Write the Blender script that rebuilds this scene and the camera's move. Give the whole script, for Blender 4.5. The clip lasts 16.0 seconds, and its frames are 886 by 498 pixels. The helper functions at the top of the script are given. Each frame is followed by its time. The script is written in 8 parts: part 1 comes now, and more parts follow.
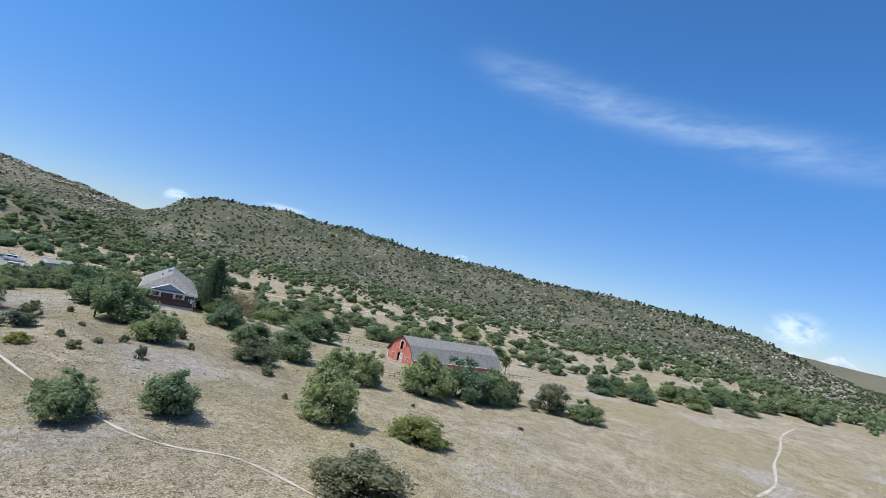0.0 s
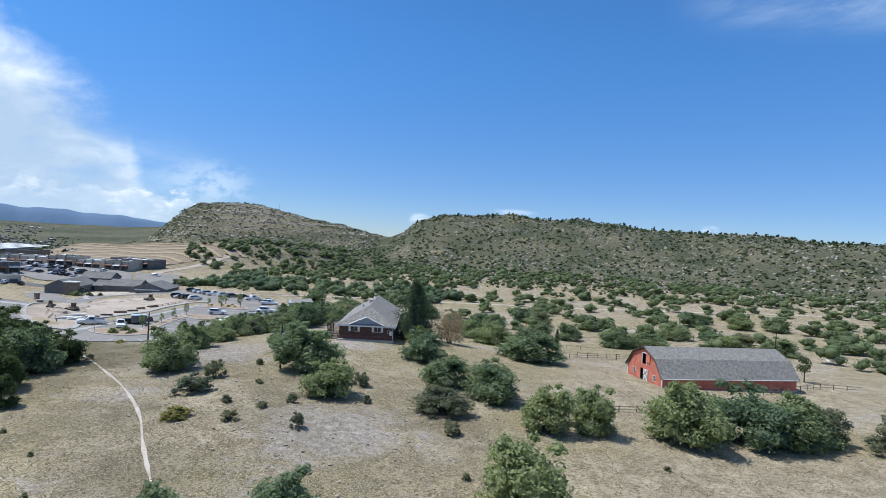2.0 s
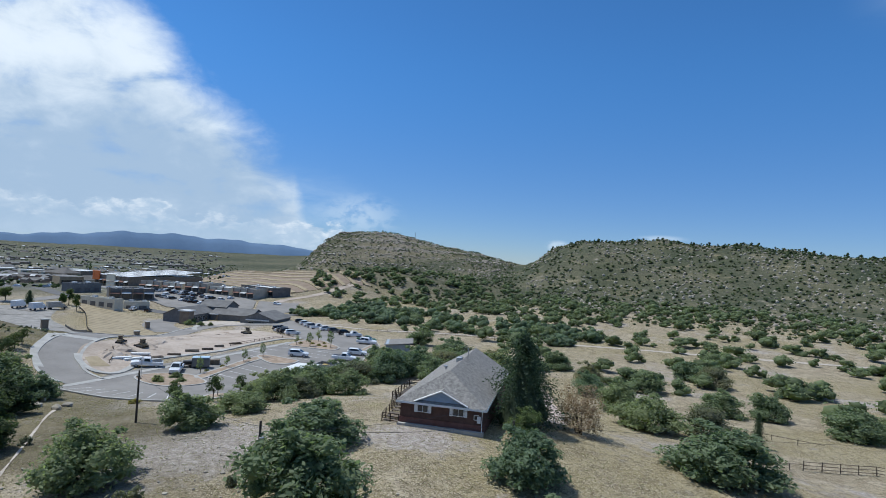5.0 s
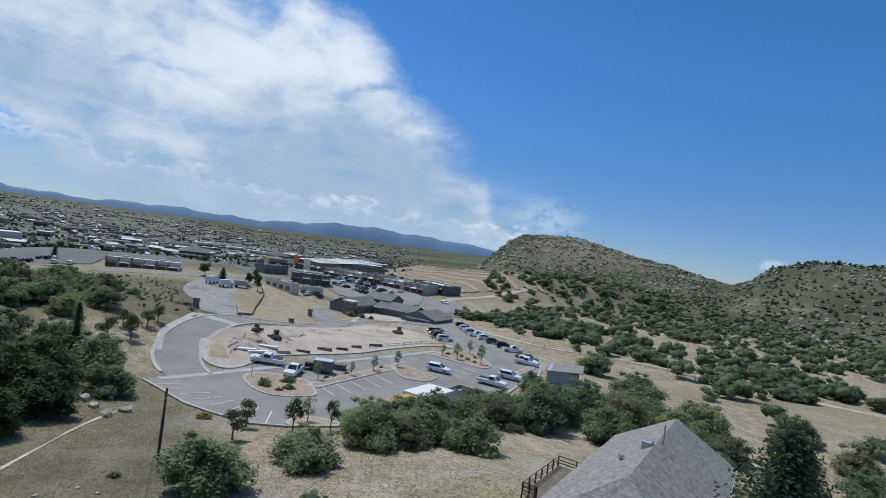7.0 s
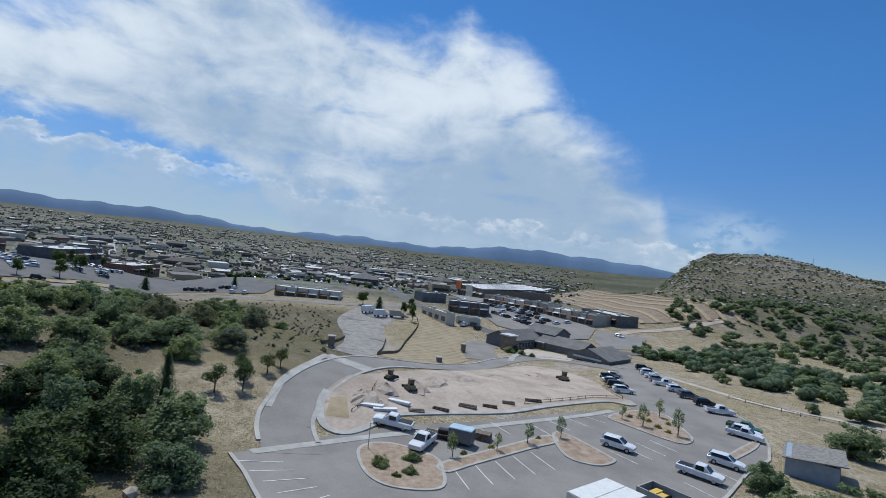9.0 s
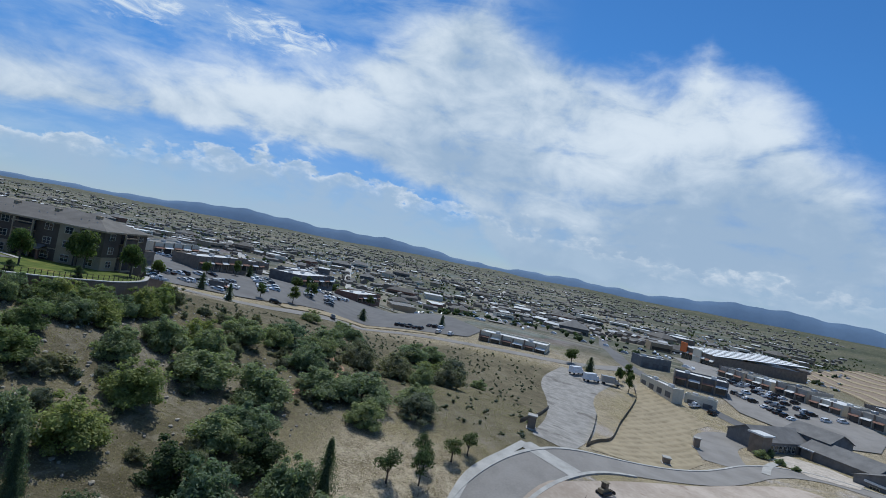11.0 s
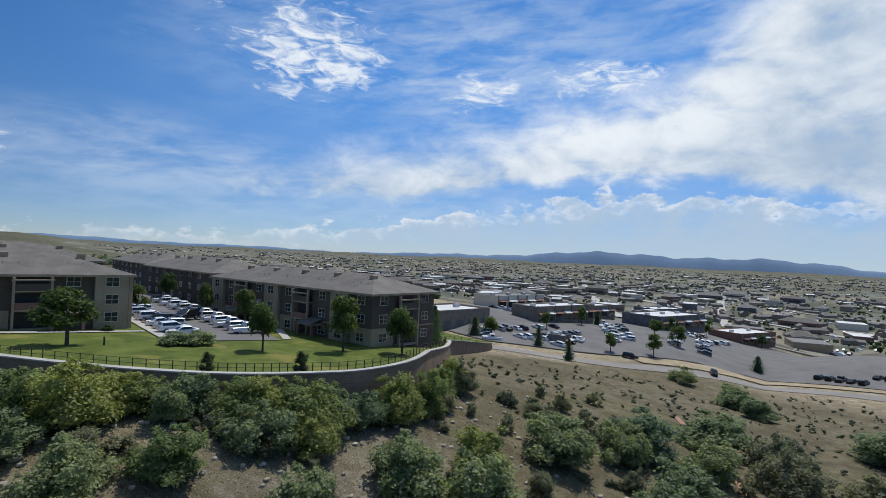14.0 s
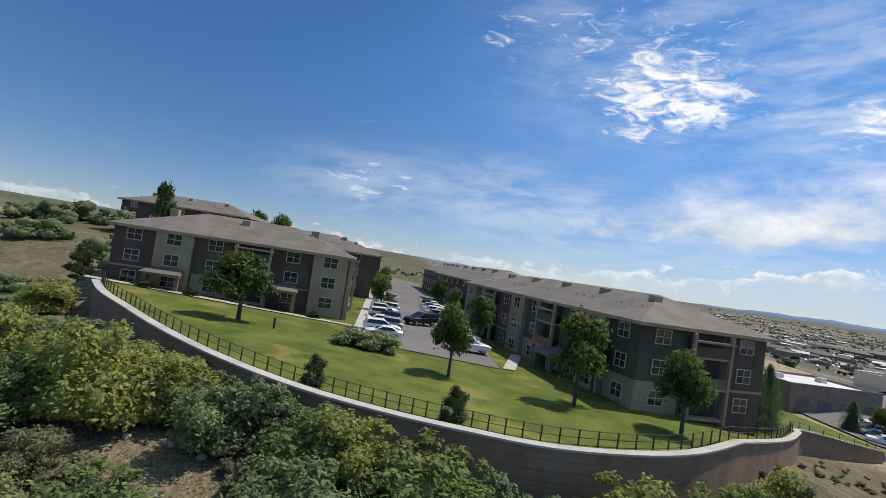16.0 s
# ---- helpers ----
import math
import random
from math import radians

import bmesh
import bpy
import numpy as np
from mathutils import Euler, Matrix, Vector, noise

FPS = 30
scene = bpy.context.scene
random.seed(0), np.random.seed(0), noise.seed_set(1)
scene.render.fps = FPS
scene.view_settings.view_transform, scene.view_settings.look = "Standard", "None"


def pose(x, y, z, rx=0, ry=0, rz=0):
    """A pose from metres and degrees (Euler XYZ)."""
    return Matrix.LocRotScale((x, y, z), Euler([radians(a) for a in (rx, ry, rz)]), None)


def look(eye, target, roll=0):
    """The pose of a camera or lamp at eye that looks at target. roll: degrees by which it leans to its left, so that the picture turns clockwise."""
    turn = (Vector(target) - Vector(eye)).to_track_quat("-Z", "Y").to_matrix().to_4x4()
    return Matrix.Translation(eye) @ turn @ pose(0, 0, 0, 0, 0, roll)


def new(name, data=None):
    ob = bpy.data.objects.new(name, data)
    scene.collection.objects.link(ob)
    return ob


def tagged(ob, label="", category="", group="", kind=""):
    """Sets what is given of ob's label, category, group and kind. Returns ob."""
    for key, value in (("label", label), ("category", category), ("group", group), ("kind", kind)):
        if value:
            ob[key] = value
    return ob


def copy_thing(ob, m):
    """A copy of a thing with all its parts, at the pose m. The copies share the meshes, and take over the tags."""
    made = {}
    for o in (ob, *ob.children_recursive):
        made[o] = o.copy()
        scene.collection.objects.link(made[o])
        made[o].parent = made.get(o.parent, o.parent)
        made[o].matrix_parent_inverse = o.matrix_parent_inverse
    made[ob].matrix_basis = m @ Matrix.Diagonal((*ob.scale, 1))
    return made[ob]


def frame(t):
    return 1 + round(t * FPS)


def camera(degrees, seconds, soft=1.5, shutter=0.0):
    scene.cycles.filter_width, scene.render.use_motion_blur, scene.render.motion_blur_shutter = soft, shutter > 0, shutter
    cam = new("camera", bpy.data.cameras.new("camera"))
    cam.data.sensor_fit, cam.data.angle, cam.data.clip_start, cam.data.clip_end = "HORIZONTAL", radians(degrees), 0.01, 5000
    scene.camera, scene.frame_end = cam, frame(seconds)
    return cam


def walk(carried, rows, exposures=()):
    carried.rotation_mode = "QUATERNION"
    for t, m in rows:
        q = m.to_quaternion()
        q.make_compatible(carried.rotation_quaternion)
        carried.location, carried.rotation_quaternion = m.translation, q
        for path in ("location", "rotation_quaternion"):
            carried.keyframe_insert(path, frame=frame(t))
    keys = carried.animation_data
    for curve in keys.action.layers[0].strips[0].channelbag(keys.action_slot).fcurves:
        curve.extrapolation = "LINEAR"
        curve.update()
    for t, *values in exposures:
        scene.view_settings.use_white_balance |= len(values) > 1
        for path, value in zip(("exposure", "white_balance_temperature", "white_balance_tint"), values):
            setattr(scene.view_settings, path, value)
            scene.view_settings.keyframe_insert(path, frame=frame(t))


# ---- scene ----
cam = camera(79.06, 16.0, soft=0.9)
PATH = [  # seconds, x, y, z, yaw, pitch, roll
    (0.0, 4.17, -3.69, 26.86, 4.10, 3.13, 12.50),
    (0.5, 4.43, 4.11, 27.55, 9.89, 1.17, 17.03),
    (1.0, 4.49, 11.19, 28.08, 14.86, 0.69, 15.60),
    (1.5, 4.21, 17.64, 28.56, 21.48, 0.14, 9.25),
    (2.0, 3.39, 23.54, 29.06, 28.29, -0.75, 3.25),
    (2.5, 2.30, 29.24, 29.46, 35.13, -1.08, 0.37),
    (3.0, 0.60, 34.99, 29.66, 35.73, -0.80, 1.30),
    (3.2, -0.16, 37.33, 29.71, 35.79, -0.24, 1.53),
    (5.3, -18.59, 67.40, 29.52, 45.73, 1.65, 4.36),
    (5.5, -20.80, 70.15, 29.45, 47.76, 1.68, 5.15),
    (6.0, -26.41, 76.91, 29.28, 52.43, 0.99, 6.20),
    (6.5, -32.31, 83.13, 29.30, 57.77, 0.52, 6.73),
    (7.0, -38.37, 88.36, 29.41, 62.54, -0.07, 7.59),
    (7.5, -44.62, 92.50, 29.42, 66.90, 1.32, 7.97),
    (8.0, -51.21, 95.89, 29.70, 71.12, 1.03, 7.31),
    (8.5, -58.20, 98.60, 30.13, 75.54, 0.66, 6.70),
    (8.7, -60.95, 99.57, 30.35, 77.30, 0.39, 6.37),
    (9.75, -71.80, 101.40, 32.70, 88.70, 0.60, 7.85),
    (10.8, -83.29, 99.57, 34.92, 100.71, 1.09, 9.83),
    (11.0, -86.46, 99.30, 35.15, 102.94, 1.00, 10.88),
    (11.5, -94.69, 98.64, 35.74, 108.98, -0.63, 12.75),
    (12.0, -103.38, 97.42, 36.06, 118.54, -2.13, 12.62),
    (12.5, -111.74, 94.48, 35.85, 127.35, -1.78, 13.24),
    (13.0, -119.01, 89.82, 35.39, 131.31, -2.15, 9.83),
    (13.5, -125.61, 84.29, 34.73, 135.75, -0.79, 5.84),
    (14.0, -131.63, 78.38, 33.87, 139.65, 0.79, 2.51),
    (14.5, -137.42, 72.41, 32.88, 143.87, 1.87, 0.73),
    (15.0, -143.14, 66.60, 31.85, 152.52, 2.25, 2.36),
    (15.5, -148.28, 61.31, 30.85, 163.21, 1.21, 4.40),
    (16.0, -152.70, 56.71, 30.01, 174.50, 1.71, 8.80),
]


def seat(x, y, z, yaw, pitch, roll):
    return pose(x, y, z, 0, 0, yaw) @ pose(0, 0, 0, 90 + pitch) @ pose(0, 0, 0, 0, 0, roll)


EXPOSURE = [(0.0, 0.38, 6000, 8), (1.0, 0.38, 6000, 8), (3.0, 0.2, 5950, 7), (5.5, -0.02, 5900, 6), (8.5, -0.18, 5900, 7), (11.0, -0.22, 5850, 6), (13.0, -0.06, 6150, 8), (14.5, 0.04, 6500, 10), (16.0, 0.25, 7000, 12)]  # seconds, stops, kelvin, tint
walk(cam, [(t, seat(*p)) for t, *p in PATH], EXPOSURE)
# ---- the lie of the land ----
KNOLLS = [  # x, y, radius, height
    (-150, -10, 60, 11.26), (-190, -60, 70, 2.72), (-100, -70, 60, 12.0), (-60, -40, 50, 10.5),
    (-160, -150, 90, 19.90), (-130, 30, 30, 4.27), (-200, 15, 35, 4.85), (-70, 125, 35, 4.04),
    (-60, 75, 35, 1.76), (-25, 50, 50, 3.05), (-150, 100, 40, -3.62), (-190, 90, 30, 3.29),
    (-240, 140, 45, -3.93), (-300, 170, 60, -2.79), (-250, -20, 40, 3.27), (-300, -40, 45, -1.95),
    (-290, 70, 50, -0.25), (-60, 20, 50, -2.66), (0, 130, 50, 0.83), (-120, 150, 45, -1.23),
    (40, 60, 70, -2.31), (170, 230, 110, 8.0), (-260, -130, 70, 2.44), (-350, 20, 60, -4.39), (-216, 0, 24, -3.0), (-147, 27, 20, 1.8),
]


def ease(a, b, x):
    t = np.clip((x - a) / (b - a), 0, 1)
    return t * t * (3 - 2 * t)


def waves(x, y, size, seed):
    """Smooth rolling ground between -1 and 1."""
    rng = np.random.RandomState(seed)
    z = 0
    for k in range(6):
        a, p, s = rng.uniform(0, 6.28), rng.uniform(0, 6.28), size * rng.uniform(0.6, 1.5)
        z = z + np.sin((x * np.cos(a) + y * np.sin(a)) / s * 6.28 + p + 1.3 * np.sin((x * np.sin(a) - y * np.cos(a)) / s * 4 + k))
    return z / 6


def bearing(x, y):
    """Degrees to the left of +y, from 0 to 360, and the distance, seen from the start of the flight."""
    return np.degrees(np.arctan2(-x, y - 20)) % 360, np.hypot(x, y - 20)


def ridge_line(a, stops):
    return np.interp((a + 120) % 360 - 120, [s[0] for s in stops], [s[1] for s in stops])


RIDGE = [(-60, 0), (-36, 0), (-32, 18), (-28, 40), (-20, 50), (-8, 53), (2, 59), (14, 68), (22, 77), (28, 79), (31, 66), (34, 28), (42, 10), (50, 0)]
MESA = [(20, 0), (28, 10), (34, 28), (38, 56), (42, 78), (46, 96), (48.5, 107), (52.6, 105), (54.2, 80), (57, 20), (60, 0)]
SKYLINE = [(-120, 20), (-40, 30), (60, 40), (75, 42), (100, 46), (130, 52), (160, 60), (190, 74), (215, 66), (240, 50)]


WALL_LINE = [(-119.5, -10), (-122.5, -3.5), (-126.5, 2.8), (-131.5, 8.6), (-136.3, 14), (-142, 19.4), (-148, 23.6), (-153, 25.6), (-158, 26.6), (-164.3, 26.8), (-173, 23.6), (-182, 16.8), (-196, 4.6), (-208, -8), (-216, -16), (-238, -25), (-250, -36)]


def terrace(x, y):
    """Height of the levelled ground on which the apartments stand."""
    return 21.4 + 0.05 * (x + 145) - 0.115 * np.clip(-182 - x, 0, 90) + 0 * y


def land(x, y):
    """Height of the ground."""
    x, y = np.asarray(x, float), np.asarray(y, float)
    w, n = ease(150, 700, -x), ease(60, 260, y)
    z = 4 - 30 * w - 7 * n * (1 - w)
    for a, b, r, k in KNOLLS:
        z = z + k * np.exp(-((x - a) ** 2 + (y - b) ** 2) / r**2)
    a, r = bearing(x, y)
    out = ease(300, 700, r)
    z = z + out * 2.5 * waves(x, y, 260, 3) + 5 * ease(260, 520, r) * ease(-20, 30, 60 - abs((a + 180) % 360 - 180))
    rough = 1 + 0.10 * waves(x, y, 170, 5) + 0.04 * waves(x, y, 60, 6)
    crest = ridge_line(a, RIDGE)
    up = ease(520, 850, r) ** 1.1
    z = z + crest * rough * up * (1 - 0.55 * ease(900, 1500, r))
    z = z + ridge_line(a, MESA) * rough * ease(800, 1230, r) ** 1.15 * (1 - 0.6 * ease(1300, 1900, r))
    south = ease(-120, -420, y) * ease(500, 900, r)
    z = z + south * 14
    off, rho = np.degrees(np.arctan2(-(x + 143), y - 67)) % 360, np.hypot(x + 143, y - 67)
    bench = 11 * ease(135, 225, rho) * (1 - ease(480, 1000, rho)) * ease(100, 118, off) * ease(188, 168, off)  # street and shops below the wall
    shelf_n = 11.5 * ease(-275, -430, x) * (1 - ease(-600, -1100, x)) * ease(-40, 40, y) * ease(560, 420, y)  # yard, shop row and store
    z = z + np.maximum(bench, shelf_n)
    up_slope = (x + 375) * 0.245 + (y - 272) * 0.969
    z = z + 16 * ease(0, 75, up_slope) * (1 - ease(150, 420, up_slope)) * ease(-920, -800, x) * ease(-320, -400, x)  # hillside with planted terraces
    inside = np.interp(-x, [-w_[0] for w_ in WALL_LINE], [w_[1] for w_ in WALL_LINE]) - y
    shelf = ease(3.0, 6.0, inside) * ease(-268, -246, x) * ease(-104, -116, x) * ease(-230, -190, y)
    z = z + shelf * (terrace(x, y) - 0.35 - z)
    far = ease(1500, 4300, r)
    z = z + far * (ridge_line(a, SKYLINE) * (0.75 + 0.3 * waves(x, y, 900, 8)) + 6 * waves(x, y, 300, 9)) * 0.9
    return z


def level(x, y):
    return float(land(x, y))


# ---- light ----
SUN_TURN, SUN_UP = 114.0, 62.0  # bearing to the left of +y, height above the horizon
sun_way = Vector((-math.sin(radians(SUN_TURN)) * math.cos(radians(SUN_UP)), math.cos(radians(SUN_TURN)) * math.cos(radians(SUN_UP)), math.sin(radians(SUN_UP))))
sun = new("sun", bpy.data.lights.new("sun", "SUN"))
sun.data.energy, sun.data.angle, sun.data.color = 3.6, radians(0.6), (1.0, 0.95, 0.87)
sun.matrix_world = look(sun_way * 100, (0, 0, 0))


class Nodes:
    """A short way to write node trees."""

    def __init__(self, tree, fresh=True):
        self.tree = tree
        if fresh:
            tree.nodes.clear()

    def add(self, kind, **sets):
        n = self.tree.nodes.new(kind)
        for key, value in sets.items():
            setattr(n, key, value)
        return n

    def put(self, socket, value):
        if isinstance(value, bpy.types.NodeSocket):
            self.tree.links.new(value, socket)
        elif value is not None:
            socket.default_value = value

    def math(self, op, a, b=None, c=None, clamp=False):
        n = self.add("ShaderNodeMath", operation=op, use_clamp=clamp)
        for s, v in zip(n.inputs, (a, b, c)):
            self.put(s, v)
        return n.outputs[0]

    def noise(self, vec, scale, detail=4.0, rough=0.55, warp=0.0, col=False):
        n = self.add("ShaderNodeTexNoise")
        self.put(n.inputs["Vector"], vec)
        n.inputs["Scale"].default_value, n.inputs["Detail"].default_value = scale, detail
        n.inputs["Roughness"].default_value, n.inputs["Distortion"].default_value = rough, warp
        return n.outputs[1 if col else 0]

    def span(self, v, a, b, c=0.0, d=1.0, smooth=True):
        n = self.add("ShaderNodeMapRange", interpolation_type="SMOOTHSTEP" if smooth else "LINEAR")
        for s, x in zip(n.inputs, (v, a, b, c, d)):
            self.put(s, x)
        return n.outputs[0]

    def mix(self, f, a, b, mode="MIX"):
        n = self.add("ShaderNodeMix", data_type="RGBA", blend_type=mode)
        self.put(n.inputs[0], f)
        for s, v in ((n.inputs[6], a), (n.inputs[7], b)):
            self.put(s, (*v, 1.0) if isinstance(v, tuple) and len(v) == 3 else v)
        return n.outputs[2]

    def vec(self, x, y, z):
        n = self.add("ShaderNodeCombineXYZ")
        for s, v in zip(n.inputs, (x, y, z)):
            self.put(s, v)
        return n.outputs[0]


world = bpy.data.worlds.new("world")
scene.world = world
world.use_nodes = True
k = Nodes(world.node_tree)
sky = k.add("ShaderNodeTexSky", sky_type="NISHITA", sun_disc=False, sun_elevation=radians(SUN_UP), sun_rotation=radians(360 - SUN_TURN), altitude=1900, air_density=1.0, dust_density=0.15, ozone_density=2.0)
way = k.add("ShaderNodeTexCoord").outputs["Generated"]
apart = k.add("ShaderNodeSeparateXYZ")
k.put(apart.inputs[0], way)
sx, sy, sz = apart.outputs
turn = k.math("MULTIPLY", k.math("ARCTAN2", k.math("MULTIPLY", sx, -1.0), sy), 57.2958)  # degrees to the left of +y
turn = k.math("MODULO", k.math("ADD", turn, 460.0), 360.0)  # 100 is straight along +y
rise = k.math("MULTIPLY", k.math("ARCSINE", sz), 57.2958)


def blob(at, up, wide, tall, soft=1.0):
    """A soft patch of sky: 1 in the middle, 0 at its rim."""
    a = k.math("DIVIDE", k.math("SUBTRACT", turn, at + 100.0), wide)
    b = k.math("DIVIDE", k.math("SUBTRACT", rise, up), tall)
    d = k.math("SQRT", k.math("ADD", k.math("MULTIPLY", a, a), k.math("MULTIPLY", b, b)))
    return k.span(d, 0.15, 1.0, soft, 0.0)


def most(*values):
    out = values[0]
    for v in values[1:]:
        out = k.math("MAXIMUM", out, v)
    return out


def ramp(stops):
    """A height in degrees that changes with the bearing (degrees to the left of +y)."""
    n = k.add("ShaderNodeValToRGB")
    e = n.color_ramp.elements
    for i, (a, v) in enumerate(stops):
        p = (a + 100.0) / 360.0
        s = e[i] if i < 2 else e.new(p)
        s.position, s.color = p, (v / 40.0,) * 3 + (1,)
    k.put(n.inputs[0], k.math("DIVIDE", turn, 360.0))
    return k.math("MULTIPLY", n.outputs[0], 40.0)


# one bank of high cloud with a feathered edge, low heaped cloud under it, broken flakes and thin veils
angle = k.vec(k.math("MULTIPLY", turn, 0.1), k.math("MULTIPLY", rise, 0.17), 0.0)
soft, puff, fine = k.noise(angle, 0.55, 5, 0.5, 0.5), k.noise(angle, 1.7, 8, 0.58, 0.3), k.noise(angle, 5.5, 7, 0.6, 0.4)
slant = k.noise(k.vec(k.math("ADD", k.math("MULTIPLY", turn, 0.10), k.math("MULTIPLY", rise, 0.10)), k.math("MULTIPLY", rise, 0.35), 3.0), 1.5, 6, 0.6, 0.3)
stir = k.math("ADD", k.math("MULTIPLY", k.math("SUBTRACT", puff, 0.5), 6.0), k.math("ADD", k.math("MULTIPLY", k.math("SUBTRACT", soft, 0.5), 6.0), k.math("MULTIPLY", k.math("SUBTRACT", fine, 0.5), 2.2)))
bank_top = ramp([(46, 0.0), (55, 0.5), (57.3, 2.5), (58.6, 9.0), (61, 11.0), (64, 13.0), (69, 16.5), (72, 20.5), (75, 23.0), (77.5, 23.0), (80, 26.0), (83, 22.5), (90, 23.0), (97, 25.0), (104, 30.0), (110, 25.0), (117, 19.0), (127, 16.0), (136, 13.5), (147, 12.0), (161, 9.0), (170, 5.0)])
bank_base = ramp([(96, 0.0), (102, 6.3), (115, 8.2), (131, 7.8), (145, 5.6), (161, 5.8), (172, 6.0)])
edge = k.math("SUBTRACT", k.math("ADD", bank_top, stir), rise)
bank = k.span(edge, -0.8, 5.5)
bank = k.math("MULTIPLY", bank, k.span(k.math("ADD", k.math("SUBTRACT", rise, bank_base), k.math("MULTIPLY", k.math("SUBTRACT", puff, 0.5), 5.0)), -0.4, 1.3))
bank = k.math("MULTIPLY", bank, k.span(k.math("ADD", puff, k.math("MULTIPLY", slant, 0.5)), 0.40, 0.75, 0.5, 1.0))
heap_top = ramp([(46, 0.0), (56, 2.6), (64, 4.0), (73, 4.0), (81, 4.6), (90, 5.2), (101, 6.0), (112, 6.9), (123, 6.7), (134, 5.5), (142, 4.2), (150, 2.6), (175, 1.0)])
heap_edge = k.math("SUBTRACT", k.math("ADD", heap_top, k.math("ADD", k.math("MULTIPLY", k.math("SUBTRACT", k.noise(angle, 3.4, 8, 0.55), 0.5), 7.5), k.math("MULTIPLY", k.math("SUBTRACT", soft, 0.5), 5.0))), rise)
heap = k.math("MULTIPLY", k.span(heap_edge, 0.0, 0.7), k.math("MULTIPLY", k.span(rise, 0.2, 2.4, 0.5, 0.85), k.span(k.math("ADD", puff, k.math("MULTIPLY", soft, 0.6)), 0.62, 0.95, 0.35, 1.0)))
heap_lit = k.math("MULTIPLY", k.span(heap_edge, 0.1, 2.2, 1.0, 0.0), k.span(fine, 0.36, 0.62))
broken = k.noise(k.vec(k.math("MULTIPLY", turn, 0.085), k.math("MULTIPLY", rise, 0.24), 7.0), 4.2, 7, 0.62, 0.9)
flake = k.math("ADD", k.math("MULTIPLY", broken, 0.85), k.math("ADD", k.math("MULTIPLY", puff, 0.40), k.math("MULTIPLY", most(blob(154, 20, 13, 8, 1.0), blob(136, 17, 8, 4, 0.85), blob(125, 18.5, 11, 3.0, 0.95), blob(163, 25, 9, 5, 0.55), blob(170, 24, 6, 5, 0.5), blob(183, 8, 9, 4.5, 0.62), blob(152, 27, 9, 4, 0.5), blob(174, 17, 6, 5, 0.36)), 0.30)))
flakes = k.math("MULTIPLY", k.span(flake, 0.78, 1.04), k.span(most(blob(154, 20, 20, 13), blob(132, 18, 20, 7), blob(166, 25, 14, 8), blob(183, 8, 12, 7)), 0.02, 0.2))
veil = k.math("MULTIPLY", k.span(slant, 0.30, 0.72), most(blob(110, 24, 18, 14, 0.75), blob(168, 8, 22, 6, 0.7), blob(182, 7, 16, 6, 0.5), blob(136, 19, 30, 13, 0.8), blob(150, 23, 30, 15, 0.5), blob(60, 5, 12, 5, 0.4), blob(150, 6, 50, 6, 0.55), blob(160, 30, 22, 12, 0.45)))
streak = k.math("DIVIDE", k.math("SUBTRACT", rise, k.math("ADD", 23.0, k.math("MULTIPLY", k.math("SUBTRACT", turn, 105.0), 0.155))), 1.5)
streak = k.math("MULTIPLY", k.math("POWER", 2.7, k.math("MULTIPLY", k.math("MULTIPLY", streak, streak), -1.0)), k.math("MULTIPLY", k.span(turn, 108.0, 96.0), k.span(turn, 55.0, 75.0)))
streak = k.math("MULTIPLY", streak, k.span(slant, 0.3, 0.65, 0.08, 0.30))
tuft = k.math("MULTIPLY", most(blob(31, 2.3, 1.6, 0.8), blob(2, 2.6, 1.2, 0.5, 0.9), blob(-30, 2.2, 3.0, 2.2), blob(52, 4.4, 5.5, 3.0, 0.5), blob(21, 3.5, 3, 0.5, 0.6)), k.span(fine, 0.34, 0.6))
shade = k.span(k.math("SUBTRACT", k.math("ADD", k.math("MULTIPLY", puff, 0.7), k.math("ADD", k.math("MULTIPLY", soft, 0.5), k.math("MULTIPLY", rise, 0.016))), most(blob(74, 9, 18, 9, 0.25), blob(100, 11, 16, 5, 0.15), blob(99, 21, 24, 12, 0.24))), 0.50, 0.98)
white = k.mix(shade, (0.46, 0.575, 0.72), (0.95, 0.985, 1.02))
heaped = k.mix(heap_lit, (0.50, 0.62, 0.76), (0.97, 0.98, 1.0))
deep = k.mix(1.0, sky.outputs[0], k.mix(k.span(rise, 0.0, 22.0), (0.47, 0.55, 0.72), (0.47, 0.82, 1.09)), "MULTIPLY")
# unseen sky overhead is brightened and warmed as added fill for the shadows
deep = k.mix(k.span(rise, 34.0, 58.0), deep, k.mix(1.0, sky.outputs[0], (2.7, 2.1, 1.65), "MULTIPLY"))
deep = k.mix(1.0, deep, k.mix(blob(206, 24, 60, 40), (1.0, 1.0, 1.0), (0.58, 0.65, 0.70)), "MULTIPLY")
bright = k.mix(1.0, white, (7.6, 7.6, 7.6), "MULTIPLY")
thin = k.math("MINIMUM", k.math("ADD", k.math("MULTIPLY", veil, 0.62), k.math("ADD", streak, k.math("MULTIPLY", tuft, 0.9))), 0.9)
seen = k.mix(thin, deep, (5.6, 6.3, 7.0))
seen = k.mix(k.math("MULTIPLY", bank, 0.97), seen, bright)
seen = k.mix(k.math("MULTIPLY", flakes, 0.92), seen, (7.2, 7.5, 7.8))
seen = k.mix(heap, seen, k.mix(1.0, heaped, (7.6, 7.6, 7.6), "MULTIPLY"))
ground_glow = k.add("ShaderNodeBackground")
k.put(ground_glow.inputs[0], seen)
ground_glow.inputs[1].default_value = 0.12
k.put(k.add("ShaderNodeOutputWorld").inputs[0], ground_glow.outputs[0])

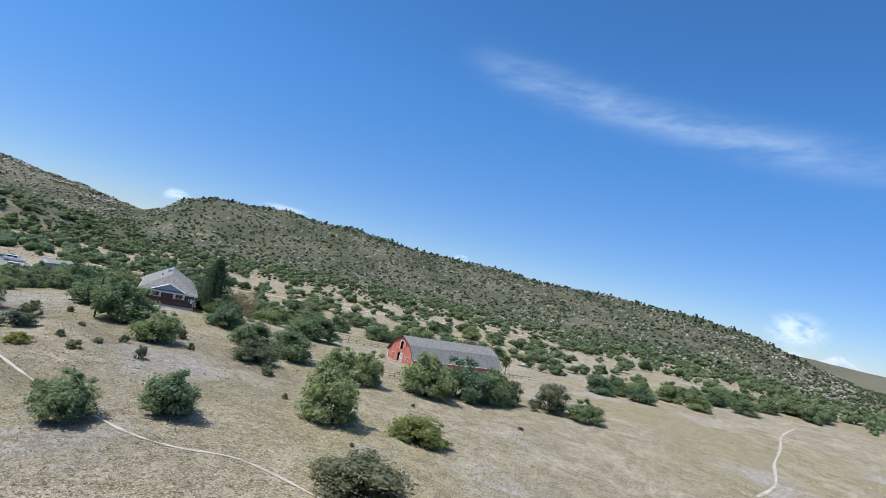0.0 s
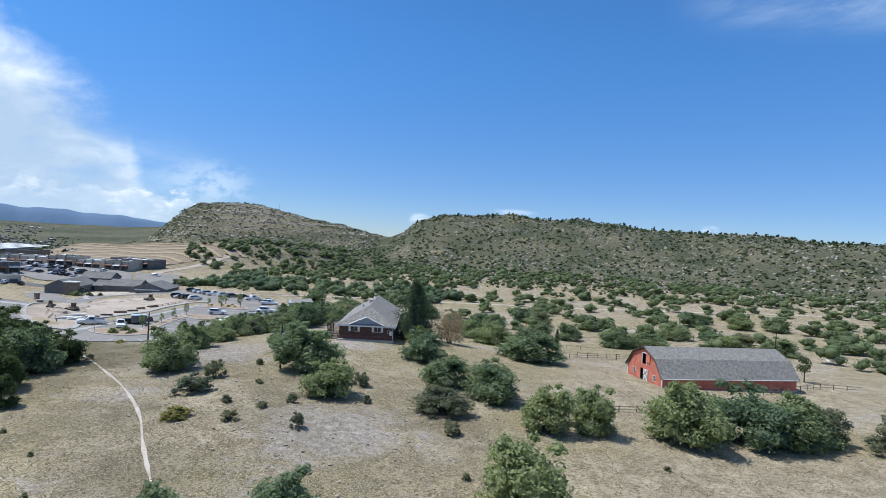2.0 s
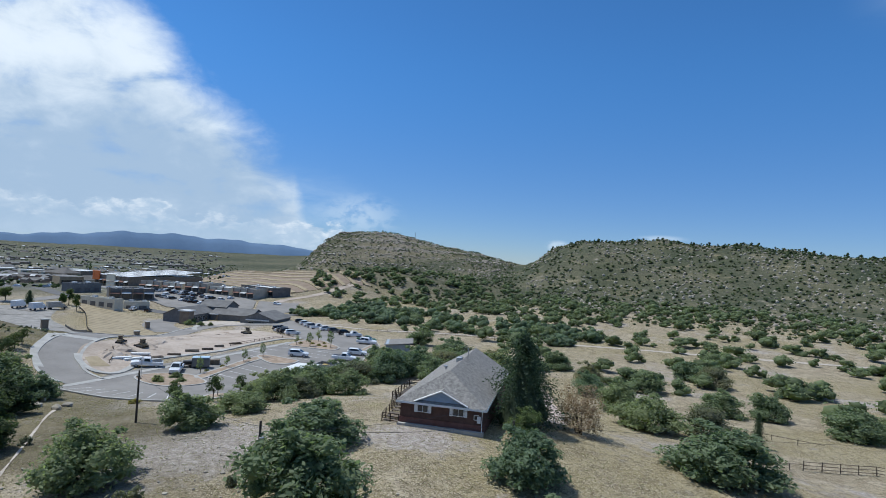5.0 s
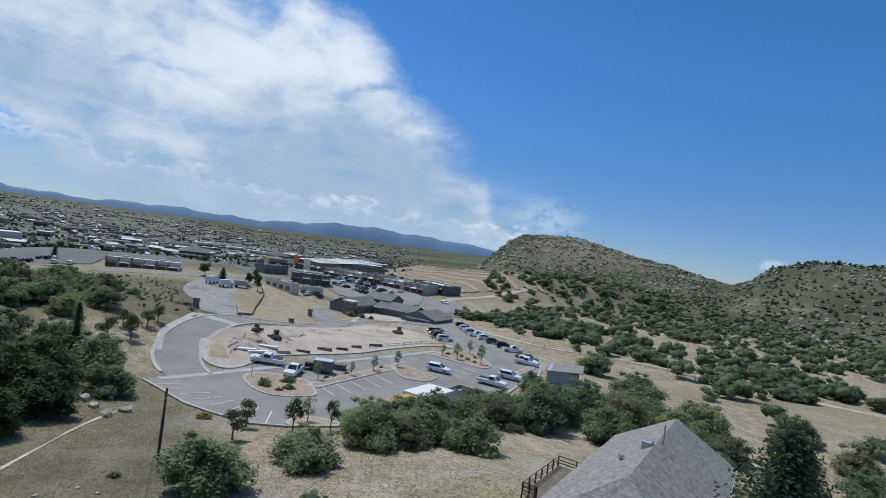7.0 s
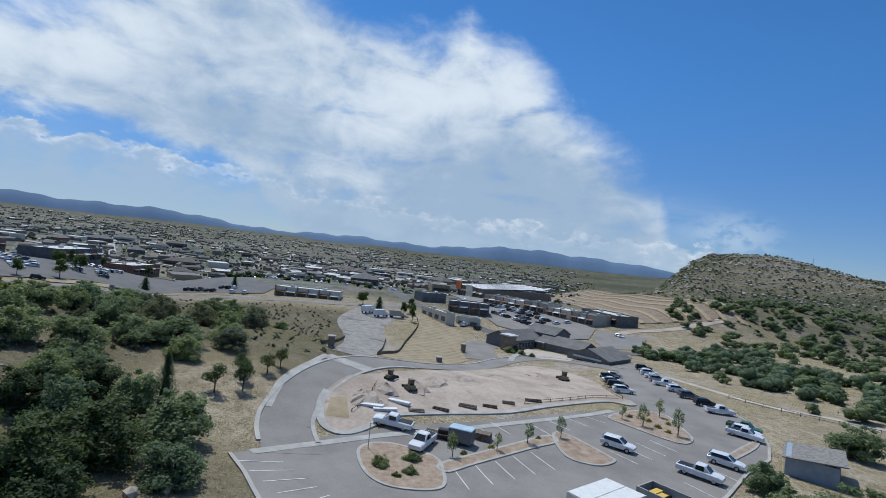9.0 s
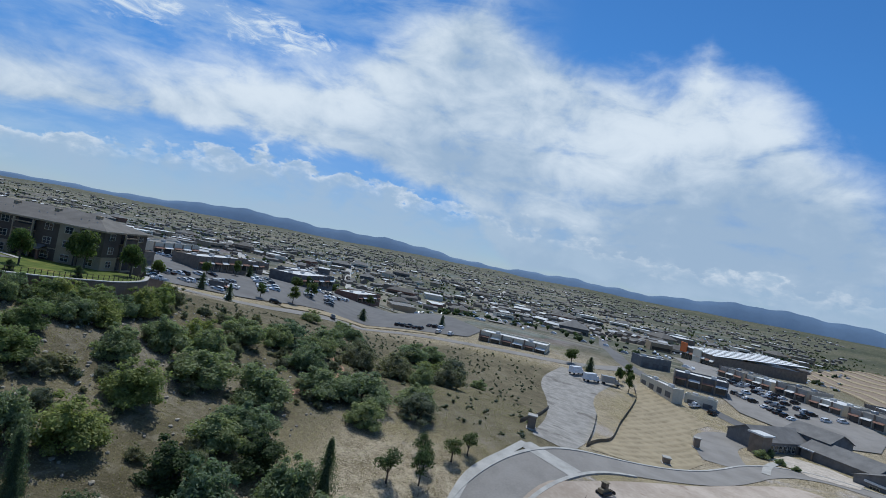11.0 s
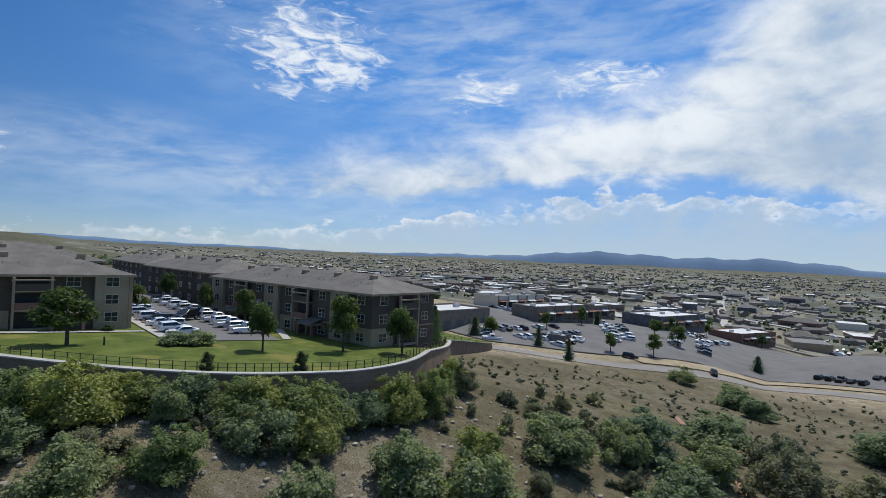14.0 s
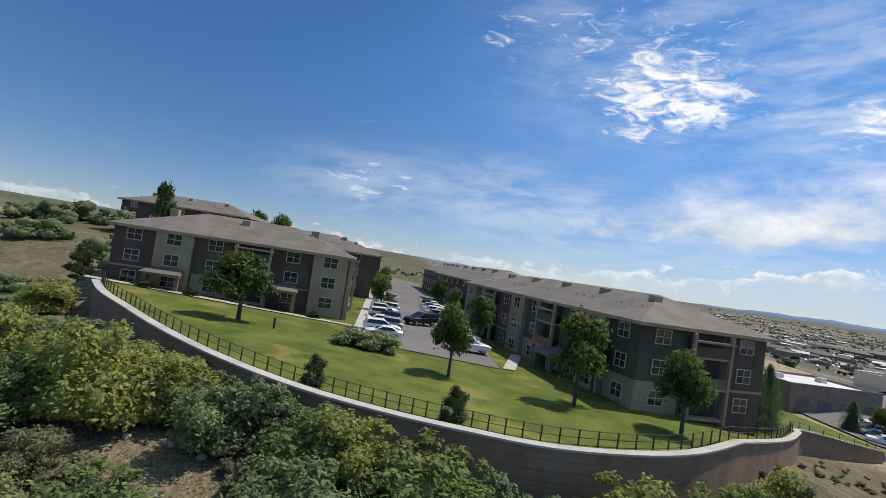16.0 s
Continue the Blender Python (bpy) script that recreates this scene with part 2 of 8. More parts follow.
# ---- materials ----
def material(name, dark, light, scale=2.0, fine=20.0, rough=0.85, metal=0.0, bump=0.25, spread=0.0, island=0.0, spots=None, spec=0.3, coord="Object"):
    """A surface with colour varied at two scales, fine relief, and variation from thing to thing or piece to piece."""
    m = bpy.data.materials.new(name)
    m.use_nodes = True
    n = Nodes(m.node_tree)
    at = n.add("ShaderNodeTexCoord").outputs[coord]
    big, small = n.noise(at, scale, 4, 0.6), n.noise(at, fine, 3, 0.6)
    f = n.math("ADD", n.math("MULTIPLY", big, 0.65), n.math("MULTIPLY", small, 0.35))
    col = n.mix(n.span(f, 0.33, 0.67), dark, light)
    if spots:
        col = n.mix(n.span(n.noise(at, spots[1], 5, 0.65), spots[2], spots[2] + 0.12), col, spots[0])
    if spread:
        r = n.add("ShaderNodeObjectInfo").outputs["Random"]
        col = n.mix(1.0, col, n.mix(r, (1 - spread, 1 - spread * 0.8, 1 - spread), (1 + spread, 1 + spread * 0.7, 1 + spread * 0.5)), "MULTIPLY")
    if island:
        r = n.add("ShaderNodeNewGeometry").outputs["Random Per Island"]
        col = n.mix(1.0, col, n.mix(r, (1 - island,) * 3, (1 + island, 1 + island, 1 + island * 0.6)), "MULTIPLY")
    b = n.add("ShaderNodeBsdfPrincipled")
    n.put(b.inputs["Base Color"], col)
    n.put(b.inputs["Roughness"], n.span(small, 0.2, 0.8, max(rough - 0.1, 0.05), min(rough + 0.1, 1.0)))
    b.inputs["Metallic"].default_value = metal
    b.inputs["Specular IOR Level"].default_value = spec
    if bump:
        d = n.add("ShaderNodeBump")
        d.inputs["Strength"].default_value = bump
        d.inputs["Distance"].default_value = 0.05
        n.put(d.inputs["Height"], f)
        n.put(b.inputs["Normal"], d.outputs[0])
    n.put(n.add("ShaderNodeOutputMaterial").inputs[0], b.outputs[0])
    return m


def foliage(name, dark, light, spread=0.25, island=0.35):
    m = bpy.data.materials.new(name)
    m.use_nodes = True
    n = Nodes(m.node_tree)
    r1, r2 = n.add("ShaderNodeNewGeometry").outputs["Random Per Island"], n.add("ShaderNodeObjectInfo").outputs["Random"]
    at = n.add("ShaderNodeTexCoord").outputs["Object"]
    f = n.math("ADD", n.math("MULTIPLY", r1, 0.6), n.math("MULTIPLY", n.noise(at, 0.7, 3), 0.5))
    col = n.mix(n.span(f, 0.2, 0.9), dark, light)
    col = n.mix(1.0, col, n.mix(r2, (1 - spread, 1 - spread * 0.6, 1 - spread * 0.5), (1 + spread * 1.4, 1 + spread, 1 + spread * 0.2)), "MULTIPLY")
    b = n.add("ShaderNodeBsdfPrincipled")
    n.put(b.inputs["Base Color"], col)
    b.inputs["Roughness"].default_value = 0.65
    b.inputs["Specular IOR Level"].default_value = 0.25
    t = n.add("ShaderNodeBsdfTranslucent")
    n.put(t.inputs[0], n.mix(1.0, col, (1.15, 1.28, 0.80), "MULTIPLY"))
    s = n.add("ShaderNodeMixShader")
    s.inputs[0].default_value = 0.52
    n.put(s.inputs[1], b.outputs[0])
    n.put(s.inputs[2], t.outputs[0])
    n.put(n.add("ShaderNodeOutputMaterial").inputs[0], s.outputs[0])
    return m


def earth():
    """Dry grassland: straw, pale stony soil, olive patches; greener scrub and grey rock on the hills; grey town beyond."""
    m = bpy.data.materials.new("dry_grassland")
    m.use_nodes = True
    n = Nodes(m.node_tree)
    at = n.add("ShaderNodeTexCoord").outputs["Object"]
    cover = n.add("ShaderNodeVertexColor", layer_name="cover")
    tint, brown = cover.outputs
    part_ = n.add("ShaderNodeSeparateColor")
    n.put(part_.inputs[0], tint)
    bare, green, town = part_.outputs
    big, mid, fine, grit = n.noise(at, 0.022, 5, 0.6, 0.5), n.noise(at, 0.16, 6, 0.65, 0.8), n.noise(at, 1.3, 5, 0.7), n.noise(at, 5.5, 4, 0.7)
    patch, speck = n.noise(at, 0.45, 6, 0.75, 0.6), n.noise(at, 2.6, 6, 0.8)
    straw = n.mix(n.span(mid, 0.35, 0.66), (0.280, 0.226, 0.150), (0.475, 0.395, 0.278))
    straw = n.mix(n.math("MULTIPLY", n.span(big, 0.44, 0.58), 0.65), straw, (0.285, 0.235, 0.105))
    straw = n.mix(n.math("MULTIPLY", n.span(patch, 0.46, 0.60), 0.75), straw, (0.17, 0.135, 0.078))
    straw = n.mix(n.math("MULTIPLY", n.span(speck, 0.50, 0.57), 0.85), straw, (0.085, 0.07, 0.04))
    straw = n.mix(n.math("MULTIPLY", n.span(grit, 0.52, 0.60), 0.85), straw, (0.58, 0.50, 0.36))
    stony = n.mix(n.span(fine, 0.40, 0.60), (0.290, 0.245, 0.205), (0.51, 0.455, 0.40))
    stony = n.mix(n.math("MULTIPLY", n.span(speck, 0.49, 0.57), 0.85), stony, (0.15, 0.125, 0.098))
    stony = n.mix(n.math("MULTIPLY", n.span(grit, 0.54, 0.62), 0.8), stony, (0.62, 0.56, 0.49))
    f = n.span(n.math("ADD", n.math("MULTIPLY", mid, 0.6), n.math("ADD", n.math("MULTIPLY", patch, 0.45), n.math("MULTIPLY", bare, 0.45))), 0.58, 0.76)
    col = n.mix(f, straw, stony)
    scrub = n.mix(n.span(n.noise(at, 0.35, 5, 0.7), 0.38, 0.68), (0.036, 0.047, 0.026), (0.086, 0.094, 0.056))
    col = n.mix(n.math("MULTIPLY", green, n.span(n.noise(at, 0.05, 5, 0.65, 0.6), 0.16, 0.50)), col, scrub)
    loam = n.mix(n.span(mid, 0.35, 0.65), (0.076, 0.065, 0.037), (0.146, 0.126, 0.073))
    loam = n.mix(n.math("MULTIPLY", n.span(speck, 0.52, 0.62), 0.7), loam, (0.065, 0.058, 0.034))
    loam = n.mix(n.math("MULTIPLY", n.span(grit, 0.54, 0.66), 0.75), loam, (0.25, 0.21, 0.155))
    loam = n.mix(n.math("MULTIPLY", n.span(patch, 0.50, 0.62), n.span(big, 0.42, 0.55)), loam, (0.205, 0.178, 0.125))
    col = n.mix(brown, col, loam)
    blocks = n.add("ShaderNodeTexVoronoi", feature="F1", distance="CHEBYCHEV")
    n.put(blocks.inputs["Vector"], at)
    blocks.inputs["Scale"].default_value = 0.011
    pave = n.mix(n.span(n.noise(at, 0.013, 4, 0.7), 0.42, 0.6), n.mix(0.92, blocks.outputs["Color"], (0.15, 0.145, 0.13)), (0.10, 0.10, 0.06))
    pave = n.mix(0.6, pave, n.mix(n.span(n.noise(at, 0.03, 5, 0.8), 0.4, 0.62), (0.065, 0.070, 0.045), (0.24, 0.23, 0.205)))
    pave = n.mix(n.span(n.noise(at, 0.0035, 4, 0.6, 1.5), 0.42, 0.60), pave, n.mix(n.noise(at, 0.02, 4, 0.7), (0.050, 0.062, 0.040), (0.155, 0.148, 0.105)))
    wide_at = n.add("ShaderNodeMapping")
    n.put(wide_at.inputs[0], at)
    wide_at.inputs["Rotation"].default_value = (0, 0, 0.35)
    wide_at.inputs["Scale"].default_value = (0.0085, 0.0040, 1.0)
    plots = n.add("ShaderNodeTexVoronoi", feature="F1", distance="CHEBYCHEV")
    n.put(plots.inputs["Vector"], wide_at.outputs[0])
    plots.inputs["Scale"].default_value = 1.0
    kinds = n.add("ShaderNodeSeparateColor")
    n.put(kinds.inputs[0], plots.outputs["Color"])
    field = n.mix(kinds.outputs[1], (0.170, 0.150, 0.108), (0.300, 0.272, 0.212))
    field = n.mix(n.span(mid, 0.35, 0.65), field, n.mix(0.5, field, (0.11, 0.105, 0.065)))
    pave = n.mix(n.math("MULTIPLY", n.span(kinds.outputs[0], 0.60, 0.64), n.span(n.noise(at, 0.05, 4, 0.7), 0.35, 0.5, 0.55, 1.0)), pave, field)
    col = n.mix(town, col, pave)
    b = n.add("ShaderNodeBsdfPrincipled")
    n.put(b.inputs["Base Color"], col)
    b.inputs["Roughness"].default_value = 0.95
    b.inputs["Specular IOR Level"].default_value = 0.1
    d = n.add("ShaderNodeBump")
    d.inputs["Strength"].default_value, d.inputs["Distance"].default_value = 0.8, 0.3
    n.put(d.inputs["Height"], n.math("ADD", n.math("MULTIPLY", fine, 0.7), n.math("MULTIPLY", grit, 0.5)))
    n.put(b.inputs["Normal"], d.outputs[0])
    n.put(n.add("ShaderNodeOutputMaterial").inputs[0], b.outputs[0])
    return m


def glass(name, tint=(0.03, 0.035, 0.04)):
    m = bpy.data.materials.new(name)
    m.use_nodes = True
    b = m.node_tree.nodes["Principled BSDF"]
    b.inputs["Base Color"].default_value = (*tint, 1)
    b.inputs["Roughness"].default_value = 0.06
    b.inputs["Specular IOR Level"].default_value = 0.7
    return m


def plain(name, col, rough=0.6, metal=0.0, spec=0.4):
    return material(name, tuple(c * 0.9 for c in col), tuple(min(c * 1.08, 1) for c in col), 1.5, 25, rough, metal, 0.05, spec=spec)


M_EARTH = earth()
M_ASPHALT = material("worn_asphalt", (0.205, 0.188, 0.168), (0.285, 0.264, 0.238), 0.12, 3.0, 0.9, bump=0.2, spots=((0.14, 0.132, 0.124), 0.5, 0.66))
M_ASPHALT_NEW = material("dark_asphalt", (0.12, 0.115, 0.11), (0.17, 0.163, 0.155), 0.12, 3.0, 0.88, bump=0.2)
M_CONCRETE = material("pale_concrete", (0.33, 0.315, 0.285), (0.47, 0.45, 0.41), 0.4, 6.0, 0.85)
M_PAINT = material("road_paint", (0.55, 0.55, 0.52), (0.78, 0.78, 0.75), 0.8, 9.0, 0.7, bump=0.05)
M_DIRT = material("graded_dirt", (0.33, 0.265, 0.205), (0.50, 0.42, 0.345), 0.09, 1.2, 0.95, bump=0.5, spots=((0.27, 0.20, 0.15), 0.25, 0.6))
M_TRACK = material("pale_trail", (0.36, 0.31, 0.25), (0.58, 0.51, 0.43), 0.5, 4.0, 0.95, bump=0.4)
M_RUST_EARTH = material("red_earth", (0.25, 0.14, 0.085), (0.36, 0.22, 0.14), 0.4, 4.0, 0.95)
M_MULCH = material("planter_mulch", (0.25, 0.18, 0.12), (0.42, 0.33, 0.25), 0.8, 6.0, 0.95, bump=0.5)
M_LAWN = material("mown_lawn", (0.055, 0.082, 0.016), (0.135, 0.160, 0.036), 0.30, 4.5, 0.9, bump=0.5, spots=((0.19, 0.175, 0.05), 0.14, 0.55), spec=0.1)
M_GRAVEL = material("grey_yard_gravel", (0.21, 0.195, 0.172), (0.36, 0.335, 0.30), 0.35, 2.2, 0.95, bump=0.6, spots=((0.15, 0.135, 0.115), 0.12, 0.56))
M_ROWS = material("straw_rows", (0.22, 0.175, 0.105), (0.37, 0.30, 0.19), 0.25, 3.0, 0.95, bump=0.4)
n = Nodes(M_ROWS.node_tree, False)
xyz = n.add("ShaderNodeSeparateXYZ")
n.put(xyz.inputs[0], n.add("ShaderNodeTexCoord").outputs["Object"])
wob = n.noise(n.tree.nodes["Texture Coordinate"].outputs["Object"], 0.25, 3)
row = n.math("SINE", n.math("ADD", n.math("MULTIPLY", n.math("ADD", n.math("MULTIPLY", xyz.outputs[0], 0.55), n.math("MULTIPLY", xyz.outputs[1], 0.83)), 2.1), n.math("MULTIPLY", wob, 5.0)))
base_in = n.tree.nodes["Principled BSDF"].inputs["Base Color"]
n.put(base_in, n.mix(n.span(row, -0.6, 1.0, 0.0, 0.45), base_in.links[0].from_socket, (0.40, 0.335, 0.22)))
M_STRAW = material("straw_mulch", (0.27, 0.215, 0.13), (0.40, 0.325, 0.21), 0.25, 3.0, 0.95, bump=0.4)
M_BRICK = material("dark_red_brick", (0.078, 0.044, 0.034), (0.125, 0.073, 0.056), 1.2, 16, 0.85, bump=0.2)
M_BRICK_PALE = material("pale_brick_base", (0.13, 0.062, 0.05), (0.19, 0.095, 0.077), 1.2, 14, 0.88)
M_SHINGLE = material("grey_shingle", (0.150, 0.140, 0.128), (0.325, 0.305, 0.280), 2.2, 5.0, 0.92, bump=0.5, island=0.06)
M_SHINGLE_TAN = material("weathered_tan_shingle", (0.118, 0.108, 0.097), (0.18, 0.166, 0.15), 0.4, 6.0, 0.92, bump=0.3, island=0.10)
M_WHITE = plain("white_paint", (0.74, 0.74, 0.72), 0.55)
M_CREAM = plain("cream_paint", (0.60, 0.55, 0.44), 0.6)
M_BLUEGREY = material("blue_grey_siding", (0.30, 0.36, 0.43), (0.40, 0.46, 0.53), 1.0, 12, 0.75)
M_BARN = material("weathered_red_boards", (0.43, 0.125, 0.085), (0.60, 0.22, 0.16), 0.7, 9.0, 0.85, bump=0.2, island=0.16)
M_WOOD = material("greyed_wood", (0.12, 0.095, 0.07), (0.24, 0.20, 0.155), 1.5, 12, 0.85)
M_WOOD_DARK = material("dark_stained_wood", (0.055, 0.04, 0.03), (0.105, 0.08, 0.06), 1.5, 12, 0.8)
M_POLE = material("weathered_pole_wood", (0.05, 0.04, 0.032), (0.10, 0.082, 0.065), 1.5, 12, 0.88)
M_STEEL = plain("galvanised_steel", (0.45, 0.46, 0.47), 0.45, 0.7)
# also the painted shade of balcony recesses, barn inside and shed front
M_DARK = plain("dark_metal_and_shade", (0.03, 0.03, 0.032), 0.5, 0.3)
M_RUBBER = plain("tyre_rubber", (0.02, 0.02, 0.021), 0.85)
M_GLASS = glass("window_glass")
M_CARGLASS = glass("car_glass", (0.015, 0.018, 0.02))
M_BARK = material("grey_bark", (0.06, 0.048, 0.038), (0.12, 0.10, 0.08), 2.0, 14, 0.9)
M_OAK = foliage("scrub_oak_leaves", (0.138, 0.170, 0.100), (0.290, 0.332, 0.200))
M_HILL = foliage("hillside_scrub_leaves", (0.122, 0.152, 0.084), (0.262, 0.305, 0.172))
M_FAR_SCRUB = foliage("far_hillside_leaves", (0.072, 0.094, 0.056), (0.165, 0.195, 0.115))
M_OAK_FRESH = foliage("fresh_oak_leaves", (0.150, 0.175, 0.066), (0.32, 0.345, 0.14))
M_SAGE = foliage("grey_sage_leaves", (0.128, 0.135, 0.090), (0.247, 0.247, 0.173))
M_OLIVE = foliage("yellow_shrub_leaves", (0.180, 0.174, 0.060), (0.300, 0.276, 0.108))
M_SPRUCE = foliage("spruce_needles", (0.055, 0.078, 0.050), (0.135, 0.172, 0.105), 0.15)
M_PINE = foliage("pine_needles", (0.048, 0.068, 0.032), (0.115, 0.15, 0.066), 0.2)
M_ASH = foliage("ash_leaves", (0.060, 0.088, 0.030), (0.145, 0.185, 0.065), 0.2)
M_RUSSET = foliage("dead_russet_leaves", (0.30, 0.185, 0.115), (0.54, 0.41, 0.32), 0.1)
M_DRYGRASS = foliage("dry_grass_blades", (0.33, 0.28, 0.18), (0.52, 0.45, 0.31), 0.2)
M_ROCK = material("pale_sandstone", (0.27, 0.235, 0.19), (0.46, 0.41, 0.345), 0.3, 2.0, 0.92, bump=0.5, island=0.2)
M_STUCCO_TAN = material("tan_stucco", (0.31, 0.235, 0.15), (0.41, 0.32, 0.215), 0.4, 8.0, 0.9)
M_STUCCO_DARK = material("umber_stucco", (0.088, 0.066, 0.050), (0.135, 0.104, 0.08), 0.4, 8.0, 0.9)
M_STUCCO_RED = material("brick_red_siding", (0.19, 0.105, 0.075), (0.27, 0.155, 0.115), 0.4, 8.0, 0.9)
M_BLOCK = material("brown_wall_blocks", (0.19, 0.128, 0.090), (0.28, 0.195, 0.142), 0.5, 5.0, 0.92, island=0.14)
M_YELLOW = plain("yellow_paint", (0.72, 0.47, 0.07), 0.5)

# ---- building helpers ----
def part(name, bm, mat, parent=None, label=""):
    """Links a bmesh as one mesh object, under a thing or a part."""
    me = bpy.data.meshes.new(name)
    bm.to_mesh(me)
    bm.free()
    for m in mat if isinstance(mat, (list, tuple)) else (mat,):
        me.materials.append(m)
    ob = new(name, me)
    ob.parent = parent
    return tagged(ob, label)


def shell(name, verts, faces, mat, parent=None, label=""):
    """The same from lists of corners and faces made by a rule."""
    me = bpy.data.meshes.new(name)
    me.from_pydata([tuple(v) for v in verts], [], faces)
    for m in mat if isinstance(mat, (list, tuple)) else (mat,):
        me.materials.append(m)
    ob = new(name, me)
    ob.parent = parent
    return tagged(ob, label)


def thing(name, m, label, category, group="", kind=""):
    ob = new(name)
    ob.empty_display_size = 0.2
    ob.matrix_world = m
    return tagged(ob, label, category, group, kind)


def box(bm, x0, x1, y0, y1, z0, z1, bevel=0.0, slot=0):
    r = bmesh.ops.create_cube(bm, size=1.0, matrix=Matrix.Translation(((x0 + x1) / 2, (y0 + y1) / 2, (z0 + z1) / 2)) @ Matrix.Diagonal((x1 - x0, y1 - y0, z1 - z0, 1)))
    faces = {f for v in r["verts"] for f in v.link_faces}
    for f in faces:
        f.material_index = slot
    if bevel:
        bmesh.ops.bevel(bm, geom=list({e for f in faces for e in f.edges}), offset=bevel, segments=1, affect="EDGES")
    return bm


def boxed(*a, **k_):
    return box(bmesh.new(), *a, **k_)


def tube(bm, a, b, r0, r1=None, sides=8):
    a, b = Vector(a), Vector(b)
    turn_ = (b - a).to_track_quat("Z", "Y").to_matrix().to_4x4()
    bmesh.ops.create_cone(bm, cap_ends=True, segments=sides, radius1=r0, radius2=r0 if r1 is None else r1, depth=(b - a).length, matrix=Matrix.Translation((a + b) / 2) @ turn_)
    return bm


def tubed(*a, **k_):
    return tube(bmesh.new(), *a, **k_)


def prism(bm, outline, x0, x1, slot=0):
    """An outline in y and z, drawn along x."""
    a = [bm.verts.new((x0, y, z)) for y, z in outline]
    b = [bm.verts.new((x1, y, z)) for y, z in outline]
    n = len(outline)
    fs = [bm.faces.new(a[::-1]), bm.faces.new(b)] + [bm.faces.new((a[i], a[(i + 1) % n], b[(i + 1) % n], b[i])) for i in range(n)]
    for f in fs:
        f.material_index = slot
    bmesh.ops.recalc_face_normals(bm, faces=fs)
    return bm


def draped(name, outline, lift, mat, label, category, step=4.0, kind="structure", depth=0.0, parent=None):
    """A sheet over the ground inside an outline; with depth it stands proud on a skirt, as kerbs and islands do."""
    bm = bmesh.new()
    bm.faces.new([bm.verts.new((x, y, 0)) for x, y in outline])
    bmesh.ops.triangulate(bm, faces=bm.faces[:])
    for axis in (0, 1):
        lo, hi = min(p[axis] for p in outline), max(p[axis] for p in outline)
        for c in np.arange(math.ceil(lo / step) * step, hi, step):
            normal = (1, 0, 0) if axis == 0 else (0, 1, 0)
            bmesh.ops.bisect_plane(bm, geom=bm.verts[:] + bm.edges[:] + bm.faces[:], plane_co=[c * v for v in normal], plane_no=normal)
    for v in bm.verts:
        v.co.z = level(v.co.x, v.co.y) + lift
    bmesh.ops.recalc_face_normals(bm, faces=bm.faces[:])
    if bm.faces and sum(f.normal.z for f in bm.faces) < 0:
        bmesh.ops.reverse_faces(bm, faces=bm.faces[:])
    if depth:
        rim = [e for e in bm.edges if e.is_boundary]
        got = bmesh.ops.extrude_edge_only(bm, edges=rim)
        for v in got["geom"]:
            if isinstance(v, bmesh.types.BMVert):
                v.co.z -= depth
    ob = part(name, bm, mat, parent)
    return tagged(ob, label, category, kind=kind)


def smooth_line(pts, closed=False, n=6):
    """A rounded line through the given corners."""
    pts = [Vector(p) for p in pts]
    out, m = [], len(pts)
    for i in range(m if closed else m - 1):
        p = [pts[(i + j) % m] if closed else pts[min(max(i + j, 0), m - 1)] for j in (-1, 0, 1, 2)]
        for s in range(n):
            t = s / n
            out.append(0.5 * ((2 * p[1]) + (p[2] - p[0]) * t + (2 * p[0] - 5 * p[1] + 4 * p[2] - p[3]) * t * t + (3 * p[1] - p[0] - 3 * p[2] + p[3]) * t**3))
    if not closed:
        out.append(pts[-1])
    return out


def sides(line, width):
    """The two edges of a strip along a line in the plan."""
    left, right = [], []
    for i, p in enumerate(line):
        a, b = line[max(i - 1, 0)], line[min(i + 1, len(line) - 1)]
        d = Vector((b[0] - a[0], b[1] - a[1])).normalized()
        w = width(i / max(len(line) - 1, 1)) if callable(width) else width
        nrm = Vector((-d.y, d.x)) * (w / 2)
        left.append((p[0] + nrm.x, p[1] + nrm.y))
        right.append((p[0] - nrm.x, p[1] - nrm.y))
    return left, right


def strip(name, line, width, lift, mat, label, category, depth=0.0, kind="structure", parent=None, cross=1):
    """A road, path, kerb or painted line laid along the ground."""
    fine = []
    for a, b in zip(line, line[1:]):
        a, b = Vector(a[:2]), Vector(b[:2])
        m = max(1, int((b - a).length / 3))
        fine += [a.lerp(b, i / m) for i in range(m)]
    fine.append(Vector(line[-1][:2]))
    left, right = sides(fine, width)
    verts, faces = [], []
    for l, r in zip(left, right):
        for j in range(cross + 1):
            x, y = l[0] + (r[0] - l[0]) * j / cross, l[1] + (r[1] - l[1]) * j / cross
            verts.append((x, y, level(x, y) + lift))
    c = cross + 1
    for i in range(len(left) - 1):
        for j in range(cross):
            a = i * c + j
            faces.append((a + 1, a, a + c, a + c + 1))
    if depth:
        base = len(verts)
        verts += [(x, y, z - depth) for x, y, z in verts]
        for i in range(len(left) - 1):
            a = i * c
            faces += [(a, a + base, a + c + base, a + c), (a + cross, a + cross + c, a + cross + c + base, a + cross + base)]
        e = (len(left) - 1) * c
        faces += [(0, cross, cross + base, base), (e, e + base, e + cross + base, e + cross)]
    ob = shell(name, verts, faces, mat, parent)
    return tagged(ob, label, category, kind=kind)

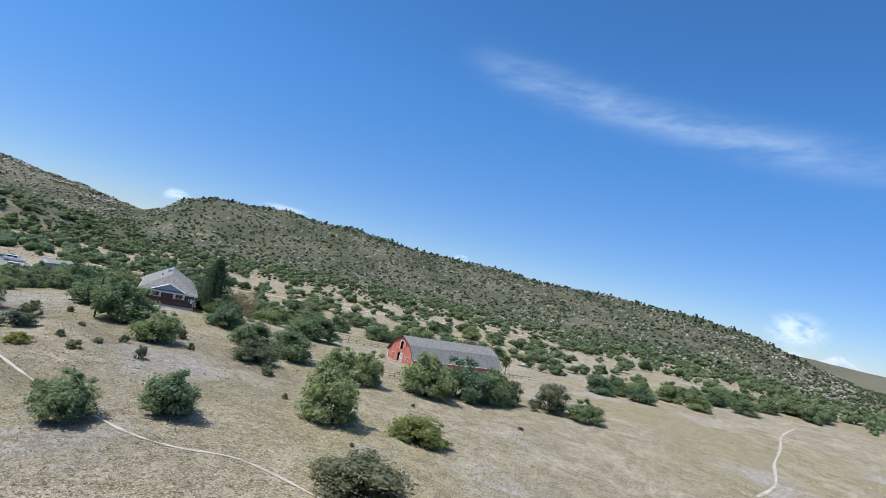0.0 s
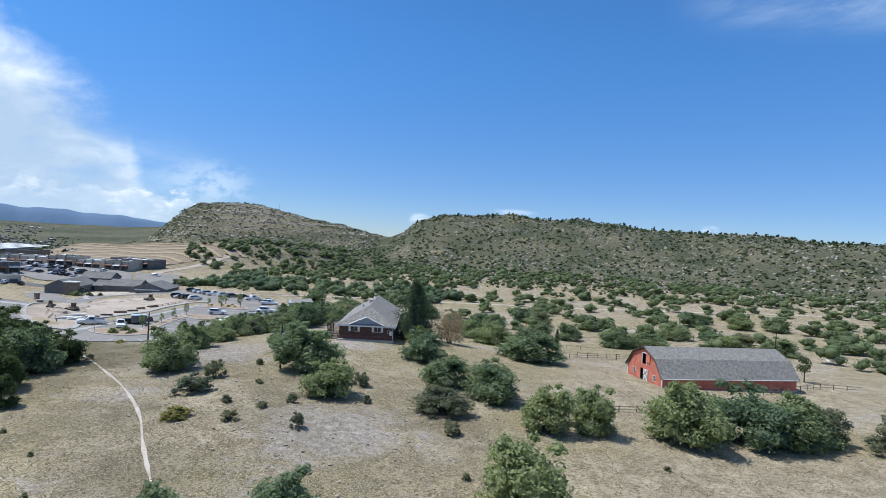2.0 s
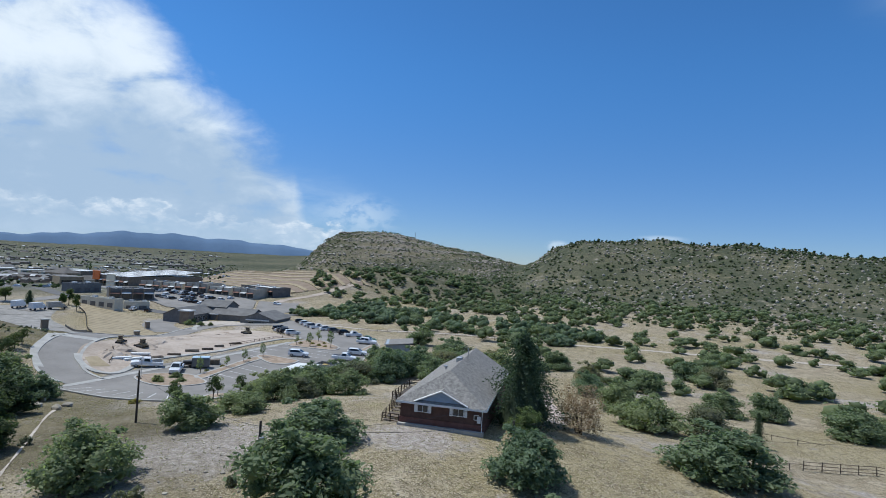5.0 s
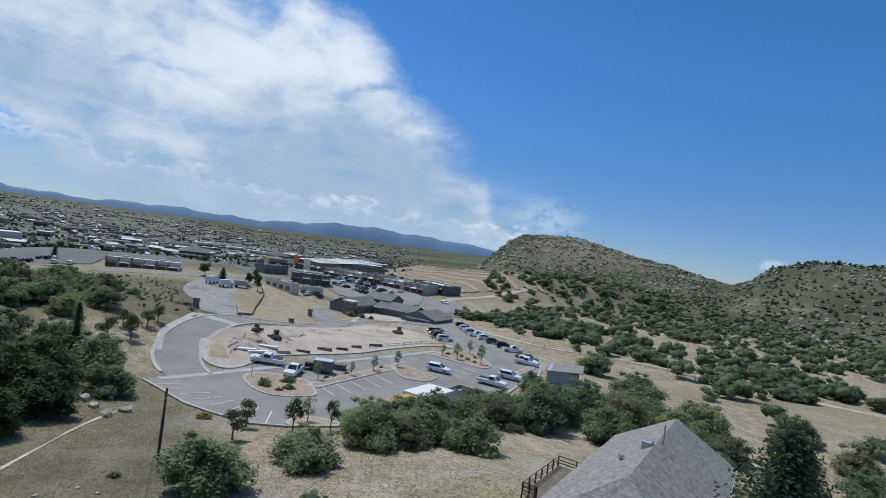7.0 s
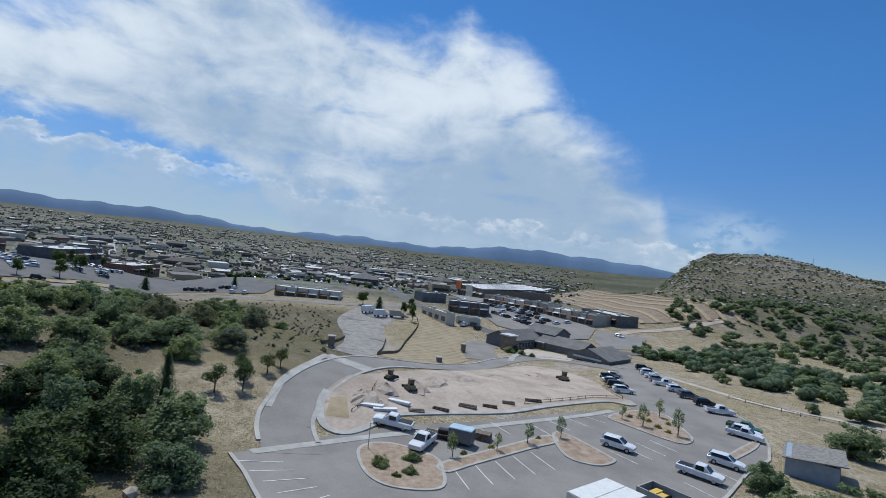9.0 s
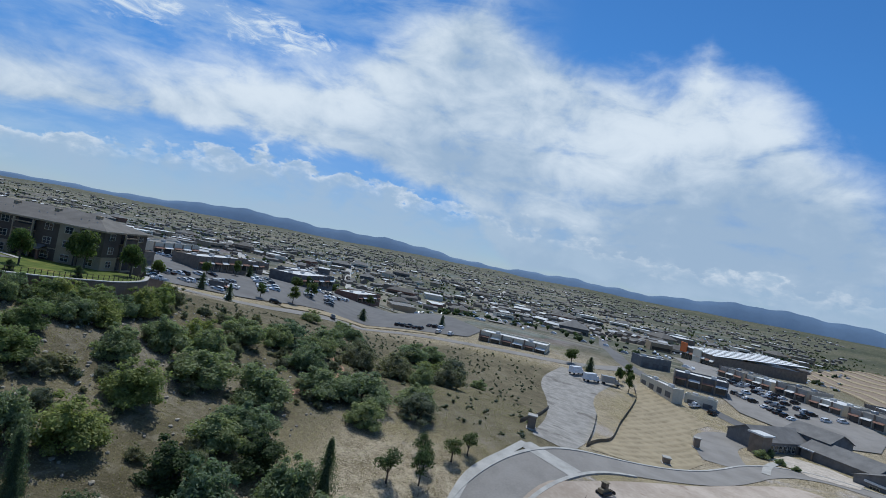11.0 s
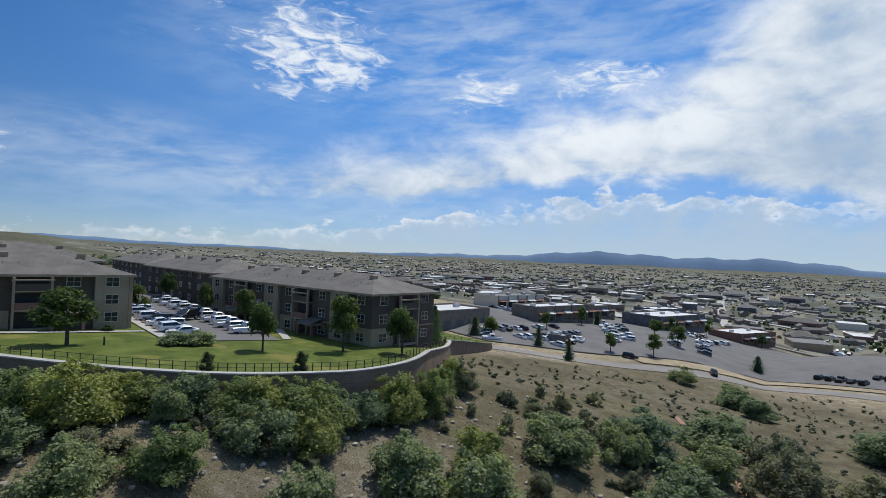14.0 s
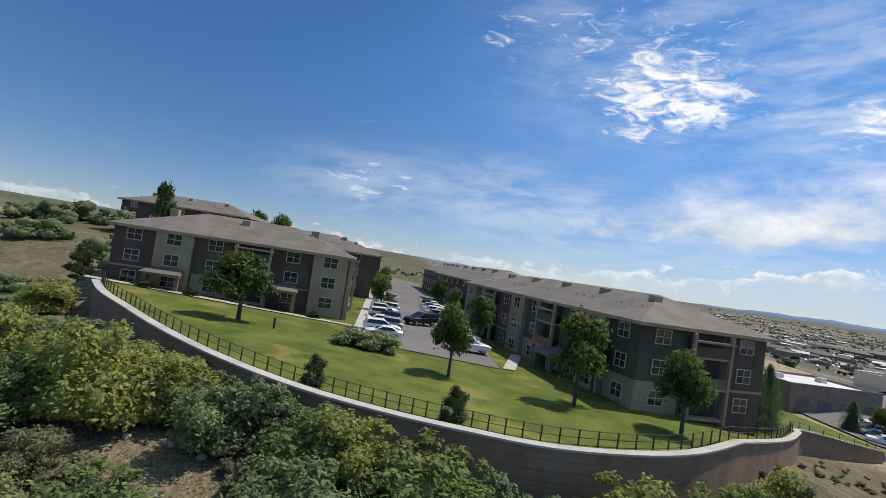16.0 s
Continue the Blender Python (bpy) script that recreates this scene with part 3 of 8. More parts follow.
# ---- ground ----
def axis_steps(a, b, fine, reach):
    mid = list(np.arange(a, b + fine, fine))
    lo, hi, s = [a], [mid[-1]], fine
    while lo[-1] > -reach or hi[-1] < reach:
        s = min(s * 1.045, 120)
        lo.append(lo[-1] - s)
        hi.append(hi[-1] + s)
    return np.array(sorted(set(lo + mid + hi)))


gx, gy = axis_steps(-330, 70, 2.5, 4750), axis_steps(-60, 230, 2.5, 4750)
GX, GY = np.meshgrid(gx, gy)
GZ = land(GX, GY)
nx, ny = len(gx), len(gy)
idx = np.arange(nx * ny).reshape(ny, nx)
quads = np.stack([idx[:-1, :-1], idx[:-1, 1:], idx[1:, 1:], idx[1:, :-1]], -1).reshape(-1, 4)
me = bpy.data.meshes.new("ground")
me.from_pydata(np.stack([GX, GY, GZ], -1).reshape(-1, 3).tolist(), [], quads.tolist())
me.materials.append(M_EARTH)
ga, gr = bearing(GX, GY)
bare = np.clip(0.45 * np.exp(-((GX + 64) ** 2 + (GY - 111) ** 2) / 7**2) + 0.55 * waves(GX, GY, 38, 21) + 0.65 * np.exp(-((GX + 80) ** 2 + (GY - 88) ** 2) / 13**2) + 0.4 * np.exp(-((GX + 40) ** 2 + (GY - 72) ** 2) / 10**2) + 0.30 * ease(20, 45, GY) * ease(75, 50, GY) * ease(-220, -190, GX) * ease(-110, -140, GX), 0, 1)
flank = np.exp(-((ga - 48) / 7) ** 2) * ease(880, 1000, gr) * ease(1420, 1250, gr) * ease(18, 50, GZ)
bare = np.clip(bare + flank * (0.35 + 0.60 * np.sin(GZ * 0.42)), 0, 1)
north = ease(60, 30, np.abs((ga + 180) % 360 - 180 - 10))
green = ease(400, 580, gr) * np.clip(0.35 + 0.75 * north, 0, 1) * (0.85 + 0.25 * waves(GX, GY, 120, 12)) * (1 - 0.7 * flank)
townish = ease(-330, -420, GX) * ease(330, 180, GY) * (1 - 0.6 * ease(1500, 3500, gr)) + 0.85 * ease(-300, -380, GX) * ease(400, 900, gr) * ease(62, 75, ga) * ease(215, 190, ga) * ease(3600, 2000, gr)
west = ease(44, 54, ga) * ease(232, 215, ga) * ease(650, 1100, gr)
slope = ease(-262, -235, GX) * ease(-112, -125, GX) * ease(75, 60, GY) * ease(-30, -10, GY)
knob = ease(-122, -108, GX) * ease(-20, -40, GX) * ease(40, 10, GY) * ease(-260, -200, GY)
south_side = ease(-110, -190, GY) * ease(250, 100, GX)
green = np.maximum.reduce([green, 0.8 * south_side, 0.7 * knob, 0.95 * west * (0.9 + 0.2 * waves(GX, GY, 500, 14)), 0.12 * slope])
loam = np.clip(0.7 * knob + 0.5 * ease(-105, -85, GX) * ease(-8, -30, GX) * ease(28, 40, GY) * ease(105, 85, GY) * (0.55 + 0.7 * waves(GX, GY, 26, 16)) + 0.85 * slope * (0.9 + 0.3 * waves(GX, GY, 30, 15)) + 0.7 * ease(-78, -95, GX) * ease(-150, -128, GX) * ease(102, 90, GY) * ease(48, 60, GY) + 0.85 * ease(-165, -190, GX) * ease(-340, -310, GX) * ease(45, 62, GY) * ease(112, 102, GY) + 0.95 * ease(-165, -185, GX) * ease(-340, -300, GX) * ease(-22, -8, GY) * ease(70, 55, GY) + 0.35 * flank, 0, 0.95)
attr = me.color_attributes.new("cover", "FLOAT_COLOR", "POINT")
attr.data.foreach_set("color", np.stack([bare, np.clip(green, 0, 1), np.clip(townish, 0, 1), loam], -1).astype(np.float32).ravel())
me.polygons.foreach_set("use_smooth", [True] * len(me.polygons))
tagged(new("ground", me), "dry straw-coloured grassland rising to scrubby hills", "ground", kind="structure")


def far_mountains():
    """A long range at the edge of the plain; air haze is painted into its blue."""
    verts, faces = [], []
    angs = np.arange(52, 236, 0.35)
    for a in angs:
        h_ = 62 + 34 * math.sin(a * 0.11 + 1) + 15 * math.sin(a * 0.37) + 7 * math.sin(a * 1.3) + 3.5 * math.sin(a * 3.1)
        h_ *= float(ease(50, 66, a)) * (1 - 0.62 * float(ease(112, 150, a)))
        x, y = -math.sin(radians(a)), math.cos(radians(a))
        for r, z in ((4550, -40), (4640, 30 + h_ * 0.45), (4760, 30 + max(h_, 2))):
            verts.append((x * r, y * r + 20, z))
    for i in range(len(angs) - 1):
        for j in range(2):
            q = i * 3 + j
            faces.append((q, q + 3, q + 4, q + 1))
    hills = shell("backdrop", verts, faces, material("hazed_blue_range", (0.108, 0.175, 0.270), (0.140, 0.215, 0.320), 0.002, 0.02, 0.95, bump=0))
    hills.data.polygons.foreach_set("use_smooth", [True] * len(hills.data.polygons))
    tagged(hills, "distant mountain range beyond the town, painted blue with haze", "mountains", kind="structure")


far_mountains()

# ---- roads, car park, paths ----
LOT = [(-137.9, 88.1), (-132.7, 90.9), (-125, 94), (-120.5, 97), (-117, 99.6), (-114, 102), (-112.6, 106), (-112.6, 115), (-115, 122), (-119, 131), (-124, 142), (-129, 151), (-136, 160), (-144.5, 170), (-152, 181), (-160, 188), (-172, 196), (-187, 201), (-199, 202), (-216, 205), (-236, 212), (-252, 217), (-262, 214), (-252, 203), (-238, 197), (-232, 188), (-222, 182), (-206, 178.5), (-192, 174), (-181, 171), (-172, 150), (-163, 130), (-157, 112), (-152, 105), (-149, 100), (-142, 92.4)]
draped("parking_lot", LOT, 0.10, M_ASPHALT, "worn grey asphalt car park with painted stalls", "car park")
RING = smooth_line([(-141, 96), (-150, 93.8), (-158, 93.6), (-168, 95.6), (-178, 99.6), (-188, 105.5), (-196, 112), (-205, 122), (-218, 134), (-232, 145), (-243, 153), (-252, 160), (-260, 170), (-262, 182), (-254, 193), (-244, 201)])
strip("road", RING, 8.2, 0.13, M_ASPHALT, "curved asphalt lane round the building plot", "road", cross=3)
strip("road", smooth_line([(-250, 152), (-264, 153), (-278, 156), (-288, 162), (-292, 168)]), 13, 0.12, M_ASPHALT, "asphalt turning bay before the community hall", "road", cross=3)
strip("road", smooth_line([(-196, 103), (-215, 106), (-240, 108.5), (-262, 109), (-285, 108), (-305, 110), (-330, 117)]), lambda t: 8 + 16 * t, 0.09, M_GRAVEL, "pale gravel track to the upper yard", "road", cross=3)
strip("pavement", [(-188.5, 98), (-184, 107.5)], 4.5, 0.17, M_CONCRETE, "pale concrete apron across the lane", "pavement", cross=2)
strip("road", smooth_line([(-232, -36), (-247, -29), (-264, -21.5), (-283, -14), (-302, -5), (-324, 7), (-336, 24), (-341, 42), (-341, 60), (-340, 76), (-341, 92), (-344, 106), (-352, 122), (-366, 137)]), 7.5, 0.14, M_ASPHALT, "wide pale grey street running down to the shops", "road", cross=3)
strip("road", smooth_line([(-640, 148), (-500, 138), (-404, 136), (-372, 140), (-352, 151), (-331, 165), (-313, 178), (-303, 192), (-297, 212), (-285, 245)]), 8, 0.12, M_ASPHALT_NEW, "dark asphalt street behind the hall", "road", cross=3)


def kerb(line, name="kerb", width=0.55):
    strip(name, line, width, 0.27, M_CONCRETE, "pale concrete kerb along the asphalt", "kerb", depth=0.3)


kerb(LOT[:9])
kerb(LOT[11:23])
kerb(sides(RING[3:], 8.6)[0], width=0.7)
kerb(sides(RING[3:40], 8.6)[1], width=0.7)
strip("pavement", smooth_line([(-157, 89.9), (-170, 91), (-182, 95.6), (-189, 98)]), 1.5, 0.2, M_CONCRETE, "concrete gutter along the outer kerb", "gutter")
strip("pavement", smooth_line([(-139.5, 90.5), (-145.2, 97.9), (-152.4, 109.8), (-159, 126.5), (-169.4, 150.2), (-176.5, 162.1)]), 1.6, 0.16, M_CONCRETE, "pale concrete drainage strip across the car park", "drain")

PLOT = smooth_line([(-181.8, 108.6), (-177, 103), (-168, 99.2), (-159.5, 98.4), (-153.6, 99.4), (-151.2, 101.6), (-152, 104.2), (-156, 107.5), (-161, 111), (-165, 122), (-168.5, 135), (-174.5, 145), (-181.5, 157), (-186, 166), (-184.5, 172), (-203, 174.5), (-223, 177), (-238, 173), (-243, 166), (-238, 158), (-226, 146), (-210, 134), (-195, 121)], True, 3)
PLOT = [(p.x, p.y) for p in PLOT]
draped("building_plot", PLOT, 0.24, M_DIRT, "bare graded dirt of a building plot", "dirt", depth=0.3)
kerb(PLOT[6:44], width=1.4)
draped("straw_patch", [(-157, 99.6), (-165, 100), (-166, 103), (-157, 103.6)], 0.27, M_STRAW, "patch of yellow straw matting", "straw", 2.0)
draped("field", [(-206, 112), (-214, 111), (-234, 119), (-264, 125), (-306, 135), (-338, 139), (-326, 149), (-302, 160), (-286, 150), (-262, 146), (-244, 144), (-230, 137), (-214, 125)], 0.10, M_ROWS, "seeded slope covered with rows of straw mulch", "field")


def island(outline, plants=()):
    line = [(p.x, p.y) for p in smooth_line(outline, True, 4)]
    draped("planter_island", line, 0.26, M_MULCH, "mulched planting island with concrete kerb", "planter", 3.0, depth=0.2)
    kerb(line + line[:1], width=0.5)


island([(-146.2, 105.3), (-138.2, 105.7), (-133.6, 108.3), (-132.7, 112.9), (-134.2, 116), (-139, 117), (-145.2, 116.5), (-149.0, 110)])
island([(-139.5, 117.6), (-143.3, 122.8), (-150.5, 134), (-154, 140), (-156.8, 139.5), (-153, 133), (-146, 122), (-142, 116.8)])
island([(-147.7, 139.2), (-144.6, 143), (-146.5, 147), (-149.1, 146.9), (-158, 143.5), (-157.2, 140.5)])
island([(-171.4, 158.8), (-166, 160), (-157.5, 165.9), (-160.5, 171), (-168, 173.5), (-176.3, 175.5), (-179, 170.3)])
island([(-113.2, 107), (-117, 108.3), (-118.4, 111), (-116, 113.6), (-113, 114)])
island([(-152, 172), (-148.5, 169), (-158, 183), (-163, 187.5)])


def stall_line(a, b):
    strip("stall_line", [a, b], 0.16, 0.135, M_PAINT, "white painted stall line on asphalt", "marking")


for i in range(5):
    stall_line((-140.4 - 2.13 * i, 118.9 + 3.63 * i), (-133.9 - 2.1 * i, 119.6 + 3.85 * i))
for i in range(8):
    a = i / 7
    stall_line((-135.8 + 22 * a - 1.5 * math.sin(a * 3), 89.3 + 14.5 * a), (-137.6 + 15.4 * a, 95 + 11.2 * a))
for i in range(6):
    stall_line((-157.5 - 3.0 * i, 140 + 5.2 * i), (-163 - 2.6 * i, 138 + 4.6 * i))
for i in range(4):
    stall_line((-151.5 - 2.2 * i, 148.5 + 3.9 * i), (-146 - 2.2 * i, 151 + 3.9 * i))
for i in range(4):
    stall_line((-150.5 - 2.0 * i, 122 + 3.4 * i), (-156 - 2.0 * i, 119.8 + 3.4 * i))
for i in range(5):
    stall_line((-128.5 - 3 * i, 148 + 4.6 * i), (-134 - 3 * i, 146 + 4.6 * i))

# trails over the meadow and the valley
strip("trail", smooth_line([(6, 42), (-3, 45), (-10.1, 47.6), (-15.2, 48.7), (-20.5, 47.3), (-25, 47.4), (-30, 49), (-36, 51.2), (-42, 54.2), (-49, 58), (-58, 63.2), (-70, 68.5), (-80.6, 72.3), (-91, 76), (-101, 79.3), (-112, 83), (-122, 87.5)]), lambda t: 0.32 + 0.12 * math.sin(t * 61) + 0.08 * math.sin(t * 173), 0.06, M_TRACK, "narrow pale trodden trail through dry grass", "trail")
strip("trail", smooth_line([(58, 92), (67, 103), (76, 120), (86, 136), (100, 160), (114, 178)]), lambda t: 0.5 + 0.2 * math.sin(t * 23), 0.06, M_TRACK, "faint pale footpath in dry grass", "trail")
strip("trail", smooth_line([(-236, 213), (-215, 217), (-199, 222), (-190, 236), (-170, 252), (-140, 266), (-110, 287), (-70, 312), (-20, 345), (30, 380), (120, 420)]), 3.2, 0.10, M_TRACK, "pale gravel path along the valley", "path")
strip("trail", smooth_line([(-60, 140), (-66, 150), (-74, 160), (-82, 172), (-95, 185)]), lambda t: 2.6 + 0.8 * math.sin(t * 31), 0.10, M_DIRT, "stony drive behind the house", "drive")
strip("trail", smooth_line([(-172, 58), (-184, 60), (-196, 57), (-204, 52), (-216, 42), (-232, 30)]), lambda t: 1.3 + 0.4 * math.sin(t * 17), 0.07, M_RUST_EARTH, "eroded red-earth track down the slope", "trail")


M_TURNED = material("turned_brown_earth", (0.20, 0.150, 0.105), (0.29, 0.225, 0.165), 0.2, 2.0, 0.95)


def terraces():
    """Planted contour rows on the far slope, over dark turned earth."""
    low = [(-821, 385), (-640, 342), (-523, 312), (-440, 290), (-375, 272)]
    high = [(x + 0.245 * 76, y + 0.969 * 76) for x, y in low]
    draped("terraced_slope", low + high[::-1], 0.3, M_TURNED, "dark turned earth between terrace rows", "earth", 14)
    for i in range(8):
        f = (i + 0.2) / 7.6
        strip("terrace_row", smooth_line([tuple(a + (b - a) * f for a, b in zip(p, q)) for p, q in zip(low, high)]), 2.8, 0.9, M_STRAW, "straw-coloured planted terrace row on the slope", "terrace", depth=1.2)


terraces()
strip("trail", smooth_line([(-338, 250), (-350, 268), (-356, 300), (-366, 345)]), 6, 0.2, M_DIRT, "bare tan earth track beside the terraces", "track")
draped("forecourt", [(-274, 171), (-262, 177), (-259, 188), (-268, 194), (-281, 190), (-286, 180)], 0.2, M_TRACK, "tan paved forecourt before the hall", "forecourt", 3.0)
strip("pavement", smooth_line([(-252, 162), (-262, 166), (-270, 171), (-276, 176)]), 2.2, 0.24, M_CONCRETE, "pale concrete kerb strip before the hall", "pavement")

# ---- the house ----
def lattice(xs, zs, y0, y1):
    """One bar grid with open panes: the cells with odd column and odd row stay open."""
    bm = bmesh.new()
    vs = {(i, j, y): bm.verts.new((x, y, z)) for i, x in enumerate(xs) for j, z in enumerate(zs) for y in (y0, y1)}
    solid = {(i, j) for i in range(len(xs) - 1) for j in range(len(zs) - 1) if not (i % 2 and j % 2)}
    for i, j in solid:
        a, b, c, d = (i, j), (i + 1, j), (i + 1, j + 1), (i, j + 1)
        bm.faces.new([vs[(*q, y0)] for q in (a, b, c, d)])
        bm.faces.new([vs[(*q, y1)] for q in (d, c, b, a)])
        for p, q, n in ((a, b, (i, j - 1)), (b, c, (i + 1, j)), (c, d, (i, j + 1)), (d, a, (i - 1, j))):
            if n not in solid:
                bm.faces.new((vs[(*p, y0)], vs[(*p, y1)], vs[(*q, y1)], vs[(*q, y0)]))
    return bm


def window(name, parent, w, h_, frame_mat, m, bars=(1, 1), depth=0.08, shutters=None):
    """A framed window in the plane y = 0 facing -y, centre at the origin, moved by m."""
    t, b = 0.07, 0.025
    xs = [-w / 2, -w / 2 + t] + [q for i in range(1, bars[0] + 1) for q in (-w / 2 + w * i / (bars[0] + 1) - b, -w / 2 + w * i / (bars[0] + 1) + b)] + [w / 2 - t, w / 2]
    zs = [-h_ / 2, -h_ / 2 + t] + [q for i in range(1, bars[1]) for q in (-h_ / 2 + h_ * i / bars[1] - b, -h_ / 2 + h_ * i / bars[1] + b)] + [h_ / 2 - t, h_ / 2]
    bm = lattice(xs, zs, -depth, 0.02)
    bm.transform(m)
    win = part(name, bm, frame_mat, parent)
    bm = boxed(-w / 2 + t * 0.6, w / 2 - t * 0.6, -depth * 0.45, 0.0, -h_ / 2 + t * 0.6, h_ / 2 - t * 0.6)
    bm.transform(m)
    part("pane", bm, M_GLASS, win)
    if shutters:
        for s in (-1, 1):
            bm = boxed(s * (w / 2 + 0.24) - 0.2, s * (w / 2 + 0.24) + 0.2, -0.06, 0.01, -h_ / 2 - 0.05, h_ / 2 + 0.05)
            for q in range(7):
                z = -h_ / 2 + h_ * (q + 0.5) / 7
                box(bm, s * (w / 2 + 0.24) - 0.15, s * (w / 2 + 0.24) + 0.15, -0.085, -0.06, z - 0.05, z + 0.03)
            bm.transform(m)
            part("shutter", bm, shutters, win)
    return win


def slab_roof(corners, thick=0.16):
    """A roof plane of even thickness from its corners."""
    bm = bmesh.new()
    vs = [bm.verts.new(c) for c in corners]
    bm.faces.new(vs)
    n = bm.faces[:][0]
    n.normal_update()
    if n.normal.z < 0:
        n.normal_flip()
    got = bmesh.ops.extrude_face_region(bm, geom=[n])
    for v in got["geom"]:
        if isinstance(v, bmesh.types.BMVert):
            v.co.z -= thick
    bmesh.ops.recalc_face_normals(bm, faces=bm.faces[:])
    return bm


def shingle_rows(parent, a, b, c, d, rows, name="shingle_course", mat=None):
    """Courses of shingles on a roof plane: a to b along the eave, d to c along the top."""
    a, b, c, d = (Vector(v) for v in (a, b, c, d))
    n = (b - a).cross(d - a).normalized()
    if n.z < 0:
        n = -n
    for i in range(rows):
        t0, t1 = i / rows, min((i + 1.12) / rows, 1.0)
        p, q, r, s = a.lerp(d, t0), b.lerp(c, t0), b.lerp(c, t1), a.lerp(d, t1)
        up0, up1 = n * 0.026, n * 0.012
        shell(name, [p + up0, q + up0, r + up1, s + up1, p + n * 0.004, q + n * 0.004], [(0, 1, 2, 3), (4, 5, 1, 0)], mat or M_SHINGLE, parent)


def house():
    W, L, E, R = 6.3, 28.0, 3.2, 6.9
    t = thing("house", pose(-64.6, 117.2, 7.05, 0, 0, 30), "single-storey dark red brick house with grey shingle roof", "house")
    bm = bmesh.new()
    box(bm, -W + 0.5, W - 0.5, 0.6, L - 0.4, 0.9, E)
    part("wall", bm, M_BRICK, t, "dark red brick wall")
    part("foundation", boxed(-W + 0.42, W - 0.42, 0.52, L - 0.3, -3.0, 0.9), M_BRICK_PALE, t, "paler brick plinth band")
    part("ledge", boxed(-W + 0.3, W - 0.3, -0.1, 0.55, -1.2, 0.12), M_CONCRETE, t, "pale concrete ledge along the front")
    # ridge along y, hipped at the front, gabled at the back
    hip = 5.4
    A, B, C, D = (-W, 0, E), (W, 0, E), (W, L, E), (-W, L, E)
    F, K = (0, hip, R), (0, L, R)
    roof = part("roof", slab_roof([A, F, K, D]), M_SHINGLE, t, "grey asphalt shingle roof")
    part("roof_plane", slab_roof([B, C, K, F]), M_SHINGLE, roof)
    part("roof_plane", slab_roof([A, B, F]), M_SHINGLE, roof)
    shingle_rows(roof, A, D, K, F, 30)
    shingle_rows(roof, C, B, F, K, 30)
    shingle_rows(roof, A, B, (0.05, hip, R), (-0.05, hip, R), 16)
    part("gable_wall", shell_bm([(-W + 0.5, L - 0.4, E), (W - 0.5, L - 0.4, E), (0, L - 0.4, R - 0.3), (-W + 0.5, L - 0.6, E), (W - 0.5, L - 0.6, E), (0, L - 0.6, R - 0.3)], [(0, 1, 2), (5, 4, 3), (0, 3, 4, 1), (1, 4, 5, 2), (2, 5, 3, 0)]), M_BRICK, t)
    # small blue-grey gable on the front hip
    G = [(-3.4, 0.35, E + 0.28), (3.4, 0.35, E + 0.28), (0, 0.35, E + 1.75)]
    part("front_gable", shell_bm([G[0], G[1], G[2], (0, 3.0, E + 1.75)], [(0, 1, 2)]), M_BLUEGREY, t, "blue-grey boarded gable")
    for s in (-1, 1):
        bm = slab_roof([(s * 3.75, 0.1, E + 0.13), (0, 0.1, E + 1.85), (0, 2.9, E + 1.85), (s * 3.75, 0.6, E + 0.13)], 0.12)
        part("gable_roof", bm, M_SHINGLE, roof)
        bm = bmesh.new()
        a, b = Vector((s * 3.75, 0.05, E + 0.10)), Vector((0, 0.05, E + 1.82))
        tube(bm, a, b, 0.11, sides=4)
        part("barge_board", bm, M_WHITE, t, "white barge board")
    part("fascia", boxed(-W, W, -0.06, 0.02, E - 0.3, E - 0.02), M_WHITE, t, "white eaves board")
    part("fascia", boxed(-W - 0.06, -W + 0.02, 0, L, E - 0.3, E - 0.02), M_WHITE, t)
    part("fascia", boxed(W - 0.02, W + 0.06, 0, L, E - 0.3, E - 0.02), M_WHITE, t)
    part("soffit", boxed(-W, W, 0, L, E - 0.24, E - 0.18), M_CREAM, t)
    for x in (-2.6, 2.4):
        window("window", t, 1.55, 1.15, M_WHITE, Matrix.Translation((x, 0.6, 2.35)), (1, 1), shutters=M_WHITE)
    window("window", t, 0.7, 0.7, M_WHITE, Matrix.Translation((4.9, 0.6, 1.9)), (0, 1))
    for i in range(4):
        window("window", t, 1.3, 1.1, M_WHITE, Matrix.Translation((-W + 0.5, 5 + 6 * i, 2.3)) @ Matrix.Rotation(radians(-90), 4, "Z"), (1, 1))
        window("window", t, 1.3, 1.1, M_WHITE, Matrix.Translation((W - 0.5, 5 + 6 * i, 2.3)) @ Matrix.Rotation(radians(90), 4, "Z"), (1, 1))
    # roof fittings
    part("cooler", boxed(-1.1, -0.2, 15.0, 16.0, R - 1.4, R + 0.25, 0.05), M_STEEL, t, "square metal roof cooler")
    part("vent", tube(tubed((-2.2, 12.4, R - 2.2), (-2.2, 12.4, R - 0.9), 0.16), (-2.2, 12.4, R - 0.95), (-2.2, 12.4, R - 0.75), 0.28), M_STEEL, t)
    part("flue", tubed((0.4, 17.4, R - 0.6), (0.4, 17.4, R + 1.6), 0.07), M_STEEL, t)
    for x, y in ((2.6, 6.8), (3.6, 4.2), (-3.4, 9.0)):
        part("vent", tubed((x, y, R - 3.2), (x, y, R - 1.75 - (abs(x) - 2.6) * 0.6), 0.09), M_DARK, t)
    part("meter_box", boxed(5.0, 5.5, 0.42, 0.6, 1.2, 2.1, 0.03), M_WHITE, t)
    part("downpipe", tubed((5.7, 0.3, -0.4), (5.7, 0.3, E - 0.2), 0.05), M_WHITE, t)
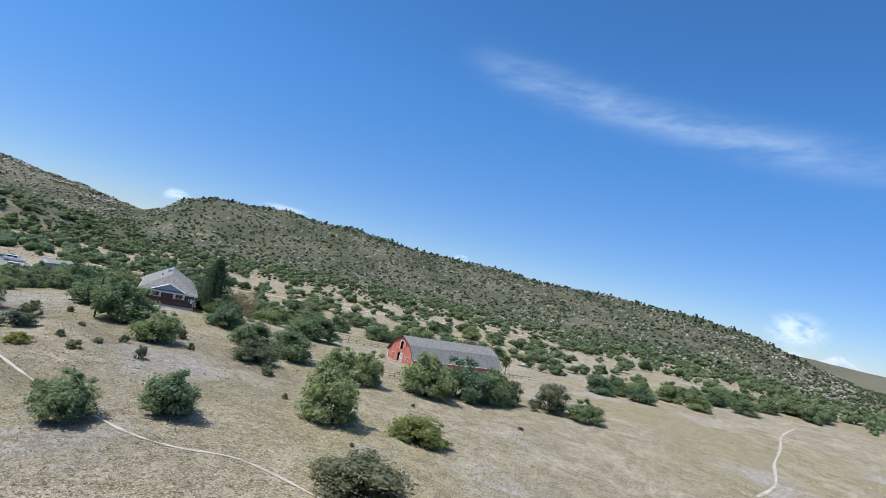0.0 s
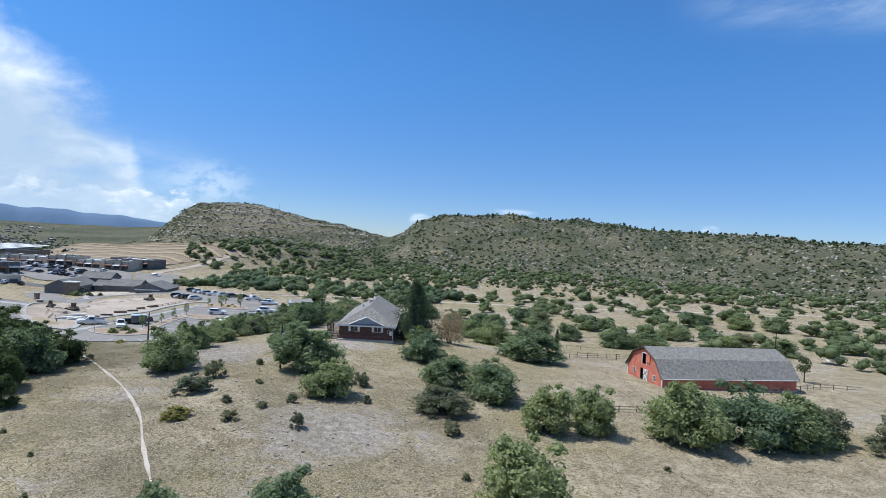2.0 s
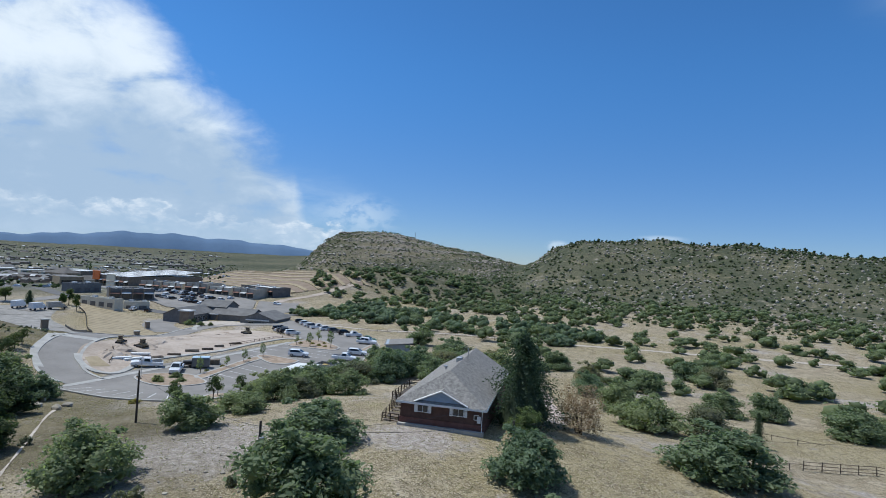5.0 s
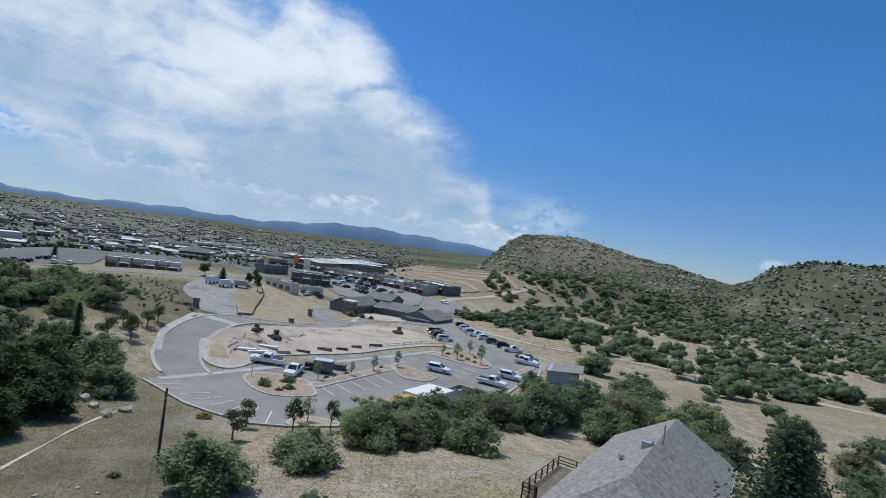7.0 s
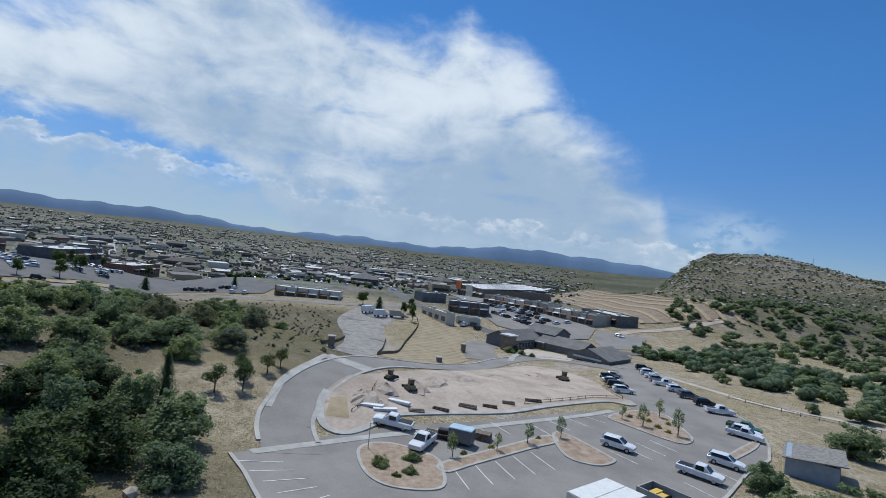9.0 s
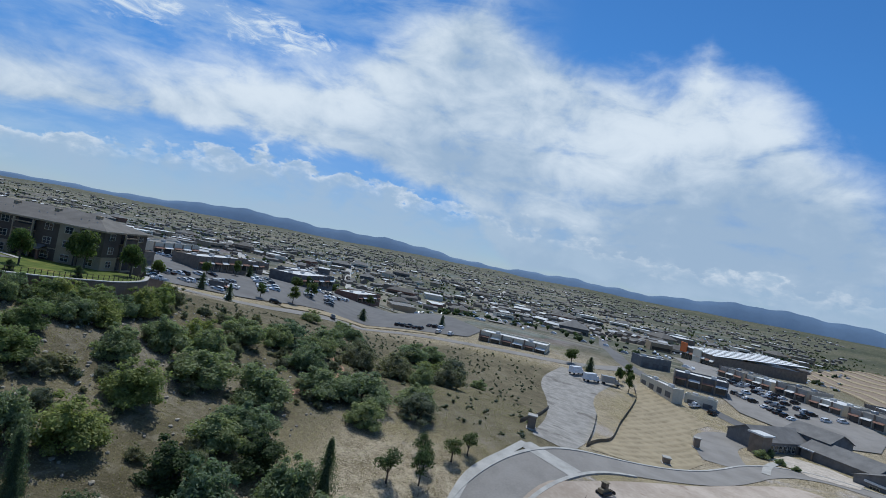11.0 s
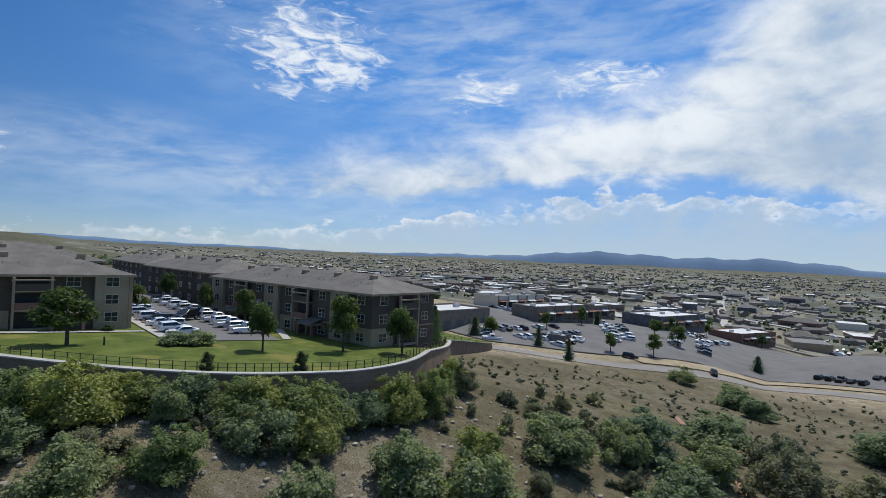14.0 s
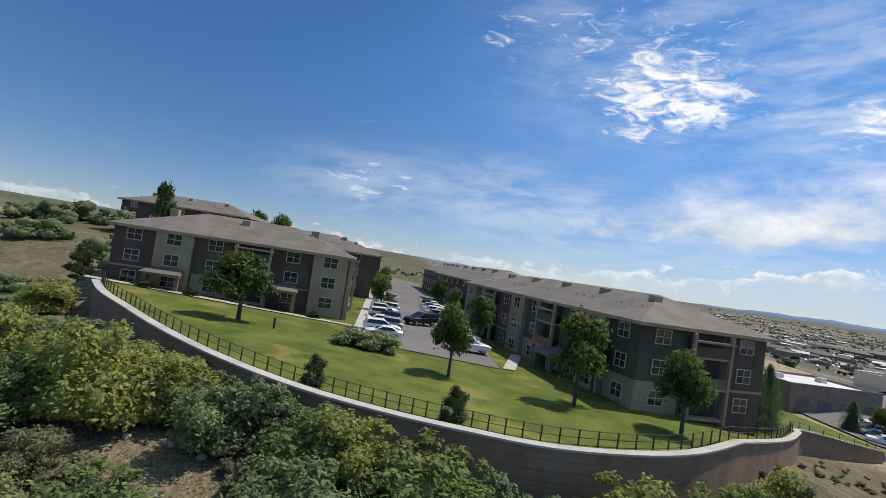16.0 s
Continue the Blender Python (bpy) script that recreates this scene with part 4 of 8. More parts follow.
    # deck with rails along the west side
    deck = thing("deck", t.matrix_world.copy(), "weathered dark timber deck with open rails beside house", "deck")
    y0, y1, x0, x1, z = 9.5, 19.0, -W - 3.6, -W + 0.4, 0.75
    n = 0
    while y0 + n * 0.3 < y1:
        part("deck_board", boxed(x0, x1, y0 + n * 0.3, y0 + n * 0.3 + 0.28, z - 0.06, z + (0.004 if n % 2 else 0)), M_WOOD, deck)
        n += 1
    for i in range(7):
        part("stair_tread", boxed(-W - 2.2, -W + 0.3, 8.6 - i * 1.2, 9.5 - i * 1.2, z - 0.1 - i * 0.14, z - 0.02 - i * 0.14), M_WOOD, deck)

    def rail(a, b):
        a, b = Vector(a), Vector(b)
        m = max(2, int((b - a).length / 1.5))
        for i in range(m + 1):
            p = a.lerp(b, i / m)
            part("post", boxed(p.x - 0.06, p.x + 0.06, p.y - 0.06, p.y + 0.06, -2.0, p.z + 1.1), M_WOOD_DARK, deck)
        for q in (0.35, 0.65, 1.05):
            part("rail", tubed(a + Vector((0, 0, q)), b + Vector((0, 0, q)), 0.05, sides=4), M_WOOD_DARK, deck)

    rail((x0, y0, z), (x0, y1, z))
    rail((x0, y1, z), (x1, y1, z))
    rail((x0, y0, z), (x0 + 1.4, y0, z))
    rail((-W - 2.3, 9.3, z), (-W - 2.3, 1.2, z - 0.9))
    rail((-W - 2.3, 1.2, z - 0.9), (-W + 0.2, 1.0, z - 0.9))
    return t


def shell_bm(verts, faces):
    bm = bmesh.new()
    vs = [bm.verts.new(v) for v in verts]
    for f in faces:
        bm.faces.new([vs[i] for i in f])
    return bm


house()


# ---- the barn ----
def barn():
    W, L = 6.6, 31.0
    t = thing("barn", pose(-11.6, 144.2, 1.75, 0, 0, 38.5), "weathered red gambrel barn with grey shingle roof", "barn")
    prof = [(-W, 0), (W, 0), (W, 2.6), (W - 0.25, 2.9), (W * 0.62, 5.9), (0, 7.7), (-W * 0.62, 5.9), (-W + 0.25, 2.9), (-W, 2.6)]
    # front and back walls of upright boards
    def roof_z(y):
        return float(np.interp(abs(y), [0, W * 0.62, W - 0.25, W], [7.55, 5.75, 2.8, 2.5]))

    door, loft = (-1.5, 1.3, 0, 2.9), (-0.75, 0.85, 4.0, 6.2)
    wins = [(-3.9, 1.9), (3.7, 1.9)]
    for face, xs in (("front_wall", 0.0), ("back_wall", L)):
        wall = thing_part(face, t)
        n = 33
        for i in range(n):
            y0, y1 = -W + 2 * W * i / n, -W + 2 * W * (i + 1) / n - 0.02
            top = min(roof_z(y0), roof_z(y1))
            cuts = [(0.35, top)]
            if face == "front_wall":
                for a, b, z0, z1 in (door, loft, (-4.35, -3.45, 1.35, 2.45), (3.25, 4.15, 1.35, 2.45)):
                    if y0 > a - 0.2 and y1 < b + 0.2:
                        cuts = [c for lo, hi in cuts for c in ((lo, min(hi, z0)), (max(lo, z1), hi)) if c[1] - c[0] > 0.05]
            for lo, hi in cuts:
                shell("board", *board_box(xs - 0.06 + (i % 2) * 0.012, xs + 0.06, y0, y1, lo, hi), M_BARN, wall)
        # dark sheet inside the wall, standing for the shade behind its openings
        part("backing", boxed(xs + (0.5 if xs == 0 else -0.56), xs + (0.56 if xs == 0 else -0.5), -W + 0.2, W - 0.2, 0, 2.6), M_DARK, t)
    part("loft_shadow", boxed(0.5, 0.56, -3.2, 3.2, 2.6, 6.0), M_DARK, t)
    for y in (-W, W):
        wall = thing_part("side_wall", t)
        n = 40
        for i in range(n):
            shell("board", *board_box(L * i / n, L * (i + 1) / n - 0.02, y - 0.06 + (i % 2) * 0.012, y + 0.06, 0.2, 2.6), M_BARN, wall)
    part("plinth", boxed(-0.12, L + 0.1, -W - 0.1, W + 0.1, -2.5, 0.35), M_CONCRETE, t, "pale concrete footing")
    roof = part("roof", slab_roof([(-0.5, 0, 7.75), (L + 0.5, 0, 7.75), (L + 0.5, W * 0.64, 5.95), (-0.5, W * 0.64, 5.95)]), M_SHINGLE, t, "grey weathered shingle roof")
    part("roof_plane", slab_roof([(-0.5, 0, 7.75), (L + 0.5, 0, 7.75), (L + 0.5, -W * 0.64, 5.95), (-0.5, -W * 0.64, 5.95)]), M_SHINGLE, roof)
    for s in (1, -1):
        part("roof_plane", slab_roof([(-0.5, s * W * 0.64, 5.95), (L + 0.5, s * W * 0.64, 5.95), (L + 0.5, s * (W + 0.45), 2.55), (-0.5, s * (W + 0.45), 2.55)]), M_SHINGLE, roof)
        shingle_rows(roof, (-0.5, s * (W + 0.45), 2.55), (L + 0.5, s * (W + 0.45), 2.55), (L + 0.5, s * W * 0.64, 5.95), (-0.5, s * W * 0.64, 5.95), 14)
        shingle_rows(roof, (-0.5, s * W * 0.64, 5.95), (L + 0.5, s * W * 0.64, 5.95), (L + 0.5, 0, 7.75), (-0.5, 0, 7.75), 14)
        for a, b in (((s * (W + 0.4), 2.5), (s * W * 0.64, 5.85)), ((s * W * 0.64, 5.85), (0, 7.65))):
            part("barge_board", tubed((-0.45, a[0], a[1]), (-0.45, b[0], b[1]), 0.13, sides=4), M_WOOD_DARK, t, "dark trim board along the gable")
        part("corner_board", boxed(-0.1, 0.06, s * W - 0.13, s * W + 0.13, 0.3, 2.6), M_WHITE, t, "white corner board")
    for y, z in wins:
        w = window("window", t, 0.95, 1.15, M_WHITE, Matrix.Translation((-0.07, y, z)) @ Matrix.Rotation(radians(-90), 4, "Z"), (1, 2))
    d = part("barn_door", boxed(-0.2, -0.09, -1.55, 0.0, 0.3, 2.95), M_WHITE, t, "white cross-braced sliding door")
    for z in (0.45, 1.7):
        for k_ in (0, 1):
            a, b = (-0.23, -1.4, z), (-0.23, -0.15, z + 1.1)
            if k_:
                a, b = (-0.23, -0.15, z), (-0.23, -1.4, z + 1.1)
            part("cross_brace", tubed(a, b, 0.06, sides=4), M_WOOD_DARK, d)
    part("loft_door", boxed(-0.25, -0.1, -2.2, -0.8, 4.6, 6.1), M_BARN, t, "open red loft door")
    part("loft_trim", box(box(boxed(-0.1, 0.03, -0.9, 1.0, 6.2, 6.35), -0.1, 0.03, -0.9, -0.75, 3.9, 6.2), -0.1, 0.03, 0.85, 1.0, 3.9, 6.2), M_WHITE, t, "white loft door trim")
    part("hay_beam", boxed(-1.3, 0.2, -0.08, 0.08, 7.2, 7.4), M_WOOD_DARK, t)
    part("gutter", tubed((0, -W - 0.5, 2.5), (L, -W - 0.5, 2.5), 0.07), M_WHITE, t)


def board_box(x0, x1, y0, y1, z0, z1):
    v = [(x, y, z) for x in (x0, x1) for y in (y0, y1) for z in (z0, z1)]
    return v, [(0, 1, 3, 2), (4, 6, 7, 5), (0, 4, 5, 1), (2, 3, 7, 6), (0, 2, 6, 4), (1, 5, 7, 3)]


def thing_part(name, parent):
    """A part that only gathers its pieces: a thin sill carries the name."""
    return part(name, boxed(0.1, 0.2, -0.2, 0.2, 0.1, 0.2), M_BARN, parent)


barn()

# ---- plants ----
rng = np.random.RandomState(7)


def leaf_cloud(centres, radii, count, size, seed, flat=0.75, up=0.55):
    """Many small leaf sprays on the outside of a few lobes: corners and faces."""
    r = np.random.RandomState(seed)
    w = np.array(radii) ** 2
    pick = r.choice(len(centres), count, p=w / w.sum())
    d = r.normal(size=(count, 3))
    d[:, 2] = np.abs(d[:, 2]) - 0.9 * r.rand(count) ** 2
    d /= np.linalg.norm(d, axis=1)[:, None]
    rad = np.array(radii)[pick] * (0.62 + 0.56 * r.rand(count) ** 0.8) * (1 + 0.14 * np.sin(7 * d[:, 0] + 5 * d[:, 1] + pick))
    p = np.array(centres)[pick] + d * rad[:, None] * (1, 1, flat)
    n = d + 0.75 * r.normal(size=(count, 3)) + (0, 0, up)
    n /= np.linalg.norm(n, axis=1)[:, None]
    a = np.cross(n, r.normal(size=(count, 3)))
    a /= np.linalg.norm(a, axis=1)[:, None]
    b = np.cross(n, a)
    s = size * (0.6 + 0.8 * r.rand(count))[:, None]
    k_ = 0.35 + 0.3 * r.rand(count)[:, None]
    v = np.stack([p - a * s, p + b * s * k_ - a * s * 0.1, p + a * s, p - b * s * k_ + a * s * 0.1], 1)
    keep = p[:, 2] > 0.05
    v = v[keep]
    return v.reshape(-1, 3), np.arange(len(v) * 4).reshape(-1, 4)


def lobe_mesh(name, centres, radii, flat, mat, shrink=0.78, segs=1):
    """The dark inner mass of a crown, lumpy and broken, behind the leaves."""
    bm = bmesh.new()
    for i, (c, r) in enumerate(zip(centres, radii)):
        got = bmesh.ops.create_icosphere(bm, subdivisions=segs + 1, radius=r * shrink)
        for v in got["verts"]:
            k_ = 1 + 0.22 * math.sin(v.co.x * 5 / r + i) * math.cos(v.co.y * 4 / r + 2 * i)
            v.co = Vector((v.co.x * k_, v.co.y * k_, v.co.z * k_ * flat)) + Vector(c)
            v.co.z = max(v.co.z, 0.02)
    me = bpy.data.meshes.new(name)
    bm.to_mesh(me)
    bm.free()
    me.materials.append(mat)
    return me


def mesh_of(name, v, f, mat):
    me = bpy.data.meshes.new(name)
    me.from_pydata(v.tolist(), [], f.tolist())
    me.materials.append(mat)
    return me


def merged(name, v, f, inner, mat):
    """Leaves and the mass behind them as one crown mesh."""
    iv = np.array([q.co[:] for q in inner.vertices])
    faces = f.tolist() + [[q + len(v) for q in p.vertices] for p in inner.polygons]
    bpy.data.meshes.remove(inner)
    me = bpy.data.meshes.new(name)
    me.from_pydata(np.concatenate([v, iv]).tolist(), [], faces)
    me.materials.append(mat)
    return me


def bush_kind(name, seed, mat, lobes=7, leaves=2200, size=0.055, spread=0.32, tall=0.62, label="", category="shrub", heart=0.62):
    """A shrub one metre wide and one metre tall, to be scaled: stems, and a crown of uneven lobes with gaps and stray sprays."""
    r = np.random.RandomState(seed)
    cs, rs = [], []
    stretch = r.uniform(0.75, 1.25)
    for i in range(lobes + 3):
        a, q = 2.4 * i + r.uniform(-0.8, 0.8), spread * math.sqrt((i + 0.3) / (lobes + 3)) * r.uniform(0.8, 1.2)
        cs.append((q * math.cos(a) * stretch, q * math.sin(a) / stretch, r.uniform(0.28, tall) * (1.15 - q) * r.uniform(0.8, 1.15)))
        rs.append(r.uniform(0.11, 0.22))
    for i in range(lobes):  # low growth that reaches the ground
        a, q = 6.28 * (i + r.uniform(-0.4, 0.4)) / lobes, spread * r.uniform(0.7, 1.3)
        cs.append((q * math.cos(a) * stretch, q * math.sin(a) / stretch, r.uniform(0.08, 0.22)))
        rs.append(r.uniform(0.09, 0.18))
    for i in range(6):  # stray shoots over the top
        a, q = r.uniform(0, 6.28), r.uniform(0.05, spread)
        cs.append((q * math.cos(a), q * math.sin(a), tall * r.uniform(1.0, 1.3)))
        rs.append(r.uniform(0.05, 0.09))
    v, f = leaf_cloud(cs, rs, leaves, size, seed, 1.0)
    top = v[:, 2].max()
    v[:, 2] /= top
    t = thing(name, pose(0, 0, -500), label, category)
    crown = merged("crown", v, f, lobe_mesh("inner_crown", [(c[0], c[1], c[2] / top) for c in cs], rs, 1 / top, mat, heart), mat)
    bm = bmesh.new()
    for i in range(5):
        c = cs[i % lobes]
        tube(bm, (0.05 * math.cos(i * 1.3), 0.05 * math.sin(i * 1.3), -0.08), (c[0] * 0.8, c[1] * 0.8, c[2] * 0.8), 0.022, 0.008, 5)
    me_ = bpy.data.meshes.new("stem")
    bm.to_mesh(me_)
    bm.free()
    me_.materials.append(M_BARK)
    for n_, d in (("crown", crown), ("stem", me_)):
        ob = new(n_, d)
        ob.parent = t
    return t


def planted(kind, x, y, w, h_, turn_, group=""):
    """A copy of a plant kind, scaled to its width and height, standing on the ground."""
    ob = copy_thing(kind, pose(x, y, level(x, y) - 0.05, 0, 0, turn_))
    ob.scale = (w * 1.12, w * 1.12 * rng.uniform(0.85, 1.12), h_)
    if group:
        ob["group"] = group
    return ob


OAKS = [bush_kind("oak_shrub", 100 + i, M_OAK, 6 + i % 4, 6400, 0.0245, 0.30 + 0.02 * (i % 3), 0.62, "rounded dark green scrub oak on dry grass") for i in range(6)]
FRESH = [bush_kind("oak_shrub", 140 + i, M_OAK_FRESH, 7 + i, 6400, 0.0245, 0.30, 0.64, "bright green leafy scrub oak on dry slope") for i in range(3)]
SAGES = [bush_kind("sage_shrub", 160 + i, M_SAGE, 5, 700, 0.05, 0.30, 0.55, "small grey-green sage shrub in dry grass") for i in range(3)]
GREYS = [bush_kind("mahogany_shrub", 170 + i, M_SAGE, 8, 4800, 0.023, 0.32, 0.60, "grey-green mountain mahogany shrub on dry grass") for i in range(2)]
OLIVES = [bush_kind("rabbitbrush", 180, M_OLIVE, 6, 700, 0.06, 0.32, 0.5, "low yellow-green rabbitbrush in dry grass")]
DARKS = [bush_kind("juniper", 190 + i, M_PINE, 8, 6400, 0.0235, 0.26, 0.72, "dense dark green juniper on dry slope") for i in range(3)]

MEADOW = [(-70.5, 101.5, 10.5, 5.6), (-74.4, 78.3, 8.0, 6.2), (-57.2, 91.5, 10.3, 7.4), (-45.1, 82.1, 7.4, 5.2), (-37.0, 101.7, 8.0, 5.2), (-28.0, 100.9, 8.9, 6.0), (-48.1, 113.3, 9.3, 5.8), (-36.0, 141.0, 12.5, 7.0), (-16.8, 92.9, 7.0, 6.4), (-12.0, 98.0, 6.7, 6.6), (-32.9, 47.5, 5.9, 4.4), (-26.2, 54.6, 6.3, 5.0), (-11.4, 68.7, 8.8, 7.6), (-0.6, 103.5, 9.6, 8.6), (5.5, 110.5, 10.5, 8.8), (12.5, 114.6, 9.5, 7.6), (17, 119, 6, 5.4), (26.7, 122.1, 8.4, 6.6), (34.2, 119.4, 7.2, 5.2), (-2.4, 49.2, 9.5, 3.8)]
YARD = [(-112, 150, 9.5, 8.0), (-117, 158, 9.0, 7.5), (-121, 168, 9.5, 7.5), (-106, 160, 8.5, 6.5), (-112, 171, 9.0, 7.0), (-120, 182, 10, 7.5), (-104, 176, 8.5, 6.5), (-97, 168, 8.0, 6.0), (-108, 188, 9.5, 7.0), (-134, 196, 9.5, 6.8), (-88, 160, 8.0, 5.6), (-89.5, 94.5, 7.5, 5.0), (-112, 117.5, 6.5, 4.6), (-113, 124, 7.5, 5.0), (-116, 132, 7.5, 5.2), (-119, 140, 7.5, 5.4), (-101.5, 118.5, 6, 4), (-95.1, 104.3, 7.0, 4.2), (-101.9, 114.2, 7.4, 5.7), (-104, 122.6, 8.2, 5.5), (-99, 128, 7.5, 5), (-116.5, 152, 8.4, 7.6), (-126, 172, 9, 6.6), (-113, 176, 9, 6.5), (-124, 190, 10, 6), (-112, 192, 8, 6), (-78, 186, 8, 6), (-64.6, 172, 8.5, 7), (-72, 206, 9, 6), (-53.4, 160, 10.5, 6.2), (-45, 166, 8, 6), (-104, 214, 9, 6), (-72.5, 240, 10, 6), (-114, 142.1, 6.9, 5.2), (-121.5, 160, 9.5, 7.0), (-158, 206, 10, 7), (-138, 168, 6, 5), (-120.5, 148.6, 7.8, 4.6), (-51.2, 195, 9, 6), (-43, 202, 9, 6)]
VALLEY = [(-27.5, 200, 11, 6.5), (-18, 206, 10, 6), (-13.9, 240, 12, 6), (-2, 246, 9, 5), (4.0, 225, 11, 5.5), (18, 226, 10, 6), (-10, 290, 13, 6.5), (8, 296, 11, 6), (22, 300, 12, 7), (51, 176, 9, 6), (58, 182, 9, 6.5), (67, 188, 9, 6), (78, 190, 10, 6), (88, 196, 10, 6), (98, 200, 9, 6), (110, 208, 10, 6), (120, 206, 9, 6), (64, 174, 8, 5), (84, 180, 8, 5.5), (104, 190, 9, 5), (132, 214, 10, 6), (142, 212, 9, 6), (150, 222, 10, 6)]
DARK_GROUP = [(-82.6, 59.1, 6.6, 6.8), (-90.5, 66, 8.5, 7.5), (-86, 57, 7.5, 6.5), (-73.9, 55.8, 3.6, 4.2), (-96, 60, 7, 7), (-128.5, 75.8, 9.5, 7.0), (-137.5, 81, 9.5, 6.6), (-118.3, 74.6, 9.0, 7.8), (-127, 84, 7.5, 4.6), (-142.5, 74, 7, 6.5), (-133, 70, 8, 7), (-110, 70, 8, 6), (-104, 64, 7.5, 6.5), (-123, 66, 7, 6), (-100, 68, 8, 7), (-94, 73, 7, 5.5), (-114, 78, 7, 5.5), (-107, 75, 6.5, 5), (-136, 64, 7, 5.5), (-146, 68, 7, 5.5)]
SLOPE = [(-230.2, 69.9, 7.5, 4.2), (-208.7, 66.1, 5.2, 3.0), (-238, 82, 4.5, 2.6), (-127.4, 44, 5.5, 5.4), (-136.3, 34.1, 5.5, 4.3), (-142.4, 34.1, 5.3, 3.8), (-150.3, 32.5, 5.3, 4.3), (-144.6, 26.8, 3.9, 3.8), (-149.6, 42.3, 6.4, 4.9), (-143.8, 50.5, 7.4, 5.6), (-127.8, 51, 5, 5.5), (-133, 54, 6.8, 5.2), (-161.2, 40.9, 6.9, 5.6), (-166, 45, 7.7, 6.3), (-158.5, 50, 9, 5.6), (-163, 57.5, 9.5, 6.2), (-171, 40, 6, 5), (-182.7, 40.1, 9, 5.4), (-191.7, 43.3, 6, 5.2), (-186.1, 53.1, 8.5, 5.8), (-215, 44, 11, 5.4)]
SLOPE_WEST = [(-207.4, 57, 9, 6.4), (-210, 65, 8, 6.6), (-250, 58, 11, 6.4), (-260, 62, 9, 6), (-208.8, 72.0, 6.3, 5.0), (-222, 76, 8, 6.2), (-180.5, 67.3, 10.5, 5.6), (-189.2, 76.1, 8.3, 3.8), (-183.1, 22.9, 4.6, 4.4), (-196.4, 42.3, 9, 5.8), (-176, 62, 8.5, 5.2), (-216, 53.1, 8.4, 6.2), (-200, 50, 7, 5), (-181.9, 78.4, 7.1, 4.6), (-240, 74, 8, 6), (-270, 26, 9, 5), (-280, 22, 8, 5), (-288.7, 4.2, 7.5, 5), (-262, 34, 7, 4.6), (-172, 72, 6, 4.5), (-153, 62, 7, 5), (-146, 62, 6.5, 5)]
WALL_FOOT = [(-138.1, 25.0, 6.5, 5.2), (-133.5, 23, 5.4, 4.6), (-141, 23.6, 4.6, 3.6), (-152.4, 28.2, 5.4, 4.4), (-157.5, 29.9, 6.6, 4.8), (-177.5, 25, 4.4, 4.6), (-182.5, 22, 4.6, 4.4), (-129, 18.5, 5.5, 4.6), (-128, 25, 6, 5), (-123, 14, 6, 4.6), (-121, 22, 6, 5), (-117, 8, 5.5, 4), (-128, 33, 6, 5), (-121, 31, 6, 5), (-119.1, -1, 5.2, 3.6), (-114, 18, 6, 4.6), (-113, 28, 7, 5), (-135.5, 40, 6, 4.4)]
THICKET = [(-126, 12, 5.4, 3.0), (-131, 14.5, 5.6, 3.2), (-134.4, 17.5, 5.2, 3.0), (-137.4, 19.6, 4.8, 2.8), (-140.4, 20.6, 4.6, 2.7), (-143.6, 23.4, 5.0, 2.9), (-128, 22.5, 6.0, 3.6), (-132.6, 26.5, 5.8, 3.4), (-124, 18, 5.6, 3.4), (-120, 12, 5.6, 3.0), (-122, 27, 6.4, 3.8), (-127.5, 31, 6.2, 3.6), (-147, 25.7, 4.8, 4.0), (-150.2, 27.3, 5.0, 4.0), (-154.5, 28.8, 5.0, 4.0), (-155.5, 29.6, 5.2, 3.2), (-159.6, 29.5, 5.0, 4.0), (-163, 29.5, 4.8, 4.0), (-149.6, 29.0, 4.8, 3.0), (-169.5, 27.6, 4.6, 2.8), (-117, 4, 4.6, 2.6)]
BRIGHT = [(-167.5, 29, 5.8, 5.6), (-172.6, 27.6, 5.4, 5.4), (1.2, 71.5, 8.0, 3.6), (-155, 33.5, 5, 4)]
SAGE_SPOTS = [(-60.5, 72.2, 4.8, 2.5), (-64.0, 78.7, 3.0, 2.8), (-47.8, 67.6, 2.0, 1.3), (-39.9, 70.6, 1.7, 2.0), (-25.4, 82.1, 2.6, 1.7), (-44.9, 89.8, 2.4, 2.2), (-46.6, 76.8, 1.3, 1.4), (-39.4, 83.6, 1.2, 1.3), (-48.1, 73.0, 1.4, 0.9), (-53.0, 71.7, 1.5, 1.1), (-136.0, 36.7, 1.5, 1.4), (-140.1, 30.1, 2.4, 1.3), (-150.5, 39.2, 1.8, 1.5), (-198.1, 25.0, 1.9, 1.8), (-209.5, 27.1, 2.6, 2.3), (-137.4, 38.0, 2.6, 1.2), (-179.5, 29.0, 1.4, 1.7), (-188.1, 26.4, 1.8, 1.6), (-192.2, 32.6, 1.5, 1.6), (-197.8, 33.3, 1.9, 1.8), (-181.2, 33.5, 2.2, 1.8), (-137.0, 43.3, 2.8, 2.4), (-140.6, 43.0, 3.6, 2.0)]

